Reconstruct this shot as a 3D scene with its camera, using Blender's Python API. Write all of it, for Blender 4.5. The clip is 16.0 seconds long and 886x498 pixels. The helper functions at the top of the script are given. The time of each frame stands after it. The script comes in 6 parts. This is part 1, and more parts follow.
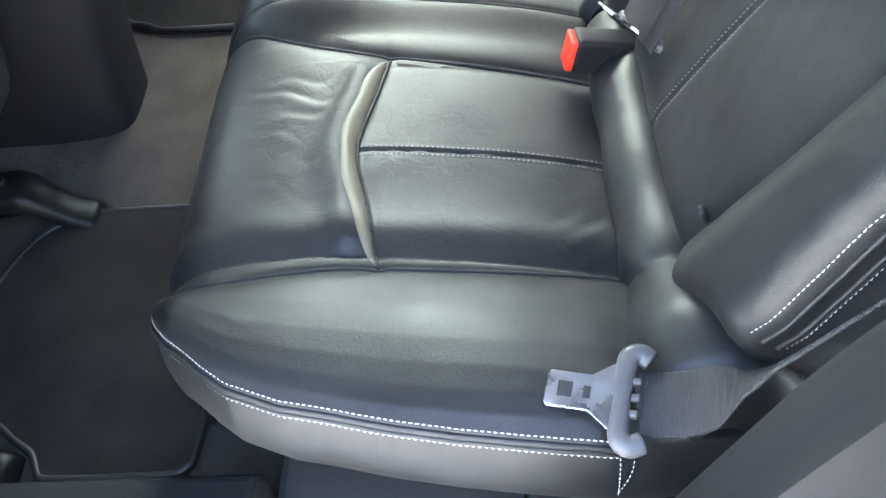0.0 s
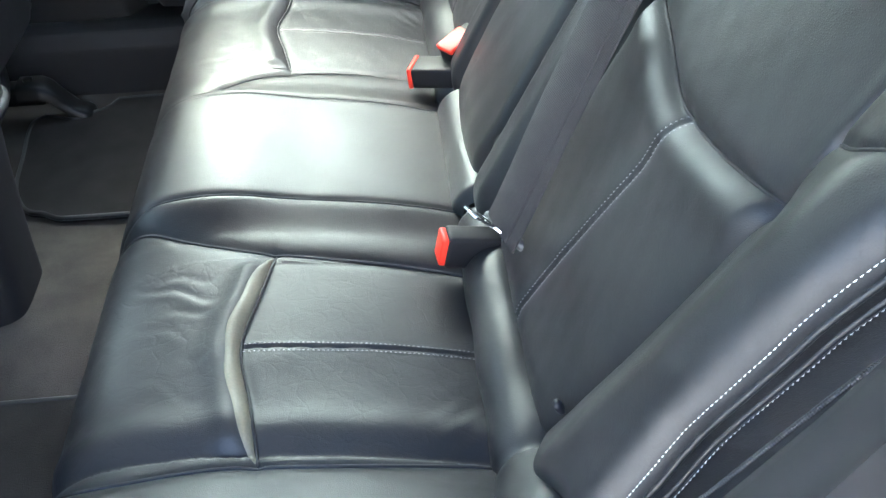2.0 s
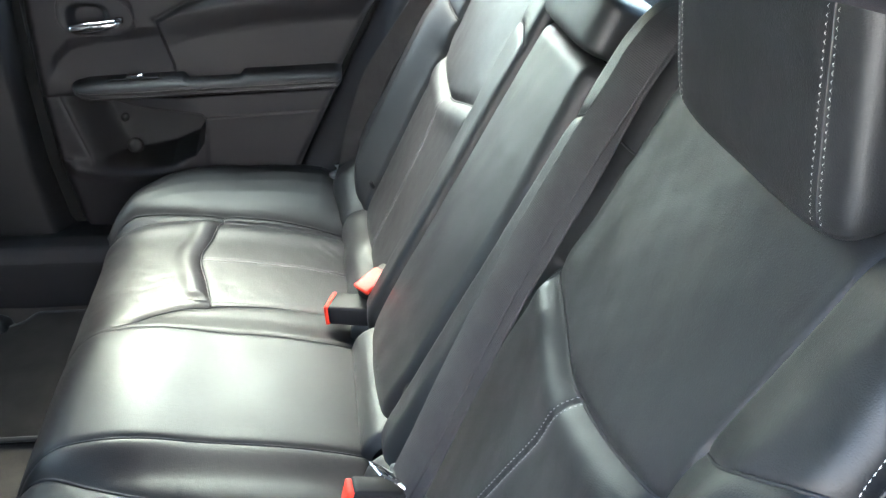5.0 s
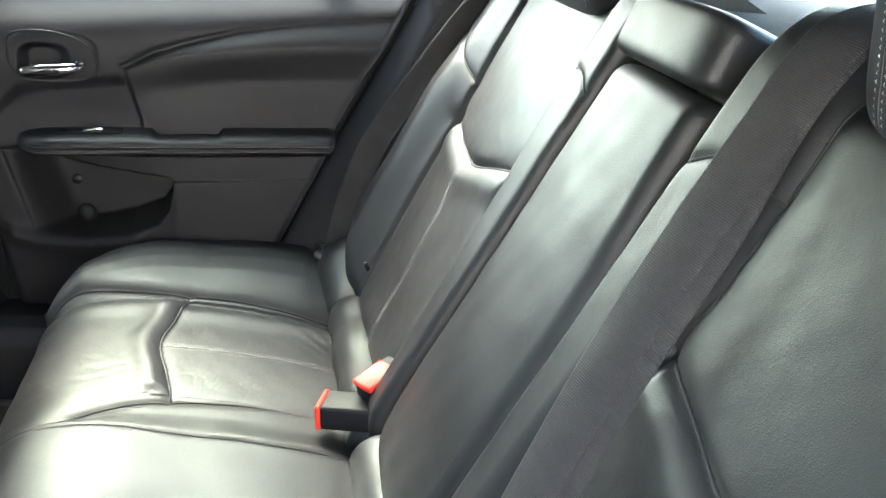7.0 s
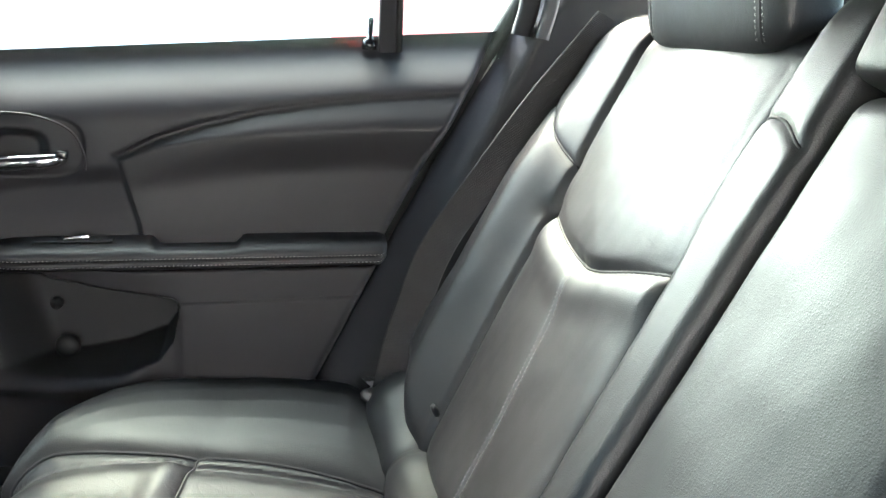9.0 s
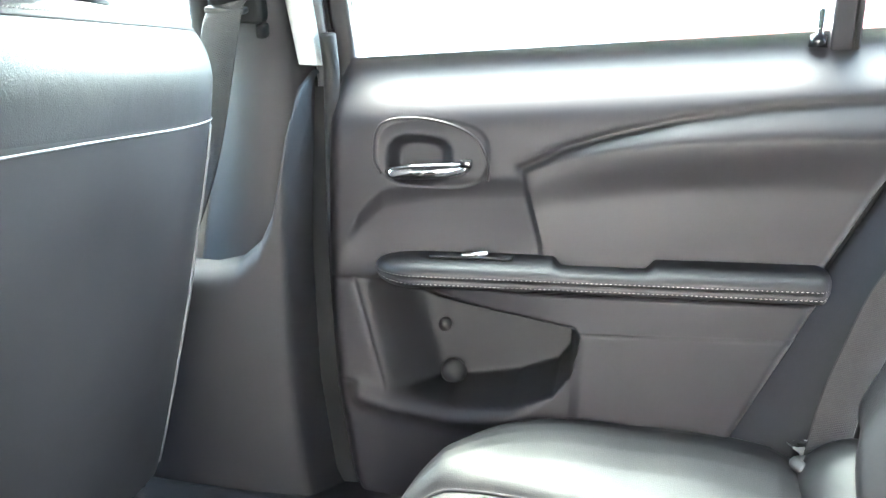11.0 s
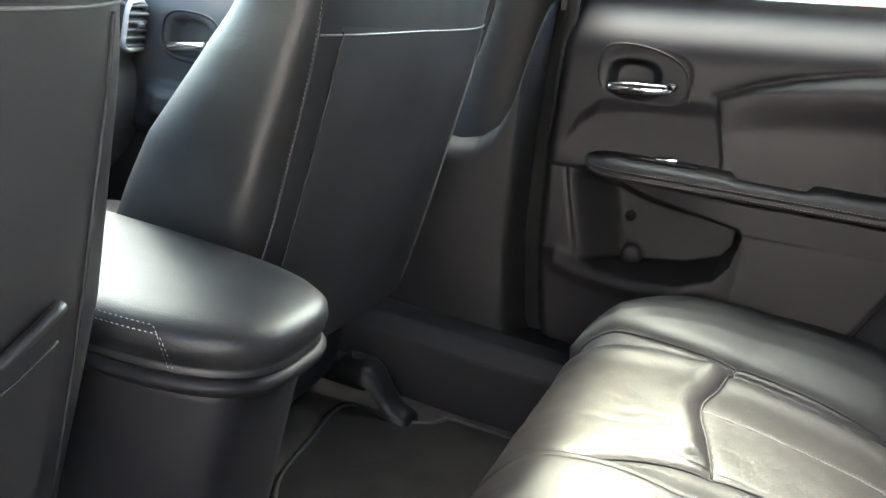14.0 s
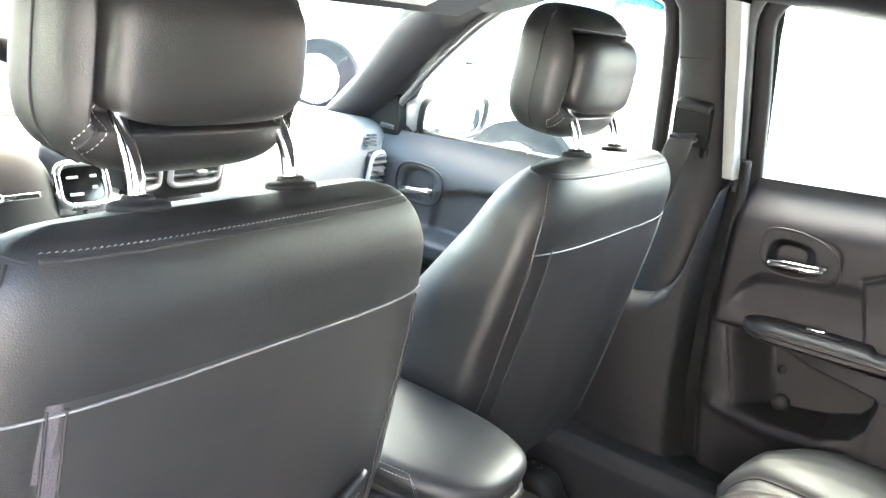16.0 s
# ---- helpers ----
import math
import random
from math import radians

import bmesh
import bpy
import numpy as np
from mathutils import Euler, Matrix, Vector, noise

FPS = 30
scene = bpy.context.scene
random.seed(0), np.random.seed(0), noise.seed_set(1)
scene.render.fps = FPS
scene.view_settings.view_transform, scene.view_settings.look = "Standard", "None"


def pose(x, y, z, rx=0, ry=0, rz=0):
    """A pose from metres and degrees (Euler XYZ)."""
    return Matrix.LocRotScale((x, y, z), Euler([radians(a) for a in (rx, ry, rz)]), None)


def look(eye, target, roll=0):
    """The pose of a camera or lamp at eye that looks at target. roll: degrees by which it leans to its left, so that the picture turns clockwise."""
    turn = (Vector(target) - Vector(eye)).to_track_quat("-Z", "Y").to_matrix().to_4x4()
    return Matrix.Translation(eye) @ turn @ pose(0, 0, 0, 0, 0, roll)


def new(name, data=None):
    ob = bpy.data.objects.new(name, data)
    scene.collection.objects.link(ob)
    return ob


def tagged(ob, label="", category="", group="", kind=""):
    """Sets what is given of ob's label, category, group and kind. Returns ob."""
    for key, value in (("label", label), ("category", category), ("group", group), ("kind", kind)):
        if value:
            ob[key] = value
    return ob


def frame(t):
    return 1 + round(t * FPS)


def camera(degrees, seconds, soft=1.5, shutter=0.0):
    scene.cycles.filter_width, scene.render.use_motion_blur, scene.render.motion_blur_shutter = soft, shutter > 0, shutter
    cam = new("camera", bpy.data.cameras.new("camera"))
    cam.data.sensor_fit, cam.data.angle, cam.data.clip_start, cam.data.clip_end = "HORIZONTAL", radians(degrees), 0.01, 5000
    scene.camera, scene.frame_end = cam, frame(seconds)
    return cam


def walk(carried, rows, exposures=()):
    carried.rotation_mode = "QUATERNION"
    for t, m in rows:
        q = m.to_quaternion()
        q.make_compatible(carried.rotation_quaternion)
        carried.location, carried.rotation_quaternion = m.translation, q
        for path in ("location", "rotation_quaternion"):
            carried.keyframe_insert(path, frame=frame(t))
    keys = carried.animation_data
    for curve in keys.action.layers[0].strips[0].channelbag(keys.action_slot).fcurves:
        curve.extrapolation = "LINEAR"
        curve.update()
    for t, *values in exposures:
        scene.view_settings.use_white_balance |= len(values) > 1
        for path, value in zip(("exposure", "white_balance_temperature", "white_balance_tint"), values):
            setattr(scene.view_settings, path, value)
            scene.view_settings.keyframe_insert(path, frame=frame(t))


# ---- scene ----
cam = camera(50.70, 16.0, soft=1.45)
PATH = [
    (0, 0.0963, -1.0028, 0.9559, 41.86, 4.28, -0.02),
    (0.5, 0.1135, -1.0071, 0.9655, 43.56, 4.22, -2.4),
    (1, 0.1243, -1.0071, 0.9809, 46.61, 4.03, -3.87),
    (1.5, 0.1294, -1.0069, 1.0018, 48.66, 2.43, -4.18),
    (2, 0.1344, -1.0156, 1.0244, 50.69, 1.72, -4.88),
    (2.5, 0.1381, -1.02, 1.04, 52.4, 0.53, -5.24),
    (3, 0.1436, -1.0279, 1.0576, 53.79, -0, -5.97),
    (3.5, 0.1484, -1.0339, 1.0783, 55.98, -0.83, -6.84),
    (4, 0.155, -1.0349, 1.097, 58.53, -0.87, -7.93),
    (4.5, 0.1573, -1.027, 1.1053, 60.59, -1.86, -7.82),
    (4.7, 0.1574, -1.0224, 1.1093, 61.17, -1.97, -7.69),
    (6.8, 0.1163, -0.8102, 0.9859, 67.99, -4.32, -9.48),
    (7, 0.0917, -0.7949, 0.9627, 69.11, -5.44, -10.07),
    (7.5, 0.0975, -0.7274, 0.9025, 72.93, -5.06, -10.01),
    (8, 0.0906, -0.6403, 0.8849, 75.53, -3.99, -11.84),
    (8.2, 0.08, -0.6121, 0.8708, 76.77, -4.04, -12.5),
    (10.3, 0.0568, -0.2804, 0.7948, 76.3, -3.32, 1.95),
    (10.5, 0.0376, -0.2855, 0.7749, 77.34, -3.06, 4.12),
    (11, -0.0254, -0.3133, 0.7818, 78.38, -2.91, 10.17),
    (11.5, -0.0656, -0.3557, 0.8089, 81.13, -1.98, 16.15),
    (12, -0.0566, -0.3998, 0.8341, 85.42, -2.02, 23.26),
    (12.3, -0.045, -0.414, 0.834, 87.5, -2.4, 24.31),
    (12.5, -0.0478, -0.4147, 0.8225, 85.69, -2.98, 23.01),
    (13, -0.029, -0.4434, 0.7824, 80.41, -3.69, 22.48),
    (13.5, -0.0132, -0.5082, 0.7679, 76.38, -5.34, 22.02),
    (14, -0.0223, -0.6188, 0.782, 72.78, -9.32, 21.28),
    (14.5, -0.0281, -0.6961, 0.809, 73.81, -8.77, 22.67),
    (15, -0.0387, -0.7518, 0.8392, 74.77, -8.78, 27.2),
    (15.5, -0.032, -0.8071, 0.9061, 74.32, -11.1, 31.94),
    (16, 0.0204, -0.8635, 1.0093, 73.39, -10.38, 32.73),
]
EXPOSURES = [(0.0, 4.9, 5900, 5), (1.5, 4.85, 5650, 4), (4.5, 4.8, 5850, 5), (8.0, 4.75, 6250, 4), (10.5, 6.0, 6100, 5), (11.3, 6.8, 6200, 6),
             (11.8, 5.7, 6400, 8), (12.1, 5.1, 6500, 8), (12.3, 4.8, 6500, 8), (12.5, 3.9, 6550, 9), (13.0, 3.9, 6500, 8), (13.5, 4.5, 6500, 7), (14.0, 4.85, 6550, 8), (15.0, 6.05, 6700, 9), (15.5, 6.05, 6700, 9), (16.0, 5.7, 6700, 10)]
walk(cam, [(t, pose(*p)) for t, *p in PATH], EXPOSURES)

# ---------------------------------------------------------------- light
# Car axes: +x towards the boot, +y towards the passenger side, z up from the cabin floor. The ground lies at GROUND.
GROUND = -0.30
world = bpy.data.worlds.new("sky")
scene.world = world
world.use_nodes = True
wn = world.node_tree
sky = wn.nodes.new("ShaderNodeTexSky")
sky.sky_type = "NISHITA"
sky.sun_disc = False
sky.sun_elevation = radians(49)
sky.sun_rotation = radians(-15)
sky.dust_density = 5.0
sky.air_density = 1.0
sky.ozone_density = 0.4
bg = wn.nodes["Background"]
bg.inputs["Strength"].default_value = 0.165
wn.links.new(sky.outputs["Color"], bg.inputs["Color"])
sun_data = bpy.data.lights.new("sun", "SUN")
sun_data.energy = 0.75
sun_data.angle = radians(75)
sun_data.color = (1.0, 0.99, 0.96)
sun = new("sun", sun_data)
sun.matrix_world = look((-2.2, 8.5, 10), (0, 0, 0))


# ---------------------------------------------------------------- materials
def mat(name, base, rough=0.5, metal=0.0, vary=0.15, scale=8.0, fine=300.0, bump=0.15, depth=0.0006, cell=0.0,
        spec=0.5, rvary=0.08, tint=None, random_per_object=False):
    m = bpy.data.materials.new(name)
    m.use_nodes = True
    nt = m.node_tree
    b = nt.nodes["Principled BSDF"]
    b.inputs["Metallic"].default_value = metal
    b.inputs["Specular IOR Level"].default_value = spec
    tc = nt.nodes.new("ShaderNodeTexCoord")
    n1 = nt.nodes.new("ShaderNodeTexNoise")
    n1.inputs["Scale"].default_value = scale
    n1.inputs["Detail"].default_value = 5
    n2 = nt.nodes.new("ShaderNodeTexNoise")
    n2.inputs["Scale"].default_value = fine
    n2.inputs["Detail"].default_value = 3
    nt.links.new(tc.outputs["Object"], n1.inputs["Vector"])
    nt.links.new(tc.outputs["Object"], n2.inputs["Vector"])
    add = nt.nodes.new("ShaderNodeMath")
    add.operation = "ADD"
    half = nt.nodes.new("ShaderNodeMath")
    half.operation = "MULTIPLY"
    half.inputs[1].default_value = 0.5
    nt.links.new(n2.outputs["Fac"], half.inputs[0])
    nt.links.new(n1.outputs["Fac"], add.inputs[0])
    nt.links.new(half.outputs[0], add.inputs[1])
    ramp = nt.nodes.new("ShaderNodeValToRGB")
    lo = [c * (1 - vary) for c in base]
    hi = [min(1, c * (1 + vary)) for c in (tint or base)]
    ramp.color_ramp.elements[0].position, ramp.color_ramp.elements[0].color = 0.5, (*lo, 1)
    ramp.color_ramp.elements[1].position, ramp.color_ramp.elements[1].color = 1.0, (*hi, 1)
    nt.links.new(add.outputs[0], ramp.inputs["Fac"])
    nt.links.new(ramp.outputs["Color"], b.inputs["Base Color"])
    rr = nt.nodes.new("ShaderNodeMapRange")
    rr.inputs["From Min"].default_value, rr.inputs["From Max"].default_value = 0.3, 0.7
    rr.inputs["To Min"].default_value, rr.inputs["To Max"].default_value = max(0.02, rough - rvary), min(1, rough + rvary)
    nt.links.new(n1.outputs["Fac"], rr.inputs["Value"])
    nt.links.new(rr.outputs["Result"], b.inputs["Roughness"])
    if bump:
        bp = nt.nodes.new("ShaderNodeBump")
        bp.inputs["Strength"].default_value = bump
        bp.inputs["Distance"].default_value = depth
        if cell:
            v = nt.nodes.new("ShaderNodeTexVoronoi")
            v.feature = "DISTANCE_TO_EDGE"
            v.inputs["Scale"].default_value = cell
            nt.links.new(tc.outputs["Object"], v.inputs["Vector"])
            nt.links.new(v.outputs["Distance"], bp.inputs["Height"])
        else:
            nt.links.new(n2.outputs["Fac"], bp.inputs["Height"])
        nt.links.new(bp.outputs["Normal"], b.inputs["Normal"])
    return m


def leather(name, base, rough, spec, wear):
    """Grained hide: fine pebbling, soft folds, shallow creases, shine that varies with use."""
    m = mat(name, base, rough, vary=0.25, scale=10, fine=420, bump=0.0, spec=spec, rvary=0.07)
    nt = m.node_tree
    b = nt.nodes["Principled BSDF"]
    tc = nt.nodes.new("ShaderNodeTexCoord")
    grain = nt.nodes.new("ShaderNodeTexVoronoi")
    grain.feature = "DISTANCE_TO_EDGE"
    grain.inputs["Scale"].default_value = 520
    fold = nt.nodes.new("ShaderNodeTexNoise")
    fold.inputs["Scale"].default_value = 34
    fold.inputs["Detail"].default_value = 6
    fold.inputs["Roughness"].default_value = 0.62
    fold.inputs["Distortion"].default_value = 0.6
    crease = nt.nodes.new("ShaderNodeTexVoronoi")
    crease.feature = "DISTANCE_TO_EDGE"
    crease.inputs["Scale"].default_value = 46
    warp = nt.nodes.new("ShaderNodeTexNoise")
    warp.inputs["Scale"].default_value = 18
    mixv = nt.nodes.new("ShaderNodeMix")
    mixv.data_type = "VECTOR"
    mixv.inputs["Factor"].default_value = 0.06
    nt.links.new(tc.outputs["Object"], warp.inputs["Vector"])
    nt.links.new(tc.outputs["Object"], mixv.inputs["A"])
    nt.links.new(warp.outputs["Color"], mixv.inputs["B"])
    nt.links.new(mixv.outputs["Result"], crease.inputs["Vector"])
    line = nt.nodes.new("ShaderNodeMapRange")
    line.inputs["From Min"].default_value, line.inputs["From Max"].default_value = 0.0, 0.10
    nt.links.new(crease.outputs["Distance"], line.inputs["Value"])
    for n in (grain, fold):
        nt.links.new(tc.outputs["Object"], n.inputs["Vector"])
    last = None
    for sock, strength, dist in ((fold.outputs["Fac"], 0.10 + 0.30 * wear, 0.0018), (line.outputs["Result"], 0.5 * wear, 0.0003), (grain.outputs["Distance"], 0.45, 0.0005)):
        bp = nt.nodes.new("ShaderNodeBump")
        bp.inputs["Strength"].default_value = strength
        bp.inputs["Distance"].default_value = dist
        nt.links.new(sock, bp.inputs["Height"])
        if last:
            nt.links.new(last.outputs["Normal"], bp.inputs["Normal"])
        last = bp
    nt.links.new(last.outputs["Normal"], b.inputs["Normal"])
    return m


def glass_mat(name, tint=(1, 1, 1), gloss=0.06):
    m = bpy.data.materials.new(name)
    m.use_nodes = True
    nt = m.node_tree
    out = nt.nodes["Material Output"]
    nt.nodes.remove(nt.nodes["Principled BSDF"])
    tr = nt.nodes.new("ShaderNodeBsdfTransparent")
    tr.inputs["Color"].default_value = (*tint, 1)
    gl = nt.nodes.new("ShaderNodeBsdfGlossy")
    gl.inputs["Roughness"].default_value = 0.02
    mx = nt.nodes.new("ShaderNodeMixShader")
    mx.inputs["Fac"].default_value = gloss
    nt.links.new(tr.outputs[0], mx.inputs[1])
    nt.links.new(gl.outputs[0], mx.inputs[2])
    nt.links.new(mx.outputs[0], out.inputs["Surface"])
    return m


LEATHER = leather("black_leather", (0.0105, 0.011, 0.0115), 0.455, 0.34, 0.20)
LEATHER_WORN = leather("worn_black_leather", (0.012, 0.0122, 0.0128), 0.475, 0.34, 0.6)
LEATHER_TAN = leather("tan_grey_leather", (0.122, 0.113, 0.078), 0.45, 0.34, 0.5)
VINYL = mat("black_vinyl", (0.0142, 0.0144, 0.0146), 0.42, vary=0.15, scale=6, fine=500, bump=0.25, depth=0.0004, cell=800)
PLASTIC = mat("dark_grey_plastic", (0.0112, 0.0106, 0.0126), 0.54, spec=0.27, vary=0.12, scale=5, fine=700, bump=0.3, depth=0.0004, cell=900)
DOOR_VINYL = mat("purple_black_vinyl", (0.0098, 0.0092, 0.0106), 0.5, vary=0.15, scale=6, fine=500, bump=0.25, depth=0.0004, cell=800, spec=0.32)
# door plastic again, with the brighter windscreen light put into its base colour
FRONT_TRIM_LIT = mat("lit_front_trim", (0.034, 0.034, 0.035), 0.54, spec=0.33, vary=0.12, scale=5, fine=700, bump=0.3, depth=0.0004, cell=900)
PLASTIC_SOFT = mat("soft_black_plastic", (0.0085, 0.0085, 0.0096), 0.6, spec=0.3, vary=0.12, scale=5, fine=700, bump=0.3, depth=0.0004, cell=900)
GLOSS_BLACK = mat("gloss_black_plastic", (0.010, 0.010, 0.011), 0.15, vary=0.1, bump=0.0)
TRIM = mat("grained_dark_trim", (0.005, 0.0054, 0.0056), 0.72, vary=0.2, scale=5, fine=700, bump=0.3, depth=0.0004, cell=900, spec=0.12)
SEAM = mat("dark_seam", (0.006, 0.006, 0.007), 0.7, vary=0.2, bump=0.0)
THREAD = mat("white_thread", (0.60, 0.585, 0.55), 0.7, vary=0.1, bump=0.0)
THREAD_DARK = mat("mauve_grey_thread", (0.30, 0.28, 0.30), 0.7, vary=0.1, bump=0.0)
THREAD_GREY = mat("grey_thread", (0.27, 0.26, 0.25), 0.7, vary=0.1, bump=0.0)
CARPET = mat("dark_carpet", (0.048, 0.043, 0.038), 0.95, vary=0.25, scale=14, fine=700, bump=0.9, depth=0.003, spec=0.1, tint=(0.066, 0.058, 0.051))
MAT_PILE = mat("black_mat_pile", (0.019, 0.0175, 0.0168), 0.95, vary=0.4, scale=18, fine=800, bump=0.9, depth=0.002, spec=0.1)
CHROME = mat("chrome", (0.85, 0.85, 0.86), 0.08, metal=1.0, vary=0.03, bump=0.0, rvary=0.03)
SATIN = mat("satin_silver_plastic", (0.42, 0.42, 0.42), 0.45, metal=0.4, vary=0.05, bump=0.0)
STEEL = mat("brushed_steel", (0.66, 0.66, 0.67), 0.28, metal=1.0, vary=0.08, scale=40, bump=0.1)
DARK_METAL = mat("black_painted_metal", (0.005, 0.005, 0.005), 0.38, spec=0.16, vary=0.2, bump=0.1)
RED = mat("red_plastic", (0.72, 0.04, 0.02), 0.5, spec=0.2, vary=0.08, bump=0.0)
GREY_PLASTIC = mat("mid_grey_plastic", (0.055, 0.055, 0.058), 0.45, vary=0.08, bump=0.15)
PAINT = mat("silver_car_paint", (0.30, 0.315, 0.305), 0.28, metal=0.35, vary=0.05, bump=0.0)
HEADLINER = mat("charcoal_headliner", (0.045, 0.045, 0.047), 0.95, vary=0.2, scale=20, fine=900, bump=0.5, depth=0.001, spec=0.1)
BUCKLE = mat("matt_black_plastic", (0.007, 0.007, 0.008), 0.6, vary=0.1, bump=0.1, spec=0.18)
SEAL_GREY = mat("grey_seal_rubber", (0.035, 0.036, 0.038), 0.35, spec=0.5, vary=0.1, bump=0.1)
RUBBER = mat("black_rubber", (0.010, 0.010, 0.010), 0.7, spec=0.25, vary=0.15, bump=0.2)
GLASS = glass_mat("window_glass", (0.90, 0.97, 0.93))
MIRROR = mat("mirror_glass", (0.9, 0.9, 0.9), 0.02, metal=1.0, vary=0.0, bump=0.0, rvary=0.0)
STICKER = mat("white_paper", (0.75, 0.75, 0.72), 0.7, vary=0.06, bump=0.0)
STICKER_BLUE = mat("blue_print", (0.10, 0.35, 0.65), 0.7, vary=0.06, bump=0.0)
SCREEN = mat("dark_screen", (0.015, 0.016, 0.018), 0.12, vary=0.1, bump=0.0)


def webbing_mat():
    m = mat("belt_webbing", (0.026, 0.024, 0.026), 0.7, vary=0.2, scale=30, fine=900, bump=0.0)
    nt = m.node_tree
    b = nt.nodes["Principled BSDF"]
    tc = nt.nodes.new("ShaderNodeTexCoord")
    mp = nt.nodes.new("ShaderNodeMapping")
    mp.inputs["Scale"].default_value = (400, 260, 1)
    wv = nt.nodes.new("ShaderNodeTexBrick")
    wv.inputs["Scale"].default_value = 1.0
    wv.inputs["Mortar Size"].default_value = 0.16
    wv.inputs["Mortar Smooth"].default_value = 0.6
    wv.inputs["Brick Width"].default_value = 1.0
    wv.inputs["Row Height"].default_value = 0.5
    bp = nt.nodes.new("ShaderNodeBump")
    bp.inputs["Strength"].default_value = 0.8
    bp.inputs["Distance"].default_value = 0.0012
    bp.invert = True
    nt.links.new(tc.outputs["UV"], mp.inputs["Vector"])
    nt.links.new(mp.outputs["Vector"], wv.inputs["Vector"])
    wv.inputs["Color1"].default_value = (0.026, 0.023, 0.025, 1)
    wv.inputs["Color2"].default_value = (0.019, 0.017, 0.019, 1)
    wv.inputs["Mortar"].default_value = (0.007, 0.007, 0.007, 1)
    nt.links.new(wv.outputs["Color"], b.inputs["Base Color"])
    nt.links.new(wv.outputs["Fac"], bp.inputs["Height"])
    nt.links.new(bp.outputs["Normal"], b.inputs["Normal"])
    return m


WEBBING = webbing_mat()


# ---------------------------------------------------------------- mesh helpers
class Geo:
    """Vertices and faces of one mesh, gathered piece by piece."""

    def __init__(self):
        self.v, self.f = [], []

    def add(self, verts, faces):
        k = len(self.v)
        self.v.extend(tuple(map(float, p)) for p in verts)
        self.f.extend(tuple(i + k for i in q) for q in faces)
        return self


def thing(name, at, label, category, group="", kind=""):
    ob = new(name)
    ob.location = at
    ob.empty_display_size = 0.05
    return tagged(ob, label, category, group, kind)


def root_place(ob):
    while ob.parent:
        ob = ob.parent
    return ob.location.copy()


def part(name, geo, material, parent=None, label="", smooth=True, uv=None, kind=""):
    me = bpy.data.meshes.new(name)
    base = root_place(parent) if parent else Vector((0, 0, 0))
    me.from_pydata([(p[0] - base.x, p[1] - base.y, p[2] - base.z) for p in geo.v], [], geo.f)
    me.materials.append(material)
    if uv is not None:
        layer = me.uv_layers.new(name="UVMap")
        for loop in me.loops:
            layer.data[loop.index].uv = uv[loop.vertex_index]
    if smooth:
        me.polygons.foreach_set("use_smooth", [True] * len(me.polygons))
    me.update()
    ob = new(name, me)
    ob.parent = parent
    return tagged(ob, label, kind=kind)


def solid(name, geo, material, label, category, smooth=True, kind="", group=""):
    """A top-level thing that is one mesh."""
    return tagged(part(name, geo, material, None, "", smooth), label, category, group, kind)


def auto_smooth(ob, degrees=35):
    me = ob.data
    bm = bmesh.new()
    bm.from_mesh(me)
    for e in bm.edges:
        if len(e.link_faces) == 2 and e.calc_face_angle(0) > radians(degrees):
            e.smooth = False
    bm.to_mesh(me)
    bm.free()
    return ob


def rbox(center, size, bevel=0.004, turn=None, segments=2):
    """A box with rounded edges; turn: degrees about x, y, z."""
    bm = bmesh.new()
    bmesh.ops.create_cube(bm, size=1)
    for v in bm.verts:
        v.co = Vector((v.co.x * size[0], v.co.y * size[1], v.co.z * size[2]))
    b = min(bevel, 0.49 * min(size))
    if b > 0:
        bmesh.ops.bevel(bm, geom=bm.edges[:], offset=b, segments=segments, profile=0.6, affect="EDGES")
    m = pose(*center, *(turn or (0, 0, 0)))
    verts = [m @ v.co for v in bm.verts]
    bm.verts.index_update()
    faces = [[v.index for v in f.verts] for f in bm.faces]
    bm.free()
    return verts, faces


def catmull(pts, n):
    """n points, evenly spaced, on a smooth line through pts."""
    p = np.array(pts, float)
    q = np.vstack([2 * p[0] - p[1], p, 2 * p[-1] - p[-2]])
    out = []
    for i in range(1, len(q) - 2):
        for t in np.linspace(0, 1, 16, endpoint=False):
            a, b, c, d = q[i - 1], q[i], q[i + 1], q[i + 2]
            out.append(0.5 * (2 * b + (c - a) * t + (2 * a - 5 * b + 4 * c - d) * t * t + (3 * b - a - 3 * c + d) * t ** 3))
    out.append(p[-1])
    return resample(np.array(out), n)


def resample(p, n):
    d = np.concatenate([[0], np.cumsum(np.linalg.norm(np.diff(p, axis=0), axis=1))])
    s = np.linspace(0, d[-1], n)
    return np.stack([np.interp(s, d, p[:, k]) for k in range(p.shape[1])], 1)


def grid_faces(nu, nv, wrap_v=False):
    out = []
    for i in range(nu - 1):
        for j in range(nv if wrap_v else nv - 1):
            k = (j + 1) % nv
            out.append((i * nv + j, i * nv + k, (i + 1) * nv + k, (i + 1) * nv + j))
    return out


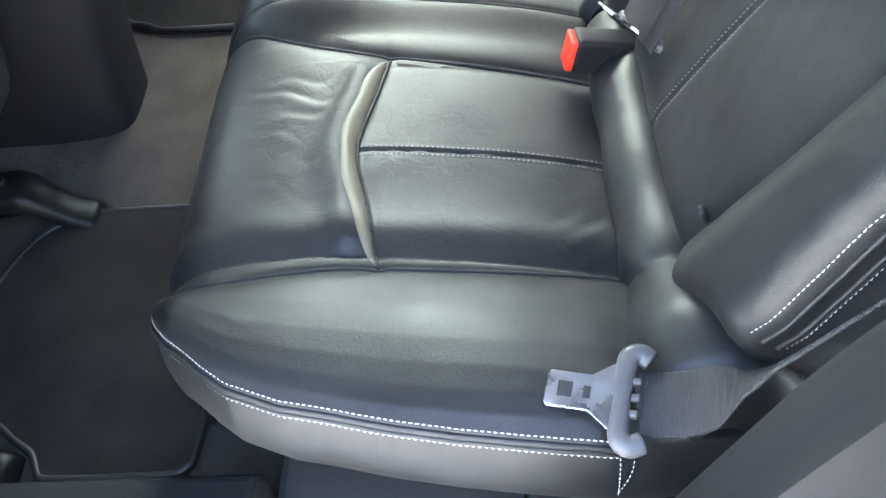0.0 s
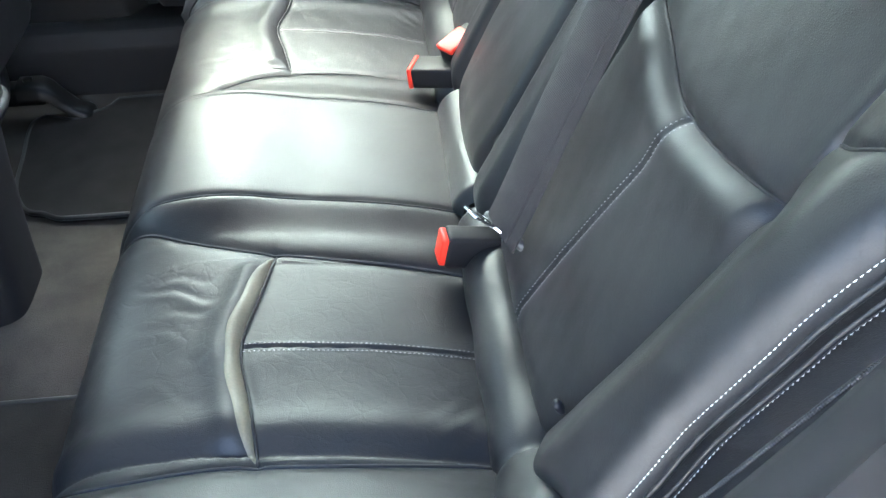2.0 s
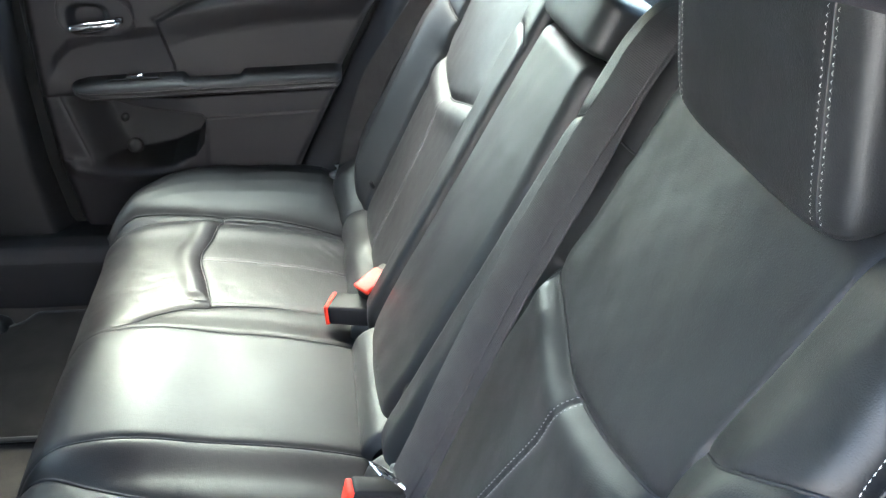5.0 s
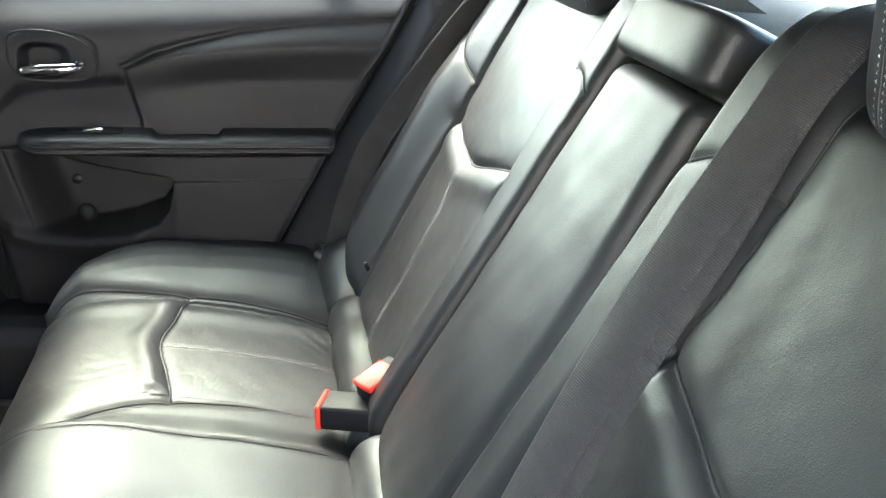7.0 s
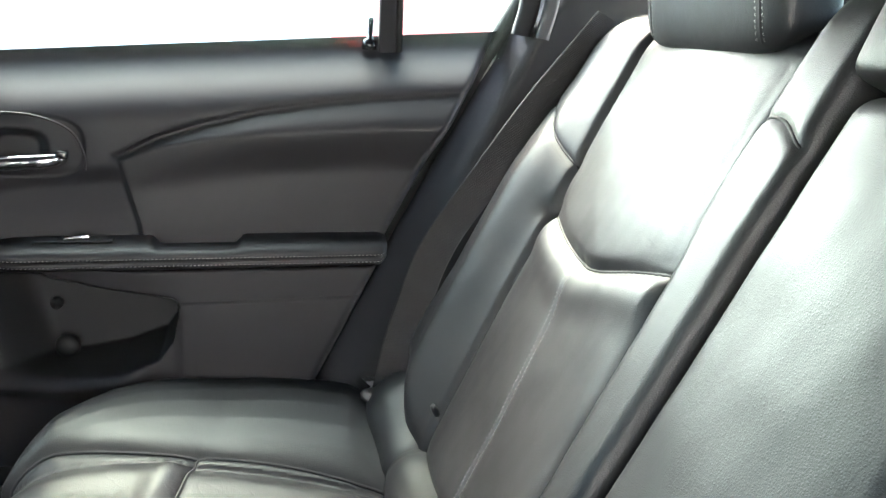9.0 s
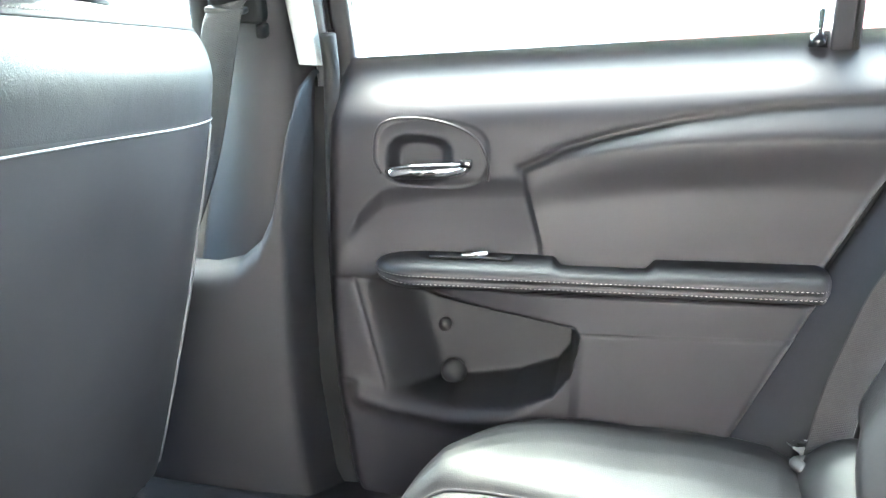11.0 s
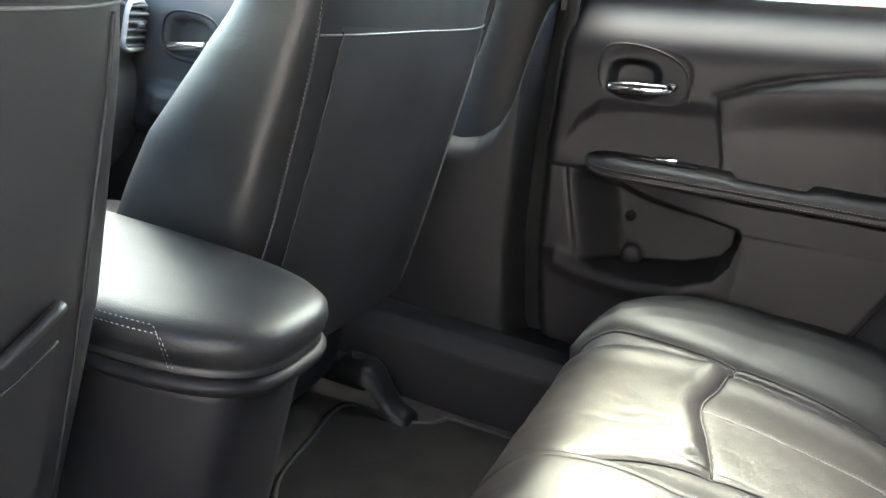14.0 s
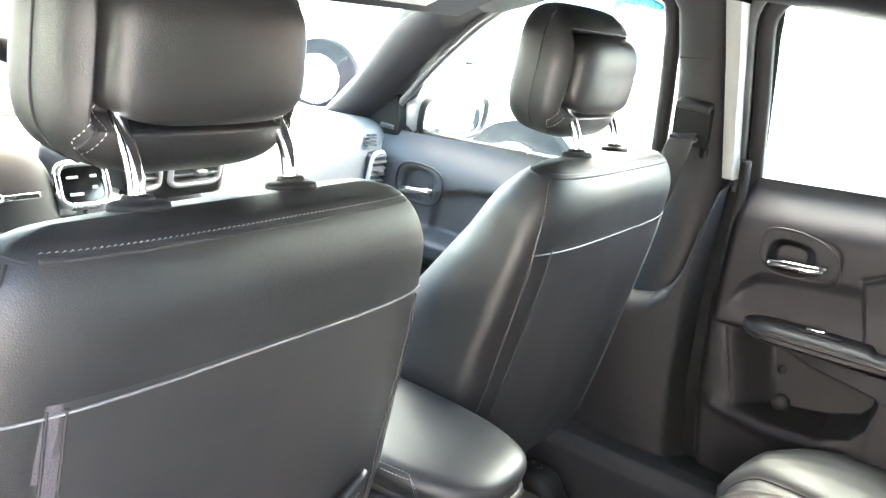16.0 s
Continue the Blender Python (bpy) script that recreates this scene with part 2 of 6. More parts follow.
def tube(pts, r, sides=8, cap=True, closed=False):
    """A round bar along pts; r: one radius or one for each point."""
    p = np.array(pts, float)
    n = len(p)
    rad = np.full(n, r) if np.isscalar(r) else np.array(r)
    if closed:
        tan = np.roll(p, -1, 0) - np.roll(p, 1, 0)
    else:
        tan = np.gradient(p, axis=0)
    tan /= np.linalg.norm(tan, axis=1)[:, None] + 1e-12
    ref = np.array([0, 0, 1.0]) if abs(tan[0][2]) < 0.9 else np.array([1.0, 0, 0])
    verts = []
    u = np.cross(tan[0], ref)
    for i in range(n):
        u = u - tan[i] * (u @ tan[i])
        u /= np.linalg.norm(u) + 1e-12
        w = np.cross(tan[i], u)
        for k in range(sides):
            a = 2 * math.pi * k / sides
            verts.append(p[i] + rad[i] * (math.cos(a) * u + math.sin(a) * w))
    faces = grid_faces(n, sides, True)
    if closed:
        b = (n - 1) * sides
        faces += [(b + j, b + (j + 1) % sides, (j + 1) % sides, j) for j in range(sides)]
    elif cap:
        faces.append(tuple(range(sides))[::-1])
        faces.append(tuple((n - 1) * sides + k for k in range(sides)))
    return verts, faces


def strip(pts, across, width, thick=0.0015):
    """A flat band along pts; across: unit vector(s) over its width. Returns verts, faces, uv in metres."""
    p = np.array(pts, float)
    n = len(p)
    a = np.array(across, float)
    a = np.tile(a, (n, 1)) if a.ndim == 1 else a
    tan = np.gradient(p, axis=0)
    tan /= np.linalg.norm(tan, axis=1)[:, None]
    nor = np.cross(tan, a)
    nor /= np.linalg.norm(nor, axis=1)[:, None]
    d = np.concatenate([[0], np.cumsum(np.linalg.norm(np.diff(p, axis=0), axis=1))])
    w = np.full(n, width) if np.isscalar(width) else np.array(width)
    verts, uv = [], []
    prof = [(-0.5, 0), (-0.46, 1), (0.46, 1), (0.5, 0), (0.46, -1), (-0.46, -1)]
    for i in range(n):
        for c, h in prof:
            verts.append(p[i] + a[i] * c * w[i] + nor[i] * h * thick)
            uv.append((c * w[i], d[i]))
    return verts, grid_faces(n, 6, True), uv


def stitches(path, normals, length=0.0042, gap=0.0018, width=0.0011, height=0.0009):
    """Small thread ends along a path on a surface."""
    p = np.array(path, float)
    d = np.concatenate([[0], np.cumsum(np.linalg.norm(np.diff(p, axis=0), axis=1))])
    nn = np.array(normals, float)
    nn = np.tile(nn, (len(p), 1)) if nn.ndim == 1 else nn
    g = Geo()
    s = gap
    while s + length < d[-1]:
        a = np.array([np.interp(s, d, p[:, k]) for k in range(3)])
        b = np.array([np.interp(s + length, d, p[:, k]) for k in range(3)])
        n = np.array([np.interp(s, d, nn[:, k]) for k in range(3)])
        n /= np.linalg.norm(n)
        t = (b - a) / (np.linalg.norm(b - a) + 1e-9)
        w = np.cross(t, n) * width / 2
        m = (a + b) / 2 + n * height
        g.add([a - n * 0.0006, b - n * 0.0006, m + w, m - w, m + n * height * 0.4],
              [(0, 2, 4), (2, 1, 4), (1, 3, 4), (3, 0, 4)])
        s += length + gap
    return g


def ellipsoid(center, half, nxy=2.6, nz=2.6, turn=(0, 0, 0), nu=28, nv=44, shape=None):
    """A cushion-like rounded block. shape(p) may bend it before it is turned and moved."""
    verts = []
    for i in range(nu):
        ph = -math.pi / 2 + math.pi * i / (nu - 1)
        cz, sz = math.cos(ph), math.sin(ph)
        k = abs(cz) ** (2 / nz)
        for j in range(nv):
            th = 2 * math.pi * j / nv
            c, s = math.cos(th), math.sin(th)
            p = Vector((half[0] * k * math.copysign(abs(c) ** (2 / nxy), c), half[1] * k * math.copysign(abs(s) ** (2 / nxy), s),
                        half[2] * math.copysign(abs(sz) ** (2 / nz), sz)))
            verts.append(shape(p) if shape else p)
    m = pose(*center, *turn)
    return [m @ Vector(v) for v in verts], grid_faces(nu, nv, True)


def prism(outline, axis, lo, hi, bevel=0.0):
    """A flat outline (2D points) pushed from lo to hi along an axis ('x', 'y' or 'z')."""
    def put(a, b, c):
        return {"x": (c, a, b), "y": (a, c, b), "z": (a, b, c)}[axis]
    bm = bmesh.new()
    lower = [bm.verts.new(put(a, b, lo)) for a, b in outline]
    upper = [bm.verts.new(put(a, b, hi)) for a, b in outline]
    n = len(outline)
    bm.faces.new(lower[::-1])
    bm.faces.new(upper)
    for i in range(n):
        bm.faces.new((lower[i], lower[(i + 1) % n], upper[(i + 1) % n], upper[i]))
    bmesh.ops.recalc_face_normals(bm, faces=bm.faces[:])
    if bevel:
        bmesh.ops.bevel(bm, geom=[e for e in bm.edges], offset=bevel, segments=2, profile=0.6, affect="EDGES", clamp_overlap=True)
    bm.verts.index_update()
    verts = [v.co.copy() for v in bm.verts]
    faces = [[v.index for v in f.verts] for f in bm.faces]
    bm.free()
    return verts, faces


def line_dist(px, py, line):
    """Distance of points to a line of 2D points."""
    best = np.full(np.shape(px), 9.0)
    for (ax, ay), (bx, by) in zip(line[:-1], line[1:]):
        dx, dy = bx - ax, by - ay
        t = np.clip(((px - ax) * dx + (py - ay) * dy) / (dx * dx + dy * dy + 1e-12), 0, 1)
        best = np.minimum(best, np.hypot(px - ax - t * dx, py - ay - t * dy))
    return best


def lumps(x, y, scale, seed=0.0):
    """Smooth small unevenness, -1 to 1."""
    out = np.zeros(np.shape(x))
    for k in range(5):
        a = seed * 1.7 + k * 1.257
        fx, fy = scale * math.cos(a) * (1 + 0.31 * k), scale * math.sin(a) * (1 + 0.31 * k)
        out += np.sin(fx * x + fy * y + 2.1 * k + seed) / 5
    return out


def soft(x, a, b):
    t = np.clip((x - a) / (b - a), 0, 1)
    return t * t * (3 - 2 * t)


def panels(grid, ids, names, material, parent, labels=None, flip=False):
    """Splits a dense grid of points into one mesh for each panel number."""
    nu, nv = grid.shape[:2]
    flat = grid.reshape(-1, 3)
    fid = ids[:-1, :-1]
    for k, name in names.items():
        ii, jj = np.where(fid == k)
        if not len(ii):
            continue
        q = np.stack([ii * nv + jj, ii * nv + jj + 1, (ii + 1) * nv + jj + 1, (ii + 1) * nv + jj], 1)
        if flip:
            q = q[:, ::-1]
        used, inv = np.unique(q, return_inverse=True)
        g = Geo()
        g.v = [tuple(p) for p in flat[used]]
        g.f = [tuple(r) for r in inv.reshape(-1, 4).tolist()]
        mm = material[k] if isinstance(material, dict) else material
        part(name, g, mm, parent, (labels or {}).get(k, ""))


# ---------------------------------------------------------------- rear bench: cushion
CUSH = catmull([(0.285, 0.285), (0.262, 0.312), (0.21, 0.335), (0.15, 0.352), (0.08, 0.366), (0.0, 0.376), (-0.06, 0.379), (-0.12, 0.374),
                (-0.16, 0.362), (-0.19, 0.338), (-0.207, 0.305), (-0.212, 0.26), (-0.205, 0.19), (-0.19, 0.1), (-0.18, 0.04)], 400)
CUSH_LEN = np.concatenate([[0], np.cumsum(np.linalg.norm(np.diff(CUSH, axis=0), axis=1))])
CUSH_OUT = [(-0.25, 0.440), (-0.212, 0.462), (-0.20, 0.487), (-0.185, 0.517), (-0.17, 0.546), (-0.15, 0.576), (-0.12, 0.609), (-0.10, 0.627), (-0.06, 0.646), (0.0, 0.660), (0.06, 0.671),
            (0.10, 0.676), (0.13, 0.678), (0.16, 0.679), (0.2, 0.670), (0.285, 0.64)]
# puff of the outer bolster from its inner seam (0) to its stitched edge (1)
PUFF = np.array([(0, 0), (0.1, 0.20), (0.22, 0.46), (0.4, 0.80), (0.58, 1.05), (0.72, 1.17), (0.84, 1.20), (0.93, 1.14), (1.0, 1.0)])
# seams as (x, y) on the plan of one half
SEAM_A = catmull([(-0.208, 0.455), (-0.19, 0.492), (-0.16, 0.508), (-0.12, 0.508), (-0.03, 0.500), (0.06, 0.500), (0.13, 0.497), (0.2, 0.491), (0.28, 0.487)], 60)
SEAM_B = catmull([(-0.211, 0.128), (-0.19, 0.135), (-0.149, 0.150), (-0.07, 0.187), (0.0, 0.206), (0.10, 0.214), (0.2, 0.217), (0.28, 0.217)], 60)
SEAM_C = catmull([(0.0, 0.206), (-0.012, 0.27), (-0.027, 0.35), (-0.014, 0.42), (0.0, 0.500)], 40)
SEAM_D = catmull([(-0.027, 0.35), (0.10, 0.349), (0.26, 0.348)], 40)
SEAM_E = catmull([(-0.20, 0.118), (0.0, 0.118), (0.28, 0.117)], 40)


def cush_q(x):
    """Way along the cushion's profile at the place x of its top."""
    k = np.argmax(CUSH[:, 0] < -0.2115) or 300
    return np.interp(-np.asarray(x), -CUSH[:k, 0], CUSH_LEN[:k])


def to_q(line):
    return np.stack([cush_q(line[:, 0]), line[:, 1]], 1)


QA, QB, QC, QD, QE = (to_q(s) for s in (SEAM_A, SEAM_B, SEAM_C, SEAM_D, SEAM_E))


def cushion_at(q, v, side):
    """Points of the cushion's skin: q along its profile, v from the middle (0) to its outer edge (1) and down the side (to 2)."""
    q, v = np.broadcast_arrays(np.asarray(q, float), np.asarray(v, float))
    x = np.interp(q, CUSH_LEN, CUSH[:, 0])
    z = np.interp(q, CUSH_LEN, CUSH[:, 1])
    out = np.array(CUSH_OUT)
    yo = np.interp(x, out[:, 0], out[:, 1])
    top = np.clip(v, 0, 1)
    y = yo * top
    qx = np.interp(q, CUSH_LEN, np.gradient(CUSH[:, 0], CUSH_LEN))
    qz = np.interp(q, CUSH_LEN, np.gradient(CUSH[:, 1], CUSH_LEN))
    nx, nz = qz, -qx
    d = np.zeros(q.shape)
    flat = np.clip(1 - (q - cush_q(-0.19)) / 0.06, 0, 1)
    # raised outer bolster and middle hump
    ya = np.interp(q, QA[:, 0], QA[:, 1])
    yb = np.interp(q, QB[:, 0], QB[:, 1])
    xc = np.interp(y, QC[:, 1], QC[:, 0])
    u = np.clip((y - ya) / np.maximum(yo - ya, 0.02), 0, 1)
    d += np.interp(u, PUFF[:, 0], PUFF[:, 1]) * np.interp(x, [-0.215, -0.19, -0.15, 0.02, 0.10, 0.16, 0.24], [0.000, 0.012, 0.026, 0.028, 0.037, 0.041, 0.030])
    d += 0.006 * np.exp(-((y - ya + 0.035) / 0.022) ** 2) * flat
    d += (0.010 + 0.012 * soft(-x, -0.04, 0.10)) * soft(-y, -0.175, -0.11) * flat * soft(x, -0.21, -0.13)
    inner = soft(y, yb, yb + 0.02) * soft(-y, -ya, -ya + 0.02)
    sharp = soft(y, yb - 0.005, yb + 0.005) * soft(-y, -ya - 0.005, -ya + 0.005)
    d -= 0.005 * sharp * soft(-q, -xc - 0.004, -xc + 0.005)
    d += 0.006 * inner * np.exp(-((q - xc - 0.022) / 0.015) ** 2)
    # seams
    for line, deep, wide in ((QA, 0.007, np.where(y < ya, 0.020, 0.008)), (QB, 0.007, np.where(y > yb, 0.006, 0.010)),
                             (QC, 0.0042, np.where(q > xc, 0.009, 0.004)), (QD, 0.0022, 0.003), (QE, 0.004, 0.004)):
        d -= deep * np.exp(-line_dist(q, y, line) / wide)
    band = np.abs(y - np.interp(q, QD[:, 0], QD[:, 1]))
    d += 0.0012 * np.exp(-((band - 0.0035) / 0.0018) ** 2) * (q < xc) * soft(y, 0.3, 0.32)
    # creases of the sat-in leather
    d += 0.0005 * lumps(q, y, 70, 3.0 + side) * inner + 0.0006 * lumps(q * 0.6, y, 40, 1.0 + side) * soft(y, 0.0, 0.06)
    wob = 0.006 * np.sin(38 * x + 2.0 * side) + 0.004 * np.sin(91 * x + 1.3)
    for k, (y0, x0, ln, dp) in enumerate(((0.262, -0.10, 0.05, 1.0), (0.288, -0.075, 0.035, 0.8), (0.318, -0.115, 0.03, 0.45), (0.236, -0.085, 0.04, 0.6), (0.395, -0.09, 0.04, 0.35), (0.342, -0.06, 0.025, 0.4))):
        reach = np.exp(-((x - x0) / ln) ** 4)
        off = y - y0 - wob * (1 + 0.3 * k) - 0.25 * (x - x0) * (-1) ** k
        d -= 0.0008 * dp * reach * np.exp(-(off / 0.006) ** 2) * (1.0 if side < 0 else 0.5)
        d += 0.0006 * dp * reach * np.exp(-((off - 0.010) / 0.008) ** 2) * (1.0 if side < 0 else 0.5)
    corner = np.exp(-((y - 0.45) / 0.05) ** 2 - ((q - cush_q(0.18)) / 0.03) ** 2)
    d += 0.0005 * corner * np.sin(230 * (y + 0.9 * x))
    # beyond the stitched edge a side that falls to the sill
    s = np.clip(v - 1, 0, 1)
    y = y + 0.020 * np.sin(np.pi * np.clip(s * 0.95, 0, 1)) - 0.05 * s ** 2
    x = x + nx * d
    z = z + nz * d - 0.130 * s
    return np.stack([x, side * y, z], -1)


def cushion_seam(line_q, side, lift=0.0):
    out = np.array(CUSH_OUT)
    x = np.interp(line_q[:, 0], CUSH_LEN, CUSH[:, 0])
    yo = np.interp(x, out[:, 0], out[:, 1])
    p = cushion_at(line_q[:, 0], line_q[:, 1] / yo, side)
    p[:, 2] += lift
    return p


def build_bench_cushion():
    root = thing("rear_bench_cushion", (0, 0, 0.02), "black leather rear bench cushion with white double stitching, lightly creased", "car seat")
    qs = np.linspace(0, CUSH_LEN[-1], 250)
    vs = np.concatenate([np.linspace(0, 1, 270) ** 0.9, np.linspace(1, 2, 36)[1:]])
    for side in (-1, 1):
        Q, V = np.meshgrid(qs, vs, indexing="ij")
        P = cushion_at(Q, V, side)
        x = np.interp(Q, CUSH_LEN, CUSH[:, 0])
        out = np.array(CUSH_OUT)
        y = np.interp(x, out[:, 0], out[:, 1]) * np.clip(V, 0, 1)
        ya, yb, ye = np.interp(Q, QA[:, 0], QA[:, 1]), np.interp(Q, QB[:, 0], QB[:, 1]), np.interp(Q, QE[:, 0], QE[:, 1])
        qc = np.interp(y, QC[:, 1], QC[:, 0])
        ids = np.full(Q.shape, 1)
        ids[y > ye] = 2
        ids[(y > yb) & (Q > qc)] = 3
        ids[(y > yb) & (Q <= qc)] = 4
        ids[(y > 0.349) & (ids == 4)] = 5
        ids[y > ya] = 6
        ids[V > 1.02] = 7
        panels(P, ids, {1: "middle_panel", 2: "middle_band", 3: "front_panel", 4: "insert_panel", 5: "insert_panel", 6: "bolster_panel", 7: "side_panel"},
               {1: LEATHER, 2: LEATHER, 3: LEATHER_WORN, 4: LEATHER_WORN, 5: LEATHER_WORN, 6: LEATHER, 7: LEATHER}, root, flip=side > 0)
        for line, rad, lift in ((QA, 0.0021, 0.0014), (QB, 0.0018, 0.0012), (QC, 0.0016, 0.0010), (QE, 0.0014, 0.0009)):
            part("seam", Geo().add(*tube(cushion_seam(line, side, lift), rad, 8)), SEAM, root)
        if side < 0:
            # paler tan-grey ridge of leather in front of the cross seam
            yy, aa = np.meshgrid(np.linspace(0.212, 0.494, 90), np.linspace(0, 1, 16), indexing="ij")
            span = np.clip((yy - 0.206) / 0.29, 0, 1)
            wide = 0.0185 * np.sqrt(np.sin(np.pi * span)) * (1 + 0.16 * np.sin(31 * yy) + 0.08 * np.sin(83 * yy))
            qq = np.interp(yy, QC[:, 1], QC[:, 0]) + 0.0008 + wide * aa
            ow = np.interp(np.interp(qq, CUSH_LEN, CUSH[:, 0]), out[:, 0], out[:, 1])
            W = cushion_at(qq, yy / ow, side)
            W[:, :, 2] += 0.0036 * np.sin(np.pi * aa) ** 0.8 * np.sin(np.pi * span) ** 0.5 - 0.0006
            panels(W, np.ones(W.shape[:2], int), {1: "tan_crease"}, LEATHER_TAN, root, {1: "tan-grey leather crease"}, flip=True)
        # double stitch across the insert
        for off in (-0.0048, 0.0048):
            ln = QD.copy()
            ln[:, 1] += off
            part("stitching", stitches(cushion_seam(ln, side, 0.0003), (0, 0, 1), 0.0036, 0.0012, 0.0011, 0.0008), THREAD_DARK, root, "mauve-grey thread stitching", kind="stuff")
        # white double stitch with a black welt round the outer edge
        q = np.linspace(cush_q(0.165), cush_q(-0.193), 150)
        for v, mt in ((1.0, None), (0.998, THREAD), (1.080, THREAD)):
            p = cushion_at(q, np.full(q.shape, v), side)
            if mt is not None:
                # both rows turn down at the rear corner
                vv = np.linspace(1.42, v, 40)[:-1]
                back = 0.010 if v < 1 else 0.0
                p = np.vstack([cushion_at(q[0] - back * soft(1.42 - vv, 0, 0.3), vv, side), cushion_at(np.full(4, q[0] - back) + back * np.linspace(0.2, 0.9, 4), np.full(4, v), side), p])
            if mt is None:
                p2 = cushion_at(q, np.full(q.shape, 1.030), side)
                part("welt", Geo().add(*tube(p2, 0.0028, 8)), LEATHER, root)
                p3 = cushion_at(q, np.full(q.shape, 1.062), side)
                part("welt", Geo().add(*tube(p3, 0.0020, 8)), LEATHER, root)
            else:
                n = (0, side * 0.55, 0.83) if v < 1 else (0, side * 0.95, 0.3)
                part("stitching", stitches(p + 0.0003 * np.array(n), n, 0.0036, 0.0009, 0.0009, 0.0007), THREAD, root, "white thread stitching", kind="stuff")
    return root


build_bench_cushion()


# ---------------------------------------------------------------- rear bench: backrest
BN = np.array([-0.893, 0.0, 0.45])


def back_plane(z):
    return 0.262 + 0.505 * (z - 0.422)


CHEV = catmull([(0.668, 0.222), (0.652, 0.29), (0.634, 0.36), (0.632, 0.40), (0.640, 0.468), (0.656, 0.546)], 50)
OUT_UP = catmull([(0.656, 0.546), (0.73, 0.553), (0.836, 0.562), (0.885, 0.562)], 40)
OUT_LOW = catmull([(0.656, 0.546), (0.53, 0.527), (0.42, 0.506), (0.34, 0.49)], 40)
IN_UP = catmull([(0.34, 0.205), (0.50, 0.212), (0.60, 0.218), (0.668, 0.222), (0.72, 0.232), (0.80, 0.230), (0.885, 0.225)], 60)
STITCH_B = catmull([(0.632, 0.395), (0.58, 0.383), (0.44, 0.352), (0.37, 0.345)], 40)
SIDE_S = catmull([(0.705, 0.553), (0.722, 0.60), (0.768, 0.680)], 20)
IN_S = catmull([(0.775, 0.130), (0.79, 0.17), (0.785, 0.23)], 16)
BACK_OUT = [(0.33, 0.60), (0.40, 0.622), (0.44, 0.648), (0.47, 0.655), (0.55, 0.652), (0.65, 0.664), (0.76, 0.680), (0.83, 0.672), (0.9, 0.62)]


def back_at(zz, v, side):
    """Points of an outboard backrest: zz up the slope, v from its inner edge (0) to the outer edge (1), on round the side (to 1.3) and in (to -0.2)."""
    zz, v = np.broadcast_arrays(np.asarray(zz, float), np.asarray(v, float))
    o = np.array(BACK_OUT)
    yo = np.interp(zz, o[:, 0], o[:, 1])
    yi = 0.121
    y = yi + (yo - yi) * np.clip(v, 0, 1)
    d = np.zeros(zz.shape)
    yl = np.interp(zz, OUT_LOW[::-1, 0], OUT_LOW[::-1, 1])
    yu = np.interp(zz, IN_UP[:, 0], IN_UP[:, 1])
    cz = np.interp(y, CHEV[:, 1], CHEV[:, 0])
    ob = np.where(zz < 0.656, yl, np.interp(zz, OUT_UP[:, 0], OUT_UP[:, 1]))
    d += 0.034 * soft(y, ob, ob + 0.07) * (1 - 0.5 * soft(zz, 0.65, 0.8))
    d += 0.005 * soft(y, ob, ob + 0.007)
    d += 0.022 * soft(-y, -yu, -yu + 0.05)
    mid = soft(y, yu, yu + 0.02) * soft(-y, -ob, -ob + 0.02)
    up = soft(zz, cz, cz + 0.012)
    d += mid * (0.006 * np.exp(-((zz - cz + 0.02) / 0.022) ** 2) - 0.004 * up)
    d += mid * 0.008 * np.sin(np.pi * np.clip((y - yu) / (ob - yu + 1e-6), 0, 1)) * up
    for line, deep, wide in ((CHEV, 0.010, 0.009), (OUT_UP, 0.008, 0.006), (IN_UP, 0.009, 0.009), (SIDE_S, 0.005, 0.005), (IN_S, 0.004, 0.004),
                             (STITCH_B, 0.0032, 0.004), (OUT_LOW, 0.006, 0.012)):
        d -= deep * np.exp(-line_dist(zz, y, line) / wide)
    d += 0.0008 * lumps(zz, y, 38, 2.0 + side) + 0.0003 * lumps(zz, y, 110, 5.0 + side)
    ei = np.clip((y - yi) / 0.016, 0, 1)
    eo = np.clip((yo - y) / 0.032, 0, 1)
    d -= 0.016 * (1 - np.sqrt(1 - (1 - ei) ** 2)) + 0.032 * (1 - np.sqrt(1 - (1 - eo) ** 2))
    s = np.clip(v - 1, 0, 0.3) / 0.3
    t = np.clip(-v, 0, 0.2) / 0.2
    d -= 0.10 * s + 0.10 * t
    y = y - 0.02 * s ** 2
    # the top rolls over towards the parcel shelf, the foot tucks in
    k = np.clip((zz - 0.835) / 0.055, 0, 1)
    foot = 0.40 + 0.055 * soft(y, 0.50, 0.62)
    low = np.clip((foot - zz) / 0.05, 0, 1)
    d -= 0.05 * (1 - np.sqrt(1 - k ** 2 * 0.999)) + (0.03 + 0.03 * soft(y, 0.50, 0.62)) * low ** 2
    # the inner bolster runs up higher beside the middle headrest
    ze = np.where(zz > 0.80, 0.80 + (zz - 0.80) * (1 + 0.36 * soft(-y, -0.235, -0.20)), zz)
    x = back_plane(ze) + BN[0] * d
    z = ze + BN[2] * d
    return np.stack([x, side * y, z], -1)


def back_line(line, side, lift=0.0):
    o = np.array(BACK_OUT)
    yo = np.interp(line[:, 0], o[:, 0], o[:, 1])
    return back_at(line[:, 0], (line[:, 1] - 0.121) / (yo - 0.121), side) + BN * lift


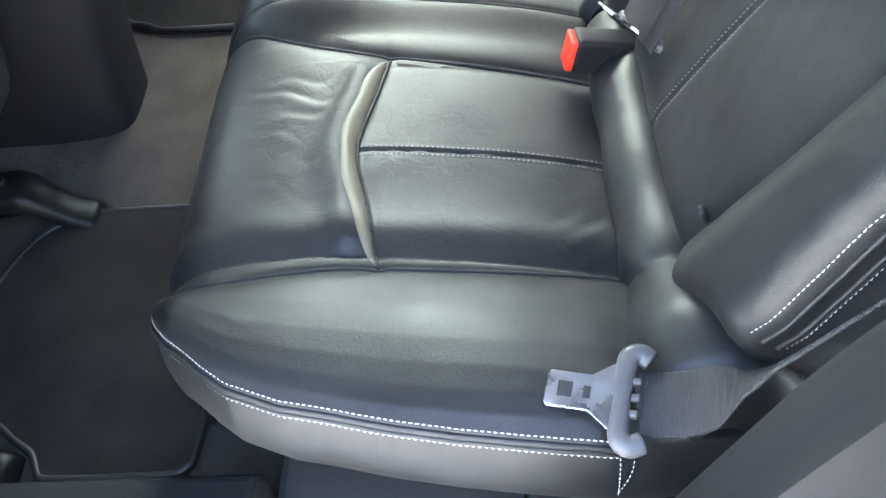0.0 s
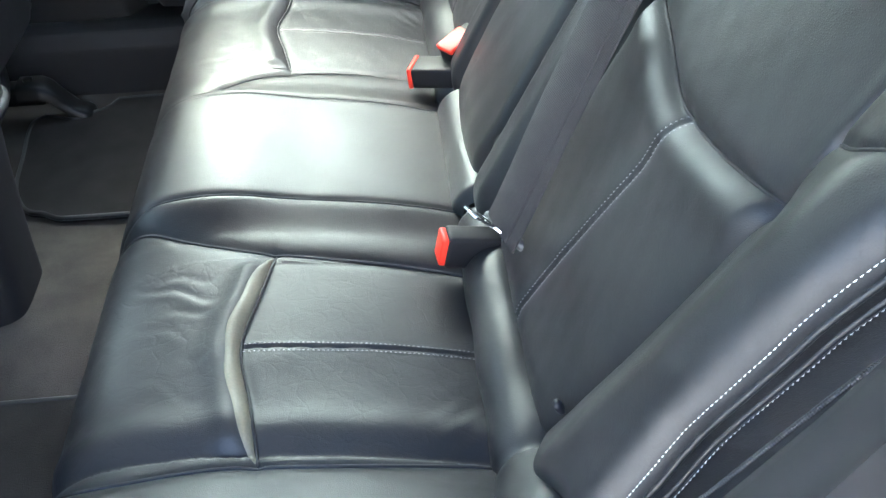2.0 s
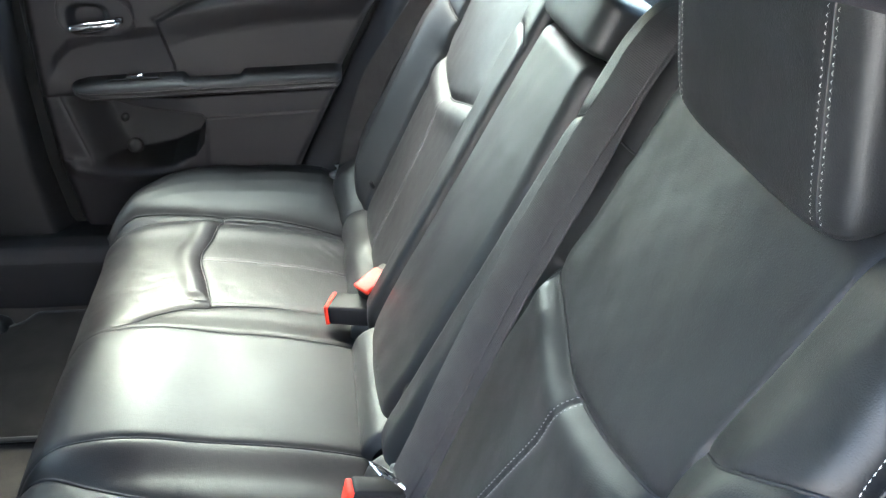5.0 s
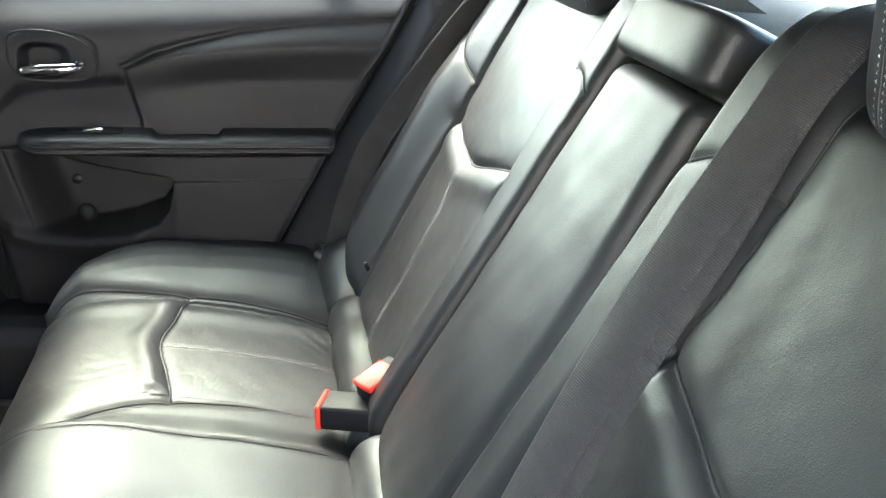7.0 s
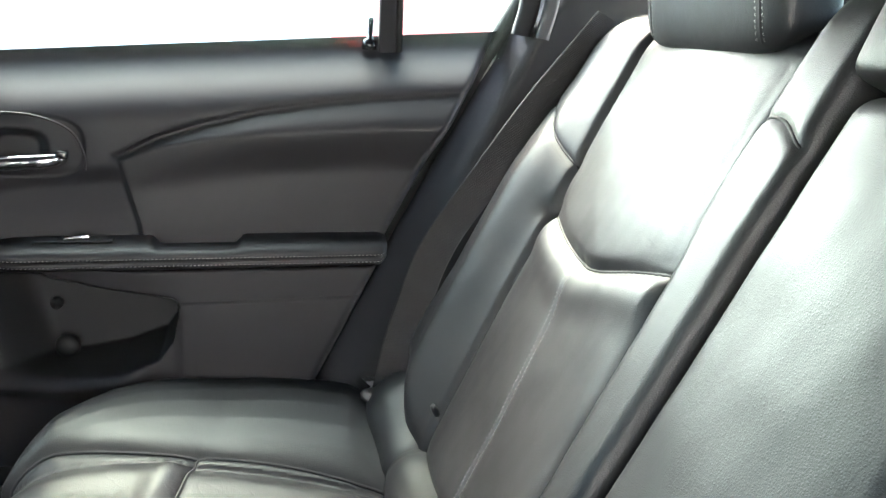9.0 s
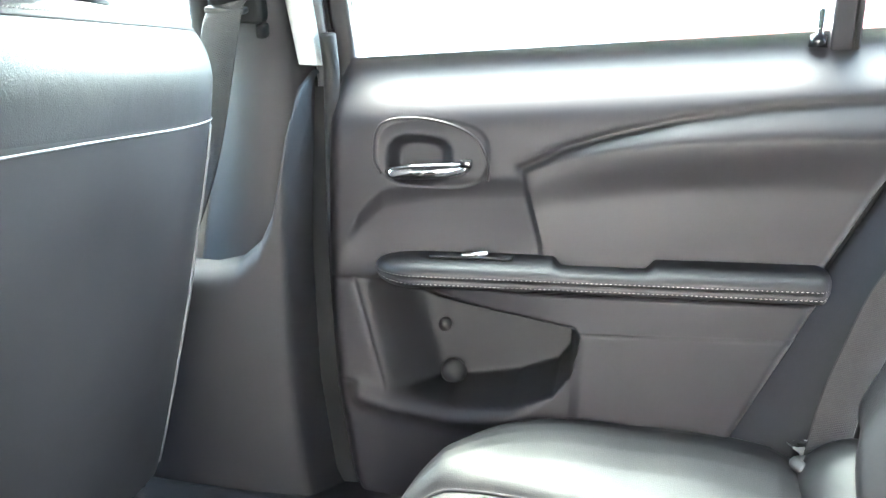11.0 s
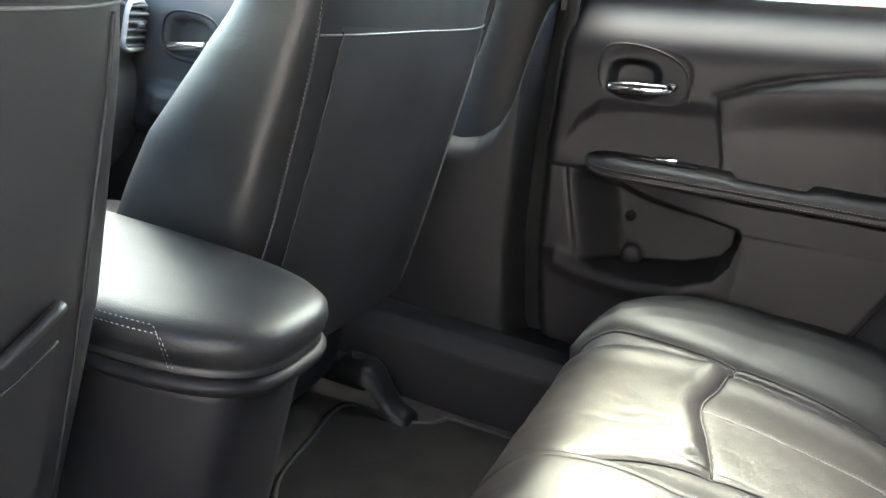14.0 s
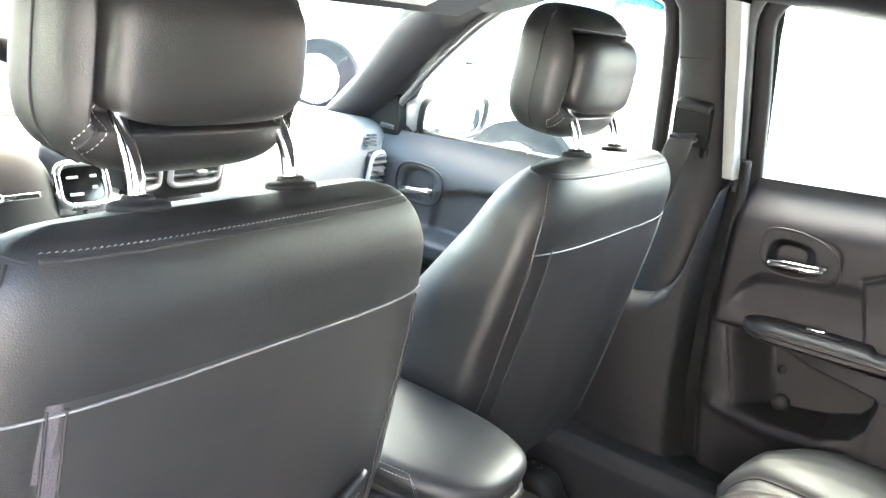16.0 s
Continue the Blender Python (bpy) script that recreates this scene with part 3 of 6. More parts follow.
def build_backrest(side, label):
    root = thing("rear_car_seat", (0.30, side * 0.4, 0.33), label, "car seat", "rear seat backs")
    zs = np.linspace(0.33, 0.89, 230)
    vs = np.concatenate([np.linspace(-0.2, 0, 8)[:-1], np.linspace(0, 1, 230), np.linspace(1, 1.3, 12)[1:]])
    Z, V = np.meshgrid(zs, vs, indexing="ij")
    P = back_at(Z, V, side)
    o = np.array(BACK_OUT)
    y = 0.121 + (np.interp(Z, o[:, 0], o[:, 1]) - 0.121) * np.clip(V, 0, 1)
    yu = np.interp(Z, IN_UP[:, 0], IN_UP[:, 1])
    ob = np.where(Z < 0.656, np.interp(Z, OUT_LOW[::-1, 0], OUT_LOW[::-1, 1]), np.interp(Z, OUT_UP[:, 0], OUT_UP[:, 1]))
    cz = np.interp(y, CHEV[:, 1], CHEV[:, 0])
    ys = np.interp(Z, STITCH_B[::-1, 0], STITCH_B[::-1, 1])
    sz = np.interp(y, SIDE_S[:, 1], SIDE_S[:, 0])
    ids = np.full(Z.shape, 1)
    ids[(y > yu) & (Z > cz)] = 2
    ids[(y > yu) & (Z <= cz) & (y <= ys)] = 3
    ids[(y > yu) & (Z <= cz) & (y > ys)] = 4
    ids[y > ob] = 5
    ids[(y > ob) & (Z > sz)] = 6
    ids[V > 1.04] = 7
    panels(P, ids, {1: "inner_bolster", 2: "upper_panel", 3: "lower_panel", 4: "lower_panel", 5: "outer_bolster", 6: "shoulder_panel", 7: "side_panel"},
           LEATHER, root, flip=side < 0)
    for line in (CHEV, OUT_UP, IN_UP, SIDE_S, IN_S):
        part("seam", Geo().add(*tube(back_line(line, side, 0.0009), 0.0014, 8)), SEAM, root)
    for off in (-0.005, 0.005):
        ln = STITCH_B.copy()
        ln[:, 1] += off
        part("stitching", stitches(back_line(ln, side, 0.0003), BN, 0.0036, 0.0012, 0.0011, 0.0008), THREAD_DARK, root, "mauve-grey thread stitching", kind="stuff")
    zz = np.linspace(0.452, 0.84, 160)
    for v, mt in ((0.990, THREAD), (1.024, THREAD), (0.9978, LEATHER), (1.010, LEATHER)):
        p = back_at(zz, np.full(zz.shape, v), side)
        if mt is LEATHER:
            part("welt", Geo().add(*tube(p, 0.0024, 8)), mt, root)
        else:
            n = np.array([-0.3, side * 0.92, 0.2]) if v > 1 else np.array([-0.55, side * 0.75, 0.3])
            part("stitching", stitches(p + n * 0.0004, n, 0.0036, 0.0009, 0.0009, 0.0007), mt, root, "white thread stitching", kind="stuff")
    # round roll at the foot, between cushion and backrest
    g = Geo()
    ys = np.concatenate([np.linspace(0.135, 0.63, 90), 0.63 + 0.034 * np.sin(np.linspace(0, math.pi / 2, 24)[1:])])
    rows = []
    for yy in ys:
        bend = float(soft(np.array(yy), 0.49, 0.60))
        cx, cz0 = 0.243 + 0.008 * bend, 0.338 + 0.022 * bend
        r = 0.040 + 0.024 * bend - 0.006 * float(np.exp(-abs(yy - 0.505) / 0.006)) + 0.0012 * math.sin(55 * yy)
        r *= math.sqrt(max(0.0, 1 - ((yy - 0.63) / 0.0342) ** 2)) * 0.8 + 0.2 if yy > 0.63 else 1.0
        r -= 0.02 * float(soft(np.array(-yy), -0.155, -0.134))
        rows.append([(cx + r * math.cos(a), side * yy, cz0 + 1.05 * r * math.sin(a)) for a in np.linspace(-0.4, math.pi + 0.4, 20)])
    R = np.array(rows)
    ids = np.where(R[:, :, 1] * side > 0.505, 2, 1)
    panels(R, ids, {1: "foot_roll", 2: "foot_roll"}, LEATHER, root, flip=side > 0)
    # short double stitch round the end of the bolster
    for y0, rr in ((0.655, 0.0555), (0.6625, 0.030)):
        arc = [(0.251 + rr * math.cos(a) - 0.0004, side * y0, 0.360 + 1.05 * rr * math.sin(a)) for a in np.linspace(2.45, math.pi + 0.4, 30)]
        part("stitching", stitches(arc, (-0.7, side * 0.6, 0.3), 0.0030, 0.0016, 0.0008, 0.0006), THREAD, root, "white thread stitching", kind="stuff")
    part("child_anchor_button", Geo().add(*ellipsoid((0.257, side * 0.505, 0.427), (0.004, 0.006, 0.008), turn=(0, -27, 0), nu=10, nv=14)), PLASTIC, root, "small black plastic button")
    return root


build_backrest(-1, "black leather rear backrest with white edge stitching")
build_backrest(1, "black leather rear backrest beside the closed door")


def build_middle_back():
    root = thing("center_car_seat", (0.30, 0, 0.36), "black leather folding middle armrest in the rear bench", "car seat")
    zs = np.linspace(0.36, 0.822, 120)
    vs = np.concatenate([np.linspace(-1.25, -1, 8)[:-1], np.linspace(-1, 1, 110), np.linspace(1, 1.25, 8)[1:]])
    Z, V = np.meshgrid(zs, vs, indexing="ij")
    w = 0.113 - 0.012 * soft(-Z, -0.46, -0.36)
    y = w * np.clip(V, -1, 1) * np.where(V < 0, 1 - 0.14 * soft(Z, 0.62, 0.80), 1.0)
    d = 0.016 + 0.009 * (1 - (y / w) ** 2)
    e = np.clip(w * (1 - abs(np.clip(V, -1, 1))) / 0.022, 0, 1)
    t = np.clip((0.822 - Z) / 0.022, 0, 1)
    b = np.clip((Z - 0.36) / 0.05, 0, 1)
    for k, r in ((e, 0.022), (t, 0.024), (b, 0.04)):
        d = d - r * (1 - np.sqrt(1 - (1 - k) ** 2))
    d -= 0.09 * np.clip(np.abs(V) - 1, 0, 0.25) / 0.25
    d += 0.0008 * lumps(Z, y, 60, 7)
    P = np.stack([back_plane(Z) + BN[0] * d, y, Z + BN[2] * d], -1)
    panels(P, np.ones(Z.shape, int), {1: "armrest_pad"}, LEATHER, root, flip=True)
    # foot roll and its seams
    ys = np.linspace(-0.128, 0.128, 60)
    rows = []
    for yy in ys:
        r = 0.042 - 0.012 * float(soft(np.array(abs(yy)), 0.112, 0.13))
        rows.append([(0.243 + r * math.cos(a), yy, 0.338 + 1.05 * r * math.sin(a)) for a in np.linspace(-0.4, math.pi + 0.4, 20)])
    panels(np.array(rows), np.ones((60, 20), int), {1: "foot_roll"}, LEATHER, root, flip=True)
    rows = []
    for yy in np.linspace(-0.115, 0.115, 50):
        r = 0.036 * (1 - 0.25 * (abs(yy) / 0.115) ** 4)
        rows.append([(0.268 + 0.6 * r * math.cos(a), yy, 0.40 + 1.6 * r * math.sin(a)) for a in np.linspace(0.2, math.pi + 0.6, 18)])
    panels(np.array(rows), np.ones((50, 18), int), {1: "lower_pad"}, LEATHER, root, flip=True)
    return root


build_middle_back()


def build_rear_headrest(name, at, half, label, lean, group):
    root = thing(name, (at[0], at[1], at[2] - half[2]), label, "headrest", group)
    g = Geo().add(*ellipsoid(at, half, 5.0, 7.0, (0, lean, 0), 60, 96))
    part("pad", g, LEATHER, root)
    return root


for sgn in (-1, 1):
    at, half, lean = (0.488, sgn * 0.402, 0.935), (0.036, 0.150, 0.092), -8
    hr = build_rear_headrest("rear_headrest", at, half, "black leather rear headrest with white stitching", lean, "rear headrests")
    m = pose(*at, 0, lean, 0)
    for off in (-0.112, -0.122, 0.112, 0.122):
        pts = []
        for zz in np.linspace(-0.080, 0.08, 60):
            k = (1 - abs(zz / half[2]) ** 7.0) ** (1 / 7.0)
            xx = -half[0] * max(0.0, k ** 5.0 - abs(off / half[1]) ** 5.0) ** (1 / 5.0)
            pts.append(m @ Vector((xx - 0.0006, off, zz)))
        part("stitching", stitches(pts, (-0.95, 0, 0.1), 0.0034, 0.0018, 0.0009, 0.0007), THREAD, hr, "white thread stitching", kind="stuff")
        if abs(off) > 0.115:
            seam = np.array(pts) + np.array([0.0002, -0.0045 * math.copysign(1, off), 0])
            part("seam", Geo().add(*tube(seam, 0.0012, 6)), SEAM, hr)
build_rear_headrest("rear_middle_headrest", (0.487, 0.014, 0.851), (0.046, 0.108, 0.034), "low black leather middle headrest", 20, "")


# ---------------------------------------------------------------- front seats
PIPING = mat("pale_grey_piping", (0.11, 0.11, 0.11), 0.5, vary=0.1, bump=0.0)
ZIP = mat("grey_zip_tape", (0.035, 0.032, 0.037), 0.65, vary=0.3, scale=60, fine=900, bump=0.6, depth=0.001)
def front_back_at(s, a, cy):
    """Skin of a front backrest: s from foot (0) to crown (1), a round the section (radians, 0 towards +y, pi/2 to the rear)."""
    s, a = np.broadcast_arrays(0.111 + 0.889 * np.asarray(s, float), np.asarray(a, float))
    z = 0.27 + 0.54 * s
    axis = -0.537 + 0.090 * s
    hw = np.interp(s, [0, 0.15, 0.45, 0.75, 0.9, 1.0], [0.205, 0.228, 0.242, 0.232, 0.220, 0.208])
    dr = np.interp(s, [0, 0.3, 0.7, 0.9, 1.0], [0.06, 0.062, 0.060, 0.055, 0.050])
    df = np.interp(s, [0, 0.3, 0.55, 0.8, 0.95, 1.0], [0.20, 0.195, 0.165, 0.095, 0.065, 0.06])
    k = np.clip((s - 0.86) / 0.14, 0, 1)
    cap = np.clip(1 - k ** 2.4, 0, 1) ** (1 / 2.4)
    capw = 1 - 0.10 * k ** 2 - 0.16 * (1 - np.clip(1 - k ** 6, 0, 1) ** (1 / 2.5))
    n = np.where(np.cos(a) > 0, 6.5, 3.0)
    c, q = np.cos(a), np.sin(a)
    y = hw * capw * np.sign(c) * np.abs(c) ** (2 / n)
    x = np.where(q > 0, dr, df) * cap * np.sign(q) * np.abs(q) ** (2 / n)
    # hollow between the side bolsters at the front
    x = x + np.where(q < 0, 0.05 * (1 - np.clip(np.abs(y) / (hw * 0.7), 0, 1) ** 2) * np.clip(1 - s * 1.1, 0, 1) * np.abs(q), 0)
    return np.stack([axis + x, cy + y, z], -1)


def yoke_angle(yrel, s):
    """Angle on the rear face that lies at yrel from the middle."""
    s = 0.111 + 0.889 * s
    hw = float(np.interp(s, [0, 0.15, 0.45, 0.75, 0.9, 1.0], [0.205, 0.228, 0.242, 0.232, 0.220, 0.208]))
    c = np.clip(np.abs(yrel) / hw, 0, 1) ** ((6.5 if yrel > 0 else 3.0) / 2)
    return math.acos(float(np.sign(yrel) * c))


def build_front_seat(cy, label, pocket, post, left, zip_w):
    root = thing("front_seat", (-0.55, cy, 0.10), label, "car seat", "front seats")
    ss = np.linspace(0, 1, 110)
    aa = np.linspace(0, 2 * math.pi, 160)
    S, A = np.meshgrid(ss, aa, indexing="ij")
    P = front_back_at(S, A, cy)
    yr = P[:, :, 1] - cy
    rear = np.sin(A) > 0
    s_y = 0.781
    ids = np.full(S.shape, 3)
    ids[rear & (yr > left - zip_w) & (S < s_y)] = 2
    ids[rear & (yr > left) & (S < s_y)] = 1
    ids[rear & (S >= s_y) & (yr > -0.208)] = 4
    ids[~rear & (np.abs(yr) < 0.13)] = 5
    ids[(np.cos(A) > 0.35) & (S < s_y) & rear] = 1
    # seams sink a little into the skin
    panels(P, ids, {1: "back_panel", 2: "back_strip", 3: "side_panel", 4: "yoke", 5: "front_panel"}, {1: VINYL, 2: ZIP, 3: LEATHER, 4: LEATHER, 5: LEATHER}, root, flip=True)
    ring = [front_back_at(1.0, a, cy) for a in aa[:-1]]
    base = [front_back_at(0.0, a, cy) for a in aa[:-1]]
    part("underside", Geo().add(base, [tuple(range(len(base)))[::-1]]), VINYL, root)
    part("crown", Geo().add(ring, [tuple(range(len(ring)))]), LEATHER, root)
    # light piped seam across the back
    a0, a1 = yoke_angle(-0.208, s_y), yoke_angle(0.215, s_y)
    arc = np.linspace(a0, a1, 60)
    tilt = np.linspace(-0.012, 0.012, 60)
    p = front_back_at(s_y + tilt, arc, cy)
    p[:, 0] += 0.0005
    part("piping", Geo().add(*tube(p, 0.0011, 8)), PIPING, root, "pale grey seam piping")
    # upright seams
    for yy, mt, top in ((-0.208, SEAM, 0.966), (left, SEAM, s_y), *(((left - zip_w, SEAM, s_y),) if zip_w else ()), (0.206, SEAM if pocket else PIPING, s_y)):
        sv = np.linspace(0.02, top, 90)
        p = np.array([front_back_at(s, yoke_angle(yy, s), cy) for s in sv])
        p[:, 0] += 0.0006
        part("seam", Geo().add(*tube(p, 0.0014, 6)), mt, root)
        if yy < -0.2:
            p[:, 1] -= 0.004
            part("stitching", stitches(p, (0.6, -0.8, 0), 0.0036, 0.0010, 0.0006, 0.0004), THREAD_GREY, root, "grey thread stitching", kind="stuff")
    # stitched seam round the crown
    arc = np.linspace(yoke_angle(left - 0.03, 0.944), yoke_angle(0.2, 0.944), 80)
    p = front_back_at(0.9685, arc, cy)
    part("seam", Geo().add(*tube(p, 0.0013, 6)), SEAM, root)
    part("stitching", stitches(p + np.array([-0.0028, 0, 0.0042]), (0.4, 0, 0.9), 0.0036, 0.0010, 0.0010, 0.0009), THREAD_GREY, root, "grey thread stitching", kind="stuff")
    # short seam over the shoulder to the front
    p = np.array([front_back_at(s, yoke_angle(left - 0.034, 0.95) + d, cy) for s, d in zip(np.linspace(0.9685, 0.983, 14), np.linspace(0, 0.9, 14))])
    part("seam", Geo().add(*tube(p, 0.0012, 6)), SEAM, root)
    # seat cushion and its base
    def dish(p):
        return Vector((p.x, p.y, p.z - (0.02 * (1 - (p.y / 0.25) ** 2) if p.z > 0 else 0)))
    part("seat", Geo().add(*ellipsoid((-0.78, cy, 0.27), (0.27, 0.25, 0.09), 3.6, 3.0, (0, 6, 0), 26, 60, dish)), LEATHER, root)
    part("seat_base", Geo().add(*rbox((-0.76, cy, 0.205), (0.42, 0.40, 0.08), 0.03)), PLASTIC_SOFT, root)
    for sg in (-1, 1):
        rx, rz, ry = (-0.060, -0.019, cy + sg * 0.18) if pocket else (-0.06 + 0.04 * sg, 0.0, cy + sg * 0.18)
        part("rail", Geo().add(*rbox((-0.70 + rx, ry, 0.192 + rz), (0.48, 0.042, 0.034), 0.007)), DARK_METAL, root, "black painted steel seat rail")
        # pressed bracket from the rail's end down to the floor
        rows = []
        for x, z, w in ((-0.505, 0.214, 0.030), (-0.470, 0.214, 0.031), (-0.452, 0.206, 0.028), (-0.432, 0.182, 0.024), (-0.415, 0.162, 0.025), (-0.398, 0.156, 0.027), (-0.388, 0.150, 0.024), (-0.384, 0.128, 0.022)):
            rows.append([(x + rx, ry + w * c, z + rz + dz) for c, dz in ((-1, -0.022), (-0.9, -0.003), (-0.6, 0.002), (0, 0.003), (0.6, 0.002), (0.9, -0.003), (1, -0.022))])
        B = np.array(rows)
        panels(B, np.ones(B.shape[:2], int), {1: "rail_bracket"}, DARK_METAL, root, {1: "glossy black floor bracket"})
        part("bolt", Geo().add(*tube([(-0.487 + rx, ry, 0.215 + rz), (-0.487 + rx, ry, 0.221 + rz), (-0.487 + rx, ry, 0.2225 + rz)], [0.009, 0.009, 0.006], 12)), DARK_METAL, root)
    # headrest on two chrome posts
    hx, hz = -0.516, 0.909
    for sg in (-1, 1):
        y = cy + sg * post
        pts = catmull([(-0.462, y, 0.79), (-0.466, y, 0.825), (-0.474, y, 0.845), (-0.486, y, 0.862), (-0.494, y, 0.882), (-0.505, y, 0.93)], 30)
        part("post", Geo().add(*tube(pts, 0.0062, 14)), CHROME, root, "bent chrome headrest post")
        g = Geo().add(*ellipsoid((-0.462, y, 0.8085), (0.019, 0.022, 0.0055), 2.2, 3.0, (0, -8, 0), 12, 32))
        g.add(*tube([(-0.463, y, 0.811), (-0.464, y, 0.8165)], [0.013, 0.010], 20))
        part("post_collar", g, BUCKLE, root, "black post collar")

    def wings(p):
        # swept-back crown, and a field sunk into the rear face for the pad
        k = p.z / 0.087
        x = p.x - 0.020 * max(k, 0) ** 2 - 0.010 * (abs(p.y) / 0.118) ** 3
        if p.x > 0:
            x -= 0.026 * float(soft(np.array(0.100 - abs(p.y)), 0.0, 0.008) * soft(np.array(0.062 - p.z), 0.0, 0.010) * soft(np.array(p.z + 0.052), 0.0, 0.012))
        return Vector((x, p.y * (1 - 0.10 * max(k, 0) ** 2), p.z))
    part("headrest", Geo().add(*ellipsoid((hx, cy, hz), (0.052, 0.118, 0.087), 3.4, 3.6, (0, 3, 0), 130, 200, wings)), LEATHER, root)

    def pad(p):
        return Vector((p.x - 0.010 * (p.y / 0.1) ** 2 - (0.016 * ((p.z - 0.01) / 0.05) ** 2 if p.z > 0.01 else 0), p.y * (1 - 0.05 * p.z / 0.056), p.z))
    part("headrest_pad", Geo().add(*ellipsoid((hx + 0.036, cy, hz + 0.004), (0.028, 0.093, 0.053), 4.5, 4.0, (0, 2, 0), 40, 72, pad)), LEATHER, root)
    m = pose(hx, cy, hz, 0, 3, 0)

    def shell(y, z):
        k = max(0.0, 1 - abs(z / 0.087) ** 3.6) ** (1 / 3.6)
        x = 0.052 * max(0.0, k ** 3.4 - (abs(y) / 0.118) ** 3.4) ** (1 / 3.4)
        return m @ (wings(Vector((x, y, z))) + Vector((0.0007, 0, 0)))

    def held(y, z):
        return min(y, 0.113 * max(0.0, 1 - abs(z / 0.087) ** 3.6) ** (1 / 3.6))
    for sg in (-1, 1):
        # seam up the side of the shell
        side_seam = []
        for zz in np.linspace(-0.080, 0.076, 50):
            k = max(0.0, 1 - abs(zz / 0.087) ** 3.6) ** (1 / 3.6)
            xx = 0.004
            yy = 0.118 * max(0.0, k ** 3.4 - (xx / 0.052) ** 3.4) ** (1 / 3.4)
            side_seam.append(m @ wings(Vector((xx, sg * (yy + 0.0004), zz))))
        part("seam", Geo().add(*tube(side_seam, 0.0013, 6)), SEAM, root)
        # slanting double stitch over the lower corner
        for off in (0.0, 0.012):
            pts = [shell(sg * held(0.111 - off - 0.018 * t, -0.078 + 0.050 * t), -0.078 + 0.050 * t) for t in np.linspace(0, 1, 30)]
            part("stitching", stitches(pts, (0.8, sg * 0.5, -0.1), 0.0034, 0.0014, 0.0008, 0.0006), THREAD, root, "white thread stitching", kind="stuff")
        pts = [shell(sg * held(0.105 - 0.018 * t, -0.078 + 0.050 * t), -0.078 + 0.050 * t) for t in np.linspace(0, 1, 30)]
        part("seam", Geo().add(*tube(pts, 0.0012, 6)), SEAM, root)
    if pocket:
        # map pocket with an elastic rim low on the back
        rows = []
        for t in np.linspace(0, 1, 50):
            yy = -0.19 + 0.368 * t
            top = 0.325 + 0.085 * max(0.0, (t - 0.55) / 0.45) ** 2.0
            row = []
            for h in np.linspace(0, 1, 24):
                s = 0.01 + (top - 0.01) * h
                q = front_back_at(s, yoke_angle(yy, s), cy)
                bulge = 0.006 + 0.010 * math.sin(math.pi * min(1, t * 1.0)) * (0.4 + 0.6 * h)
                row.append(q + np.array([bulge, 0, 0]))
            rows.append(row)
        R = np.array(rows)
        panels(R, np.ones(R.shape[:2], int), {1: "map_pocket"}, VINYL, root, flip=True)
        part("pocket_rim", Geo().add(*tube(R[:, -1], 0.0045, 10)), VINYL, root, "raised elastic pocket rim")
        part("seam", Geo().add(*tube(R[:, -4] + np.array([0.0006, 0, 0]), 0.0012, 6)), SEAM, root)
    return root


build_front_seat(0.357, "black leather front passenger seat with chrome headrest posts", False, 0.0665, -0.180, 0.0)
ds = build_front_seat(-0.366, "black leather driver seat with map pocket and chrome headrest posts", True, 0.077, -0.165, 0.012)
ds.location += Vector((0.012 + 0.043, 0, 0.018 - 0.009))
ds.rotation_euler = (0, radians(-4), 0)


# ---------------------------------------------------------------- cabin shell
def carpet_floor():
    xs, ys = np.linspace(-1.35, 0.40, 110), np.linspace(-0.74, 0.74, 120)
    X, Y = np.meshgrid(xs, ys, indexing="ij")
    z = 0.135 + 0.028 * np.exp(-(np.abs(Y) / 0.13) ** 4)
    z += 0.06 * soft(np.abs(Y), 0.56, 0.68)
    z += 0.22 * soft(-X, 1.05, 1.35) - 0.10 * soft(-X, 0.72, 0.95)
    z += 0.015 * soft(X, -0.22, -0.12)
    z += 0.002 * lumps(X, Y, 22, 1)
    g = Geo()
    g.v = [tuple(p) for p in np.stack([X, Y, z], -1).reshape(-1, 3)]
    g.f = [f[::-1] for f in grid_faces(110, 120)]
    tagged(part("floor", g, CARPET), "dark brown-grey carpet on the cabin floor", "carpet", kind="structure")


carpet_floor()


def floor_mat(cy, sgn):
    root = thing("floor_mat", (-0.36, cy, 0.137), "black pile floor mat with a bound edge on the carpet", "floor mat", "rear floor mats")
    out = catmull([(-0.212, -0.160), (-0.210, 0.0), (-0.212, 0.160), (-0.220, 0.180), (-0.240, 0.187), (-0.352, 0.187), (-0.370, 0.180), (-0.382, 0.158), (-0.405, 0.142), (-0.435, 0.120), (-0.462, 0.128), (-0.490, 0.138),
                   (-0.508, 0.125), (-0.512, 0.09), (-0.500, 0.0), (-0.490, -0.08), (-0.472, -0.130), (-0.450, -0.160), (-0.425, -0.168), (-0.402, -0.182), (-0.380, -0.185), (-0.240, -0.185), (-0.220, -0.180), (-0.212, -0.160)], 170)[:-1]
    pts = [(x, cy + sgn * y) for x, y in out]
    part("mat_surface", Geo().add(*prism(pts, "z", 0.132, 0.146)), MAT_PILE, root, smooth=False)
    part("binding", Geo().add(*tube([(x, y, 0.144) for x, y in pts], 0.0042, 8, closed=True)), VINYL, root, "black bound edge")


floor_mat(-0.367, -1)
floor_mat(0.392, 1)


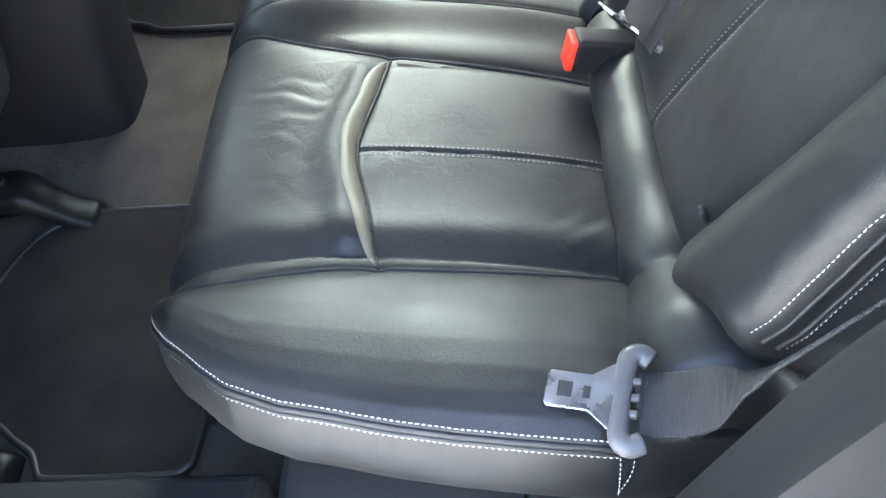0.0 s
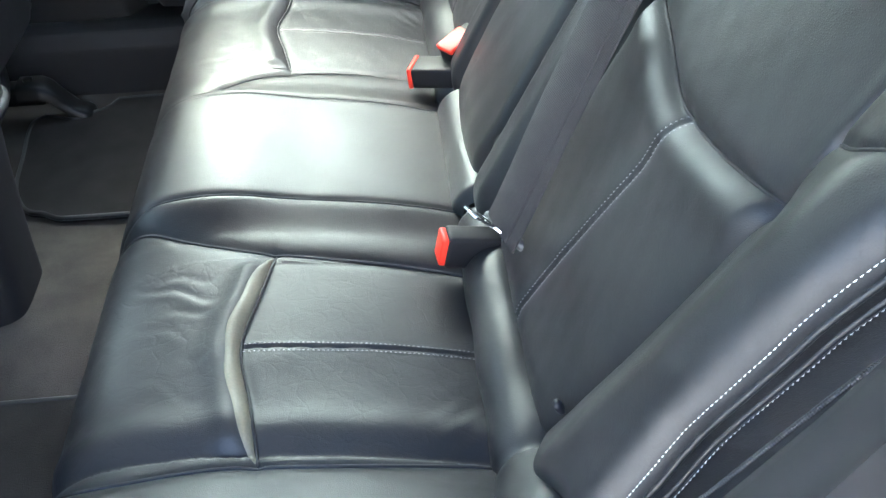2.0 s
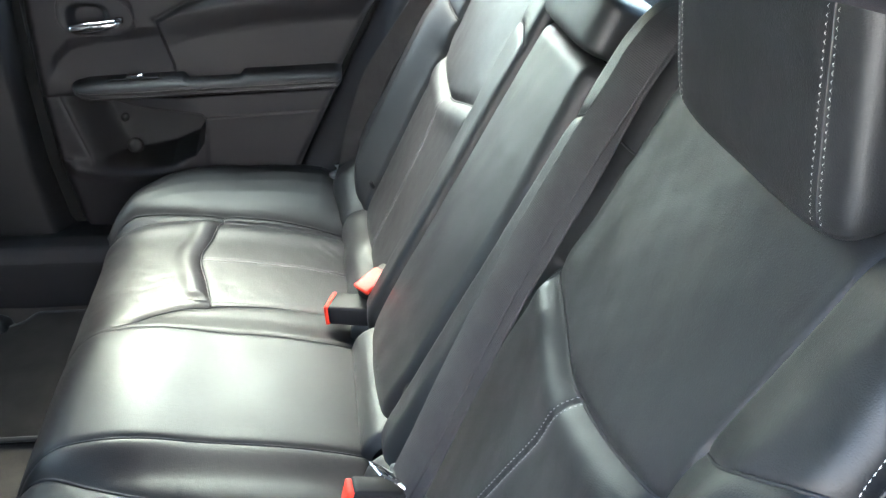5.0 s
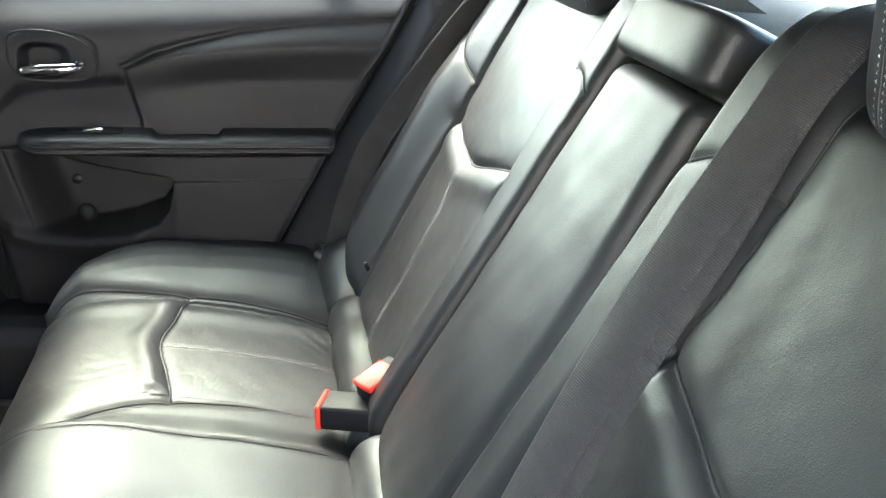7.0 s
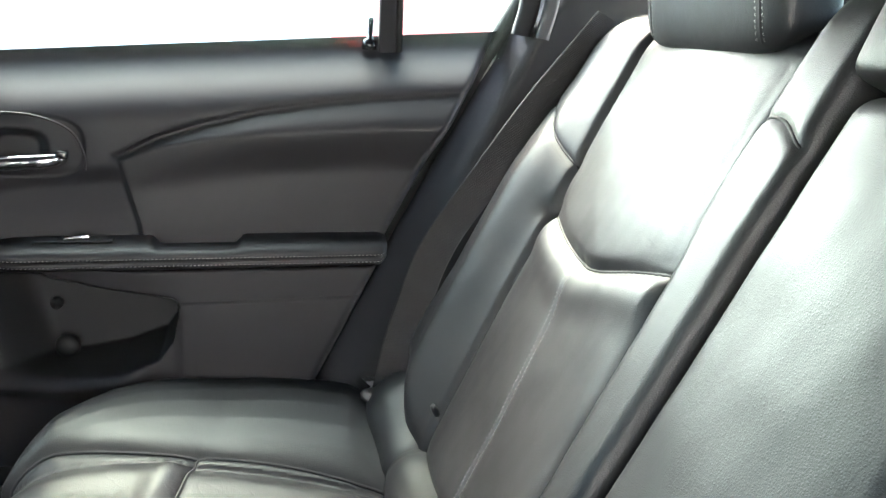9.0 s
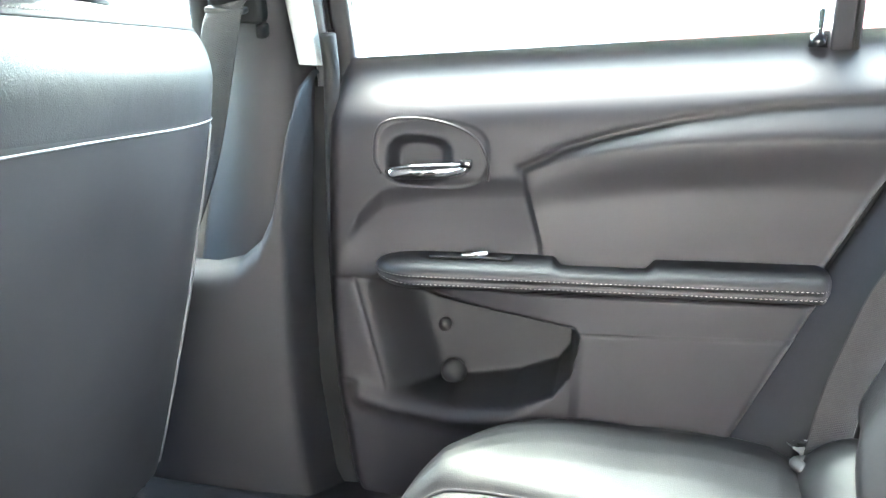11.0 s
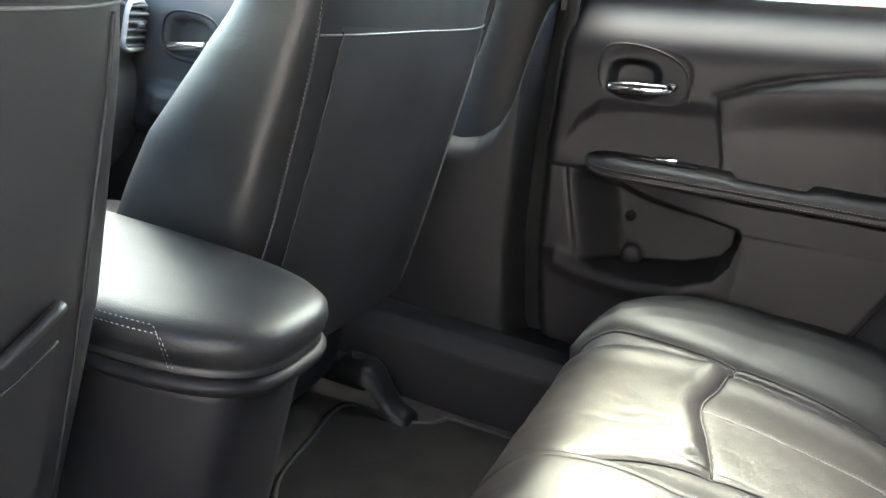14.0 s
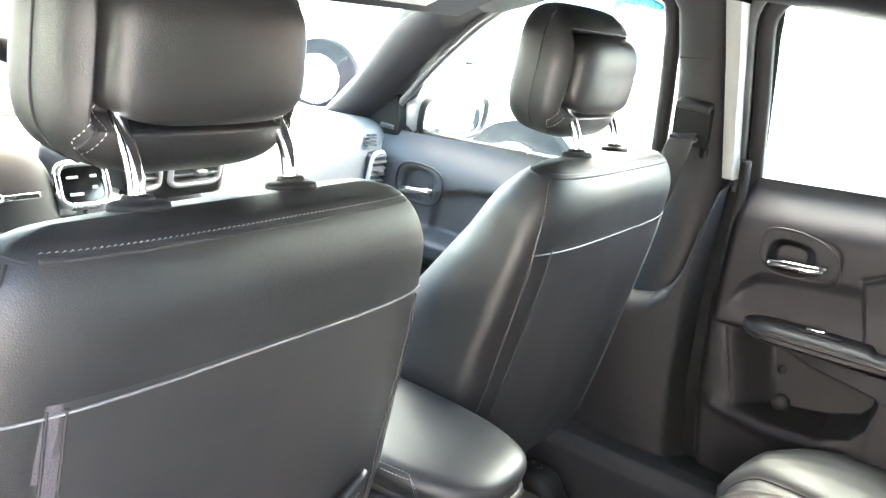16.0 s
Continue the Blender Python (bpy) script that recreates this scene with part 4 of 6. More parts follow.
def sill(side):
    prof = [(side * 0.60, 0.02), (side * 0.595, 0.15), (side * 0.606, 0.235), (side * 0.622, 0.262), (side * 0.65, 0.270), (side * 0.74, 0.262), (side * 0.80, 0.20), (side * 0.80, -0.10), (side * 0.62, -0.10)]
    g = Geo().add(*prism(prof, "x", -1.25, -0.112, 0.006))
    tagged(part("trim_sill", g, PLASTIC_SOFT, smooth=False), "dark grey plastic door sill trim", "trim", kind="structure")


sill(-1)
sill(1)


def rear_sill(side):
    prof = [(side * 0.50, 0.02), (side * 0.52, 0.185), (side * 0.56, 0.205), (side * 0.66, 0.207), (side * 0.76, 0.19), (side * 0.80, 0.15), (side * 0.80, 0.02)]
    for x0, x1 in ((-0.108, 0.112), (0.1145, 0.33)):
        g = Geo().add(*prism(prof, "x", x0, x1, 0.008))
        tagged(part("trim_rear_sill", g, SILL, smooth=False), "grained grey plastic trim along the door opening", "trim", kind="structure")


SILL = mat("grained_grey_trim", (0.022, 0.022, 0.023), 0.65, vary=0.2, scale=6, fine=700, bump=0.4, depth=0.0006, cell=800, spec=0.25)
rear_sill(-1)
rear_sill(1)


def c_pillar(side):
    """Moulded trim between the door opening and the seat, running up to the rear window."""
    def edge(z):
        return np.interp(z, [0.10, 0.25, 0.39, 0.575, 0.83, 1.0, 1.15], [0.06, 0.085, 0.145, 0.234, 0.362, 0.45, 0.55])
    zs = np.linspace(0.10, 1.12, 60)
    us = np.linspace(0, 1, 40)
    Z, U = np.meshgrid(zs, us, indexing="ij")
    x0 = edge(Z)
    x = x0 + (0.62 + 0.25 * soft(Z, 0.8, 1.1) - x0) * U
    y = 0.80 - (0.086 - 0.026 * soft(Z, 0.5, 0.75)) * soft(U, 0.0, 0.15) ** 0.8
    y = y - 0.20 * np.clip(Z - 0.80, 0, 1)
    P = np.stack([x, side * y, Z], -1)
    g = Geo()
    g.v = [tuple(p) for p in P.reshape(-1, 3)]
    g.f = grid_faces(60, 40) if side < 0 else [f[::-1] for f in grid_faces(60, 40)]
    tagged(part("trim_c_pillar", g, PLASTIC_SOFT), "dark grey moulded rear pillar trim", "trim", kind="structure")
    out = 0.032 if side < 0 else 0.0
    seal = np.stack([edge(zs) - 0.006 + 0.56 * out, np.full(60, side * 0.0) + side * (0.80 + out - 0.20 * np.clip(zs - 0.80, 0, 1)), zs], 1)
    tagged(part("trim_rear_seal", Geo().add(*tube(seal, 0.007 if side < 0 else 0.012, 10)), RUBBER), "black rubber door seal", "seal", kind="structure")


c_pillar(-1)
c_pillar(1)


FLANGE = mat("pale_grey_flange", (0.20, 0.21, 0.205), 0.5, vary=0.06, bump=0.0)


def b_pillar(side):
    root = thing("trim_b_pillar", (-0.44, side * 0.74, 0.08), "dark grey plastic middle pillar trim with belt guide", "pillar", kind="structure")
    def lean(z):
        return 0.30 * max(0.0, z - 0.76) + 0.10 * max(0.0, z - 0.95)
    # upper cover
    zs = np.linspace(0.50, 1.12, 50)
    rows = []
    for z in zs:
        y = 0.722 - lean(z)
        xa = np.interp(z, [0.5, 0.793, 0.92, 1.02, 1.06, 1.12], [-0.505, -0.474, -0.484, -0.498, -0.53, -0.60])
        xb = np.interp(z, [0.5, 0.763, 1.04, 1.07, 1.12], [-0.370, -0.374, -0.414, -0.40, -0.32])
        rows.append([(xa - 0.01, side * (y + 0.07), z), (xa, side * (y + 0.02), z), (xa + 0.012, side * y, z), ((xa + xb) / 2, side * (y - 0.006), z), (xb - 0.012, side * y, z), (xb, side * (y + 0.02), z), (xb + 0.004, side * (y + 0.07), z)])
    R = np.array(rows)
    panels(R, np.ones(R.shape[:2], int), {1: "upper_cover"}, PLASTIC_SOFT, root, flip=side < 0)
    # joint to the headliner and the slot of the height adjuster
    for z, x0, x1 in ((1.045, -0.50, -0.418), (0.945, -0.480, -0.425)):
        pts = [(x, side * (0.7155 - lean(z)), z + 0.01 * (x - x0) / 0.08) for x in np.linspace(x0, x1, 12)]
        part("joint", Geo().add(*tube(pts, 0.0012, 6)), SEAM, root)
    # lower cover: a shell whose top edge makes a ledge and sweeps up beside the door
    us, vs = np.linspace(0, 1, 48), np.linspace(0, 1, 70)
    rows = []
    for v in vs:
        row = []
        for u in us:
            x0 = -0.535 + 0.175 * u
            top_z = float(np.interp(x0, [-0.54, -0.46, -0.43, -0.405, -0.388, -0.376, -0.366], [0.535, 0.536, 0.545, 0.570, 0.612, 0.69, 0.76]))
            z = 0.10 + (top_z - 0.10) * v
            xa = float(np.interp(z, [0.1, 0.3, 0.56, 0.8], [-0.62, -0.57, -0.535, -0.52]))
            xb = float(np.interp(z, [0.1, 0.18, 0.28, 0.40, 0.56, 0.76], [-0.19, -0.265, -0.318, -0.342, -0.356, -0.362]))
            x = xa + (xb - xa) * u
            k = min(1.0, max(0.0, (z - top_z + 0.034) / 0.034))
            y = 0.668 - 0.012 * math.sin(math.pi * u) + 0.02 * float(soft(np.array(-z), -0.30, -0.1)) - lean(z)
            y += 0.038 * (1 - math.sqrt(max(0.0, 1 - k * k)))
            e = max(0.0, 1 - u / 0.06) ** 2 * 0.06 + max(0.0, 1 - (1 - u) / 0.10) ** 2 * 0.055
            row.append((x, side * (y + e), z))
        rows.append(row)
    R = np.array(rows)
    panels(R, np.ones(R.shape[:2], int), {1: "lower_cover"}, PLASTIC_SOFT, root, flip=side < 0)
    # shoulder height adjuster: sliding plate, upper ledge, lugs
    gd = part("belt_guide", Geo().add(*rbox((-0.436, side * 0.682, 0.842), (0.062, 0.024, 0.070), 0.006, (side * 17, 0, 0))), TRIM, root, "black belt height adjuster")
    part("guide_ledge", Geo().add(*rbox((-0.436, side * 0.670, 0.875), (0.058, 0.030, 0.012), 0.004, (side * 17, 0, 0))), PLASTIC_SOFT, gd)
    part("guide_slot", Geo().add(*rbox((-0.442, side * 0.672, 0.820), (0.046, 0.018, 0.006), 0.002, (side * 17, 0, 0))), SEAM, gd)
    part("guide_lug", Geo().add(*rbox((-0.408, side * 0.690, 0.800), (0.012, 0.016, 0.016), 0.004, (side * 17, 0, 0))), TRIM, gd)
    # pale painted flange beside the rear door
    zs = np.linspace(0.765, 1.046, 40)
    rows = []
    for z in zs:
        y = 0.716 - lean(z)
        xl, xr = np.interp(z, [0.765, 1.045], [-0.374, -0.416]), np.interp(z, [0.765, 1.045], [-0.355, -0.390])
        rows.append([(xl, side * (y + 0.03), z), (xl, side * y, z), (xl + 0.002, side * (y - 0.002), z), (xr - 0.002, side * (y - 0.002), z), (xr, side * y, z), (xr, side * (y + 0.05), z)])
    R = np.array(rows)
    panels(R, np.ones(R.shape[:2], int), {1: "painted_flange"}, FLANGE, root, {1: "pale grey painted door frame edge"}, flip=side < 0)
    zl = np.linspace(0.15, 1.12, 60)
    xl = np.interp(zl, [0.15, 0.28, 0.4, 0.55, 0.74, 1.0, 1.12], [-0.262, -0.330, -0.352, -0.385, -0.42, -0.44, -0.44])
    yl = [0.722 + 0.034 * float(soft(np.array(z), 0.5, 0.6)) - 0.30 * max(0.0, z - 0.76) - 0.10 * max(0.0, z - 0.95) for z in zl]
    R = np.array([[(x, side * y, z), (x + 0.05, side * (y + 0.012), z), (x + 0.10, side * (y + 0.03), z)] for x, y, z in zip(xl, yl, zl)])
    panels(R, np.ones(R.shape[:2], int), {1: "lower_flange"}, TRIM, root, flip=side < 0)
    zd = np.linspace(0.16, 0.80, 50)
    xd = np.interp(zd, [0.16, 0.28, 0.4, 0.56, 0.8], [-0.215, -0.290, -0.316, -0.332, -0.345])
    part("door_seal", Geo().add(*tube(np.stack([xd, side * np.array([0.738 - lean(z) for z in zd]), zd], 1), 0.0095, 10)), RUBBER, root, "black rubber door seal")
    return root


b_pillar(1)
b_pillar(-1)


def sill_z(x):
    return 0.772 + 0.105 * (x + 0.32)


def door_panel(side):
    """Rear door: trim panel with insert, armrest, pocket, handle and window."""
    root = thing("door_rear", (0.0, side * 0.72, 0.18), "closed rear door with dark grey trim, padded armrest, map pocket and chrome handle", "car door", kind="structure")
    rear_z, rear_x = [0.15, 0.25, 0.39, 0.575, 0.67, 0.83, 0.9], [0.08, 0.085, 0.130, 0.216, 0.262, 0.350, 0.385]
    front_z, front_x = [0.15, 0.20, 0.28, 0.39, 0.52, 0.80], [-0.20, -0.26, -0.305, -0.328, -0.342, -0.350]
    nz, nx = 330, 330
    H = np.linspace(0, 1, nz)
    U = np.linspace(0, 1, nx)
    Hh, Uu = np.meshgrid(H, U, indexing="ij")
    # iterate once so that the upper edge follows the sill line
    x = -0.34 + 0.65 * Uu
    for _ in range(3):
        zt = sill_z(x) + 0.004
        z = 0.15 + (zt - 0.15) * Hh
        xf, xr = np.interp(z, front_z, front_x), np.interp(z, rear_z, rear_x)
        x = xf + (xr - xf) * Uu
    d = np.zeros(x.shape)  # inwards
    # upper shoulder leans out towards the glass
    up = sill_z(x) - z
    d += -0.055 * soft(-up, -0.10, 0.0) ** 1.6
    # padded insert under an arched crease: its upper strip faces up, then it turns down
    arch_x = np.array([-0.13, -0.117, -0.07, -0.021, 0.05, 0.123, 0.20, 0.292, 0.36])
    arch_z = np.array([0.655, 0.667, 0.694, 0.712, 0.732, 0.746, 0.757, 0.767, 0.775])
    az = np.interp(x, arch_x, arch_z)
    fx = np.interp(z, [0.56, 0.584, 0.667, 0.70], [-0.084, -0.09, -0.117, -0.125])
    ins = soft(x, fx - 0.002, fx + 0.008) * soft(-z, -az - 0.002, -az + 0.006)
    below = soft(z, 0.545, 0.575)
    h = az - z
    w = np.interp(x, [-0.117, -0.02, 0.12, 0.30], [0.010, 0.022, 0.036, 0.046])
    crest = np.interp(x, [-0.117, -0.05, 0.05, 0.3], [0.004, 0.011, 0.016, 0.019])
    d += ins * below * (crest * soft(h, 0.0, w) - (crest - 0.002) * soft(h, w * 0.95, w + 0.055) - 0.004)
    d -= 0.003 * np.exp(-line_dist(x, z, [(a, b) for a, b in zip(arch_x[1:], arch_z[1:])]) / 0.004)
    d -= 0.0028 * np.exp(-line_dist(x, z, [(-0.117, 0.667), (-0.104, 0.63), (-0.09, 0.584)]) / 0.0028)
    # soft hollow that sweeps forward under the handle
    edge_z = np.interp(x, [-0.315, -0.295, -0.27, -0.22, -0.117], [0.560, 0.605, 0.630, 0.643, 0.654])
    band = soft(-z, -edge_z - 0.006, -edge_z + 0.022) * soft(-x, -fx - 0.004, -fx + 0.004) * soft(x, -0.325, -0.285) * soft(z, 0.535, 0.60)
    d -= 0.008 * band
    # handle dish
    r = (np.abs((x + 0.230) / 0.040) ** 3.0 + np.abs((z - 0.668) / 0.030) ** 3.0) ** (1 / 3.0)
    d -= 0.016 * (1 - soft(r, 0.55, 1.0))
    rd = (np.abs((x + 0.216) / 0.066) ** 3.0 + np.abs((z - 0.676) / 0.038) ** 3.0) ** (1 / 3.0)
    d -= 0.0022 * (1 - soft(rd, 0.93, 1.0))

    def pad_z(x):
        return 0.571 + 0.05 * x
    # the lower half stands proud under the armrest, fading out forward
    proud = 0.048 * soft(x, -0.27, -0.06)
    fade = soft(-z, -(pad_z(x) - 0.022), -(pad_z(x) - 0.030))
    brk = 0.500 + 0.065 * (x + 0.04)
    d += proud * fade + 0.0026 * soft(-z, -brk, -brk + 0.0025) * soft(x, -0.045, -0.03)
    # pocket: deep hollow above a lip
    rise = 0.010 * soft(x, -0.2, -0.05)
    lip = np.interp(x, [-0.31, -0.293, -0.25, -0.18, -0.105, -0.06, -0.043, -0.035], [0.405, 0.398, 0.388, 0.390, 0.399, 0.415, 0.440, 0.49]) + rise
    roof = np.interp(x, [-0.31, -0.26, -0.20, -0.12, -0.042, -0.03], [0.53, 0.535, 0.520, 0.506, 0.493, 0.48]) + rise
    fr = np.interp(z, [0.38, 0.53], [-0.255, -0.302])
    hol = soft(z, lip, lip + 0.014) * soft(-z, -roof - 0.004, -roof + 0.024) * soft(x, fr, fr + 0.075) * soft(-x, 0.032, 0.048)
    d = d + (-0.060 - d) * hol
    d += 0.012 * np.exp(-((z - lip + 0.010) / 0.014) ** 2) * (1 - soft(x, -0.11, -0.06)) * soft(x, -0.305, -0.285)
    # lower front break lines
    d -= 0.003 * np.exp(-line_dist(x, z, [(-0.345, 0.525), (-0.235, 0.527)]) / 0.0022) + 0.003 * np.exp(-line_dist(x, z, [(-0.300, 0.525), (-0.258, 0.395)]) / 0.003)
    d -= 0.002 * np.exp(-line_dist(x, z, [(-0.345, 0.402), (-0.295, 0.402)]) / 0.002)
    d -= 0.05 * np.clip((0.03 - (x - xf)) / 0.03, 0, 1) ** 3 + 0.03 * np.clip((0.02 - (xr - x)) / 0.02, 0, 1) ** 3
    P = np.stack([x, side * (0.706 - d), z], -1)
    ids = np.full(x.shape, 1)
    ids[(ins > 0.5) & (below > 0.3)] = 2
    ids[z < pad_z(x) - 0.024] = 5
    ids[(z < brk) | (x < -0.27) & (z < 0.525)] = 3
    ids[hol > 0.03] = 4
    panels(P, ids, {1: "upper_panel", 2: "insert_panel", 3: "lower_panel", 4: "pocket_liner", 5: "armrest_support"}, {1: PLASTIC, 2: DOOR_VINYL, 3: PLASTIC, 4: PLASTIC_SOFT, 5: PLASTIC}, root, flip=side < 0)
    # armrest: a slim leather pad with a piped lower edge
    rows = []
    for t in np.linspace(0, 1, 150) ** 1.6:
        xx = -0.272 + 0.486 * t
        end = math.sqrt(max(0.02, 1 - (1 - t / 0.11) ** 2)) if t < 0.11 else 1.0
        if t > 0.975:
            end = math.sqrt(max(0.3, 1 - ((t - 0.975) / 0.025) ** 2))
        wd = 0.056 * (0.15 + 0.85 * end)
        zt = pad_z(xx) + 0.005
        dip = 0.011 * float(soft(np.array(xx), -0.074, -0.062) * soft(np.array(-xx), -0.038, -0.026))
        # full, rolled section down to the piped edge
        sec = [(-0.008, zt - 0.002 - dip)]
        for k in range(13):
            a = math.pi / 2 * k / 12
            sec.append((wd * math.sin(a) ** 0.85, zt - 0.019 * (1 - max(0.0, math.cos(a)) ** 0.75) - dip * (1 - k / 12) ** 1.5))
        base = zt - 0.019
        sec += [(0.985 * wd, base - 0.002), (0.955 * wd, base - 0.0032), (0.975 * wd, base - 0.005), (0.972 * wd, base - 0.010), (0.93 * wd, base - 0.013), (0.4 * wd, base - 0.015), (-0.008, base - 0.015)]
        zc = zt - 0.014
        rows.append([(xx, side * (0.712 - y), zc + (zz - zc) * (0.12 + 0.88 * end)) for y, zz in sec])
    R = np.array(rows)
    panels(R, np.ones(R.shape[:2], int), {1: "armrest"}, DOOR_VINYL, root, flip=side > 0)
    for k, up_by in ((13, 0.0010), (17, 0.002)):
        p = R[2:-1, k] + np.array([0, -side * 0.0008, up_by])
        part("stitching", stitches(p, (0, -side * 1.0, 0.2), 0.0036, 0.0013, 0.0009, 0.0006), THREAD_GREY, root, "grey thread stitching", kind="stuff")
    part("seam", Geo().add(*tube(R[2:-1, 15] + np.array([0, -side * 0.0002, 0]), 0.0008, 6)), SEAM, root)
    zs = pad_z(-0.162) + 0.0048
    sw = part("switch_plate", Geo().add(*rbox((-0.162, side * 0.690, zs), (0.092, 0.026, 0.003), 0.0014, (0, -3, 0))), PLASTIC_SOFT, root)
    part("window_switch", Geo().add(*rbox((-0.158, side * 0.689, zs + 0.003), (0.030, 0.012, 0.006), 0.002, (0, -9, 0))), CHROME, sw, "chrome-topped window switch")
    # handle
    hb = catmull([(-0.272, 0.650), (-0.281, 0.665), (-0.280, 0.695), (-0.268, 0.709), (-0.235, 0.714), (-0.195, 0.709), (-0.165, 0.694), (-0.152, 0.668), (-0.151, 0.650)], 60)
    part("handle_bezel", Geo().add(*tube([(a, side * 0.7055, b) for a, b in hb], 0.0014, 8)), PLASTIC, root, "black handle surround")
    hp = catmull([(-0.262, side * 0.712, 0.652), (-0.258, side * 0.704, 0.652), (-0.235, side * 0.701, 0.655), (-0.205, side * 0.701, 0.658), (-0.186, side * 0.703, 0.661), (-0.178, side * 0.712, 0.662)], 30)
    rad = [0.0075 + 0.0022 * math.sin(math.pi * k / 29) for k in range(30)]
    part("handle", Geo().add(*tube(hp, rad, 14)), CHROME, root, "polished chrome pull handle")
    part("lock_tab", Geo().add(*rbox((-0.176, side * 0.702, 0.668), (0.014, 0.012, 0.010), 0.003)), GLOSS_BLACK, root)
    # courtesy plug in the pocket
    part("pocket_plug", Geo().add(*ellipsoid((-0.184, side * 0.750, 0.412), (0.016, 0.010, 0.016), 2, 2, nu=12, nv=20)), PLASTIC_SOFT, root)
    part("pocket_plug", Geo().add(*tube([(-0.199, side * 0.768, 0.466), (-0.199, side * 0.758, 0.466)], 0.008, 16)), PLASTIC_SOFT, root)
    # window: frame, divider, rubber, panes
    def gy(z):
        return 0.775 - 0.30 * max(0.0, z - 0.76)
    xs = np.linspace(-0.36, 0.36, 40)
    part("window_seal", Geo().add(*tube([(xx, side * 0.792, sill_z(xx) - 0.010) for xx in xs], 0.006, 8)), RUBBER, root, "black rubber window seal")
    # edge of the glass opening; frame and seal run round it
    top = catmull([(-0.318, 0.745), (-0.332, 0.88), (-0.347, 1.00), (-0.346, 1.034), (-0.330, 1.056), (-0.295, 1.064), (-0.193, 1.068), (-0.076, 1.073), (0.10, 1.076), (0.21, 1.066), (0.29, 1.035), (0.345, 0.975), (0.372, 0.90), (0.368, 0.845)], 120)
    tg = np.gradient(top, axis=0)
    tg /= np.linalg.norm(tg, axis=1)[:, None]
    nr = np.stack([-tg[:, 1], tg[:, 0]], 1)

    def band_round(lo, hi, rise, yo):
        rows = []
        for k in range(len(top)):
            row = []
            for a in np.linspace(0, 2 * math.pi, 14, endpoint=False):
                o = (lo + hi) / 2 + (hi - lo) / 2 * math.copysign(abs(math.cos(a)) ** 0.6, math.cos(a))
                q = top[k] + nr[k] * o
                row.append((q[0], side * (gy(q[1]) + yo - rise * math.copysign(abs(math.sin(a)) ** 0.6, math.sin(a))), q[1]))
            rows.append(row)
        R = np.array(rows)
        g = Geo()
        g.v = [tuple(q) for q in R.reshape(-1, 3)]
        g.f = grid_faces(len(top), 14, True)
        return g
    part("window_frame", band_round(0.0, 0.026, 0.010, 0.0), PLASTIC_SOFT, root, "black window frame")
    part("frame_seal", band_round(0.028, 0.046, 0.008, -0.016), SEAL_GREY, root, "grey rubber frame seal")
    for lo, hi, mt, lb in ((0.0, 0.022, PLASTIC, "dark window divider bar"), (0.022, 0.030, RUBBER, "")):
        dv = [[(0.199 + o - 0.02 * (k / 9), side * (gy(z) + yy), z) for o, yy in ((lo, 0.006), (lo, -0.004), (lo + 0.002, -0.006), (hi - 0.002, -0.006), (hi, -0.004), (hi, 0.006))] for k, z in ((k, 0.80 + 0.28 * k / 9) for k in range(10))]
        g = Geo()
        g.v = [q for r in dv for q in r]
        g.f = grid_faces(10, 6, True)
        part("window_divider", g, mt, root, lb, smooth=False)
    part("lock_knob", Geo().add(*tube([(0.186, side * 0.758, 0.812), (0.186, side * 0.758, 0.824), (0.186, side * 0.757, 0.826), (0.186, side * 0.757, 0.850), (0.186, side * 0.757, 0.853)], [0.010, 0.009, 0.0035, 0.0042, 0.0025], 14)), GLOSS_BLACK, root)
    outline = [(-0.312, 0.720), (0.205, 0.785), (0.19, 1.078), (-0.10, 1.080), (-0.31, 1.066), (-0.355, 1.03)]
    ol2 = [(0.216, 0.785), (0.36, 0.812), (0.38, 0.90), (0.33, 1.00), (0.2, 1.076)]
    for o in (outline, ol2):
        gp = Geo()
        gp.v = [(a, side * (gy(b) + h), b) for h in (0.0, 0.004) for a, b in o]
        n = len(o)
        gp.f = [tuple(range(n)), tuple(range(n, 2 * n))[::-1]] + [(i, (i + 1) % n, n + (i + 1) % n, n + i) for i in range(n)]
        pane = part("pane", gp, GLASS, root, "clear side window glass", smooth=False)
        pane.visible_shadow = False
    # outer skin of the door
    sk = [[(xx, side * (0.86 - 0.05 * abs(k - 0.5) ** 2 - 0.06 * k), 0.10 + (sill_z(xx) - 0.115) * k) for k in np.linspace(0, 1, 12)] for xx in np.linspace(-0.35, 0.36, 12)]
    sk = np.array(sk)
    panels(sk, np.ones(sk.shape[:2], int), {1: "outer_skin"}, PAINT, root, flip=side > 0)
    return root


door_panel(1)


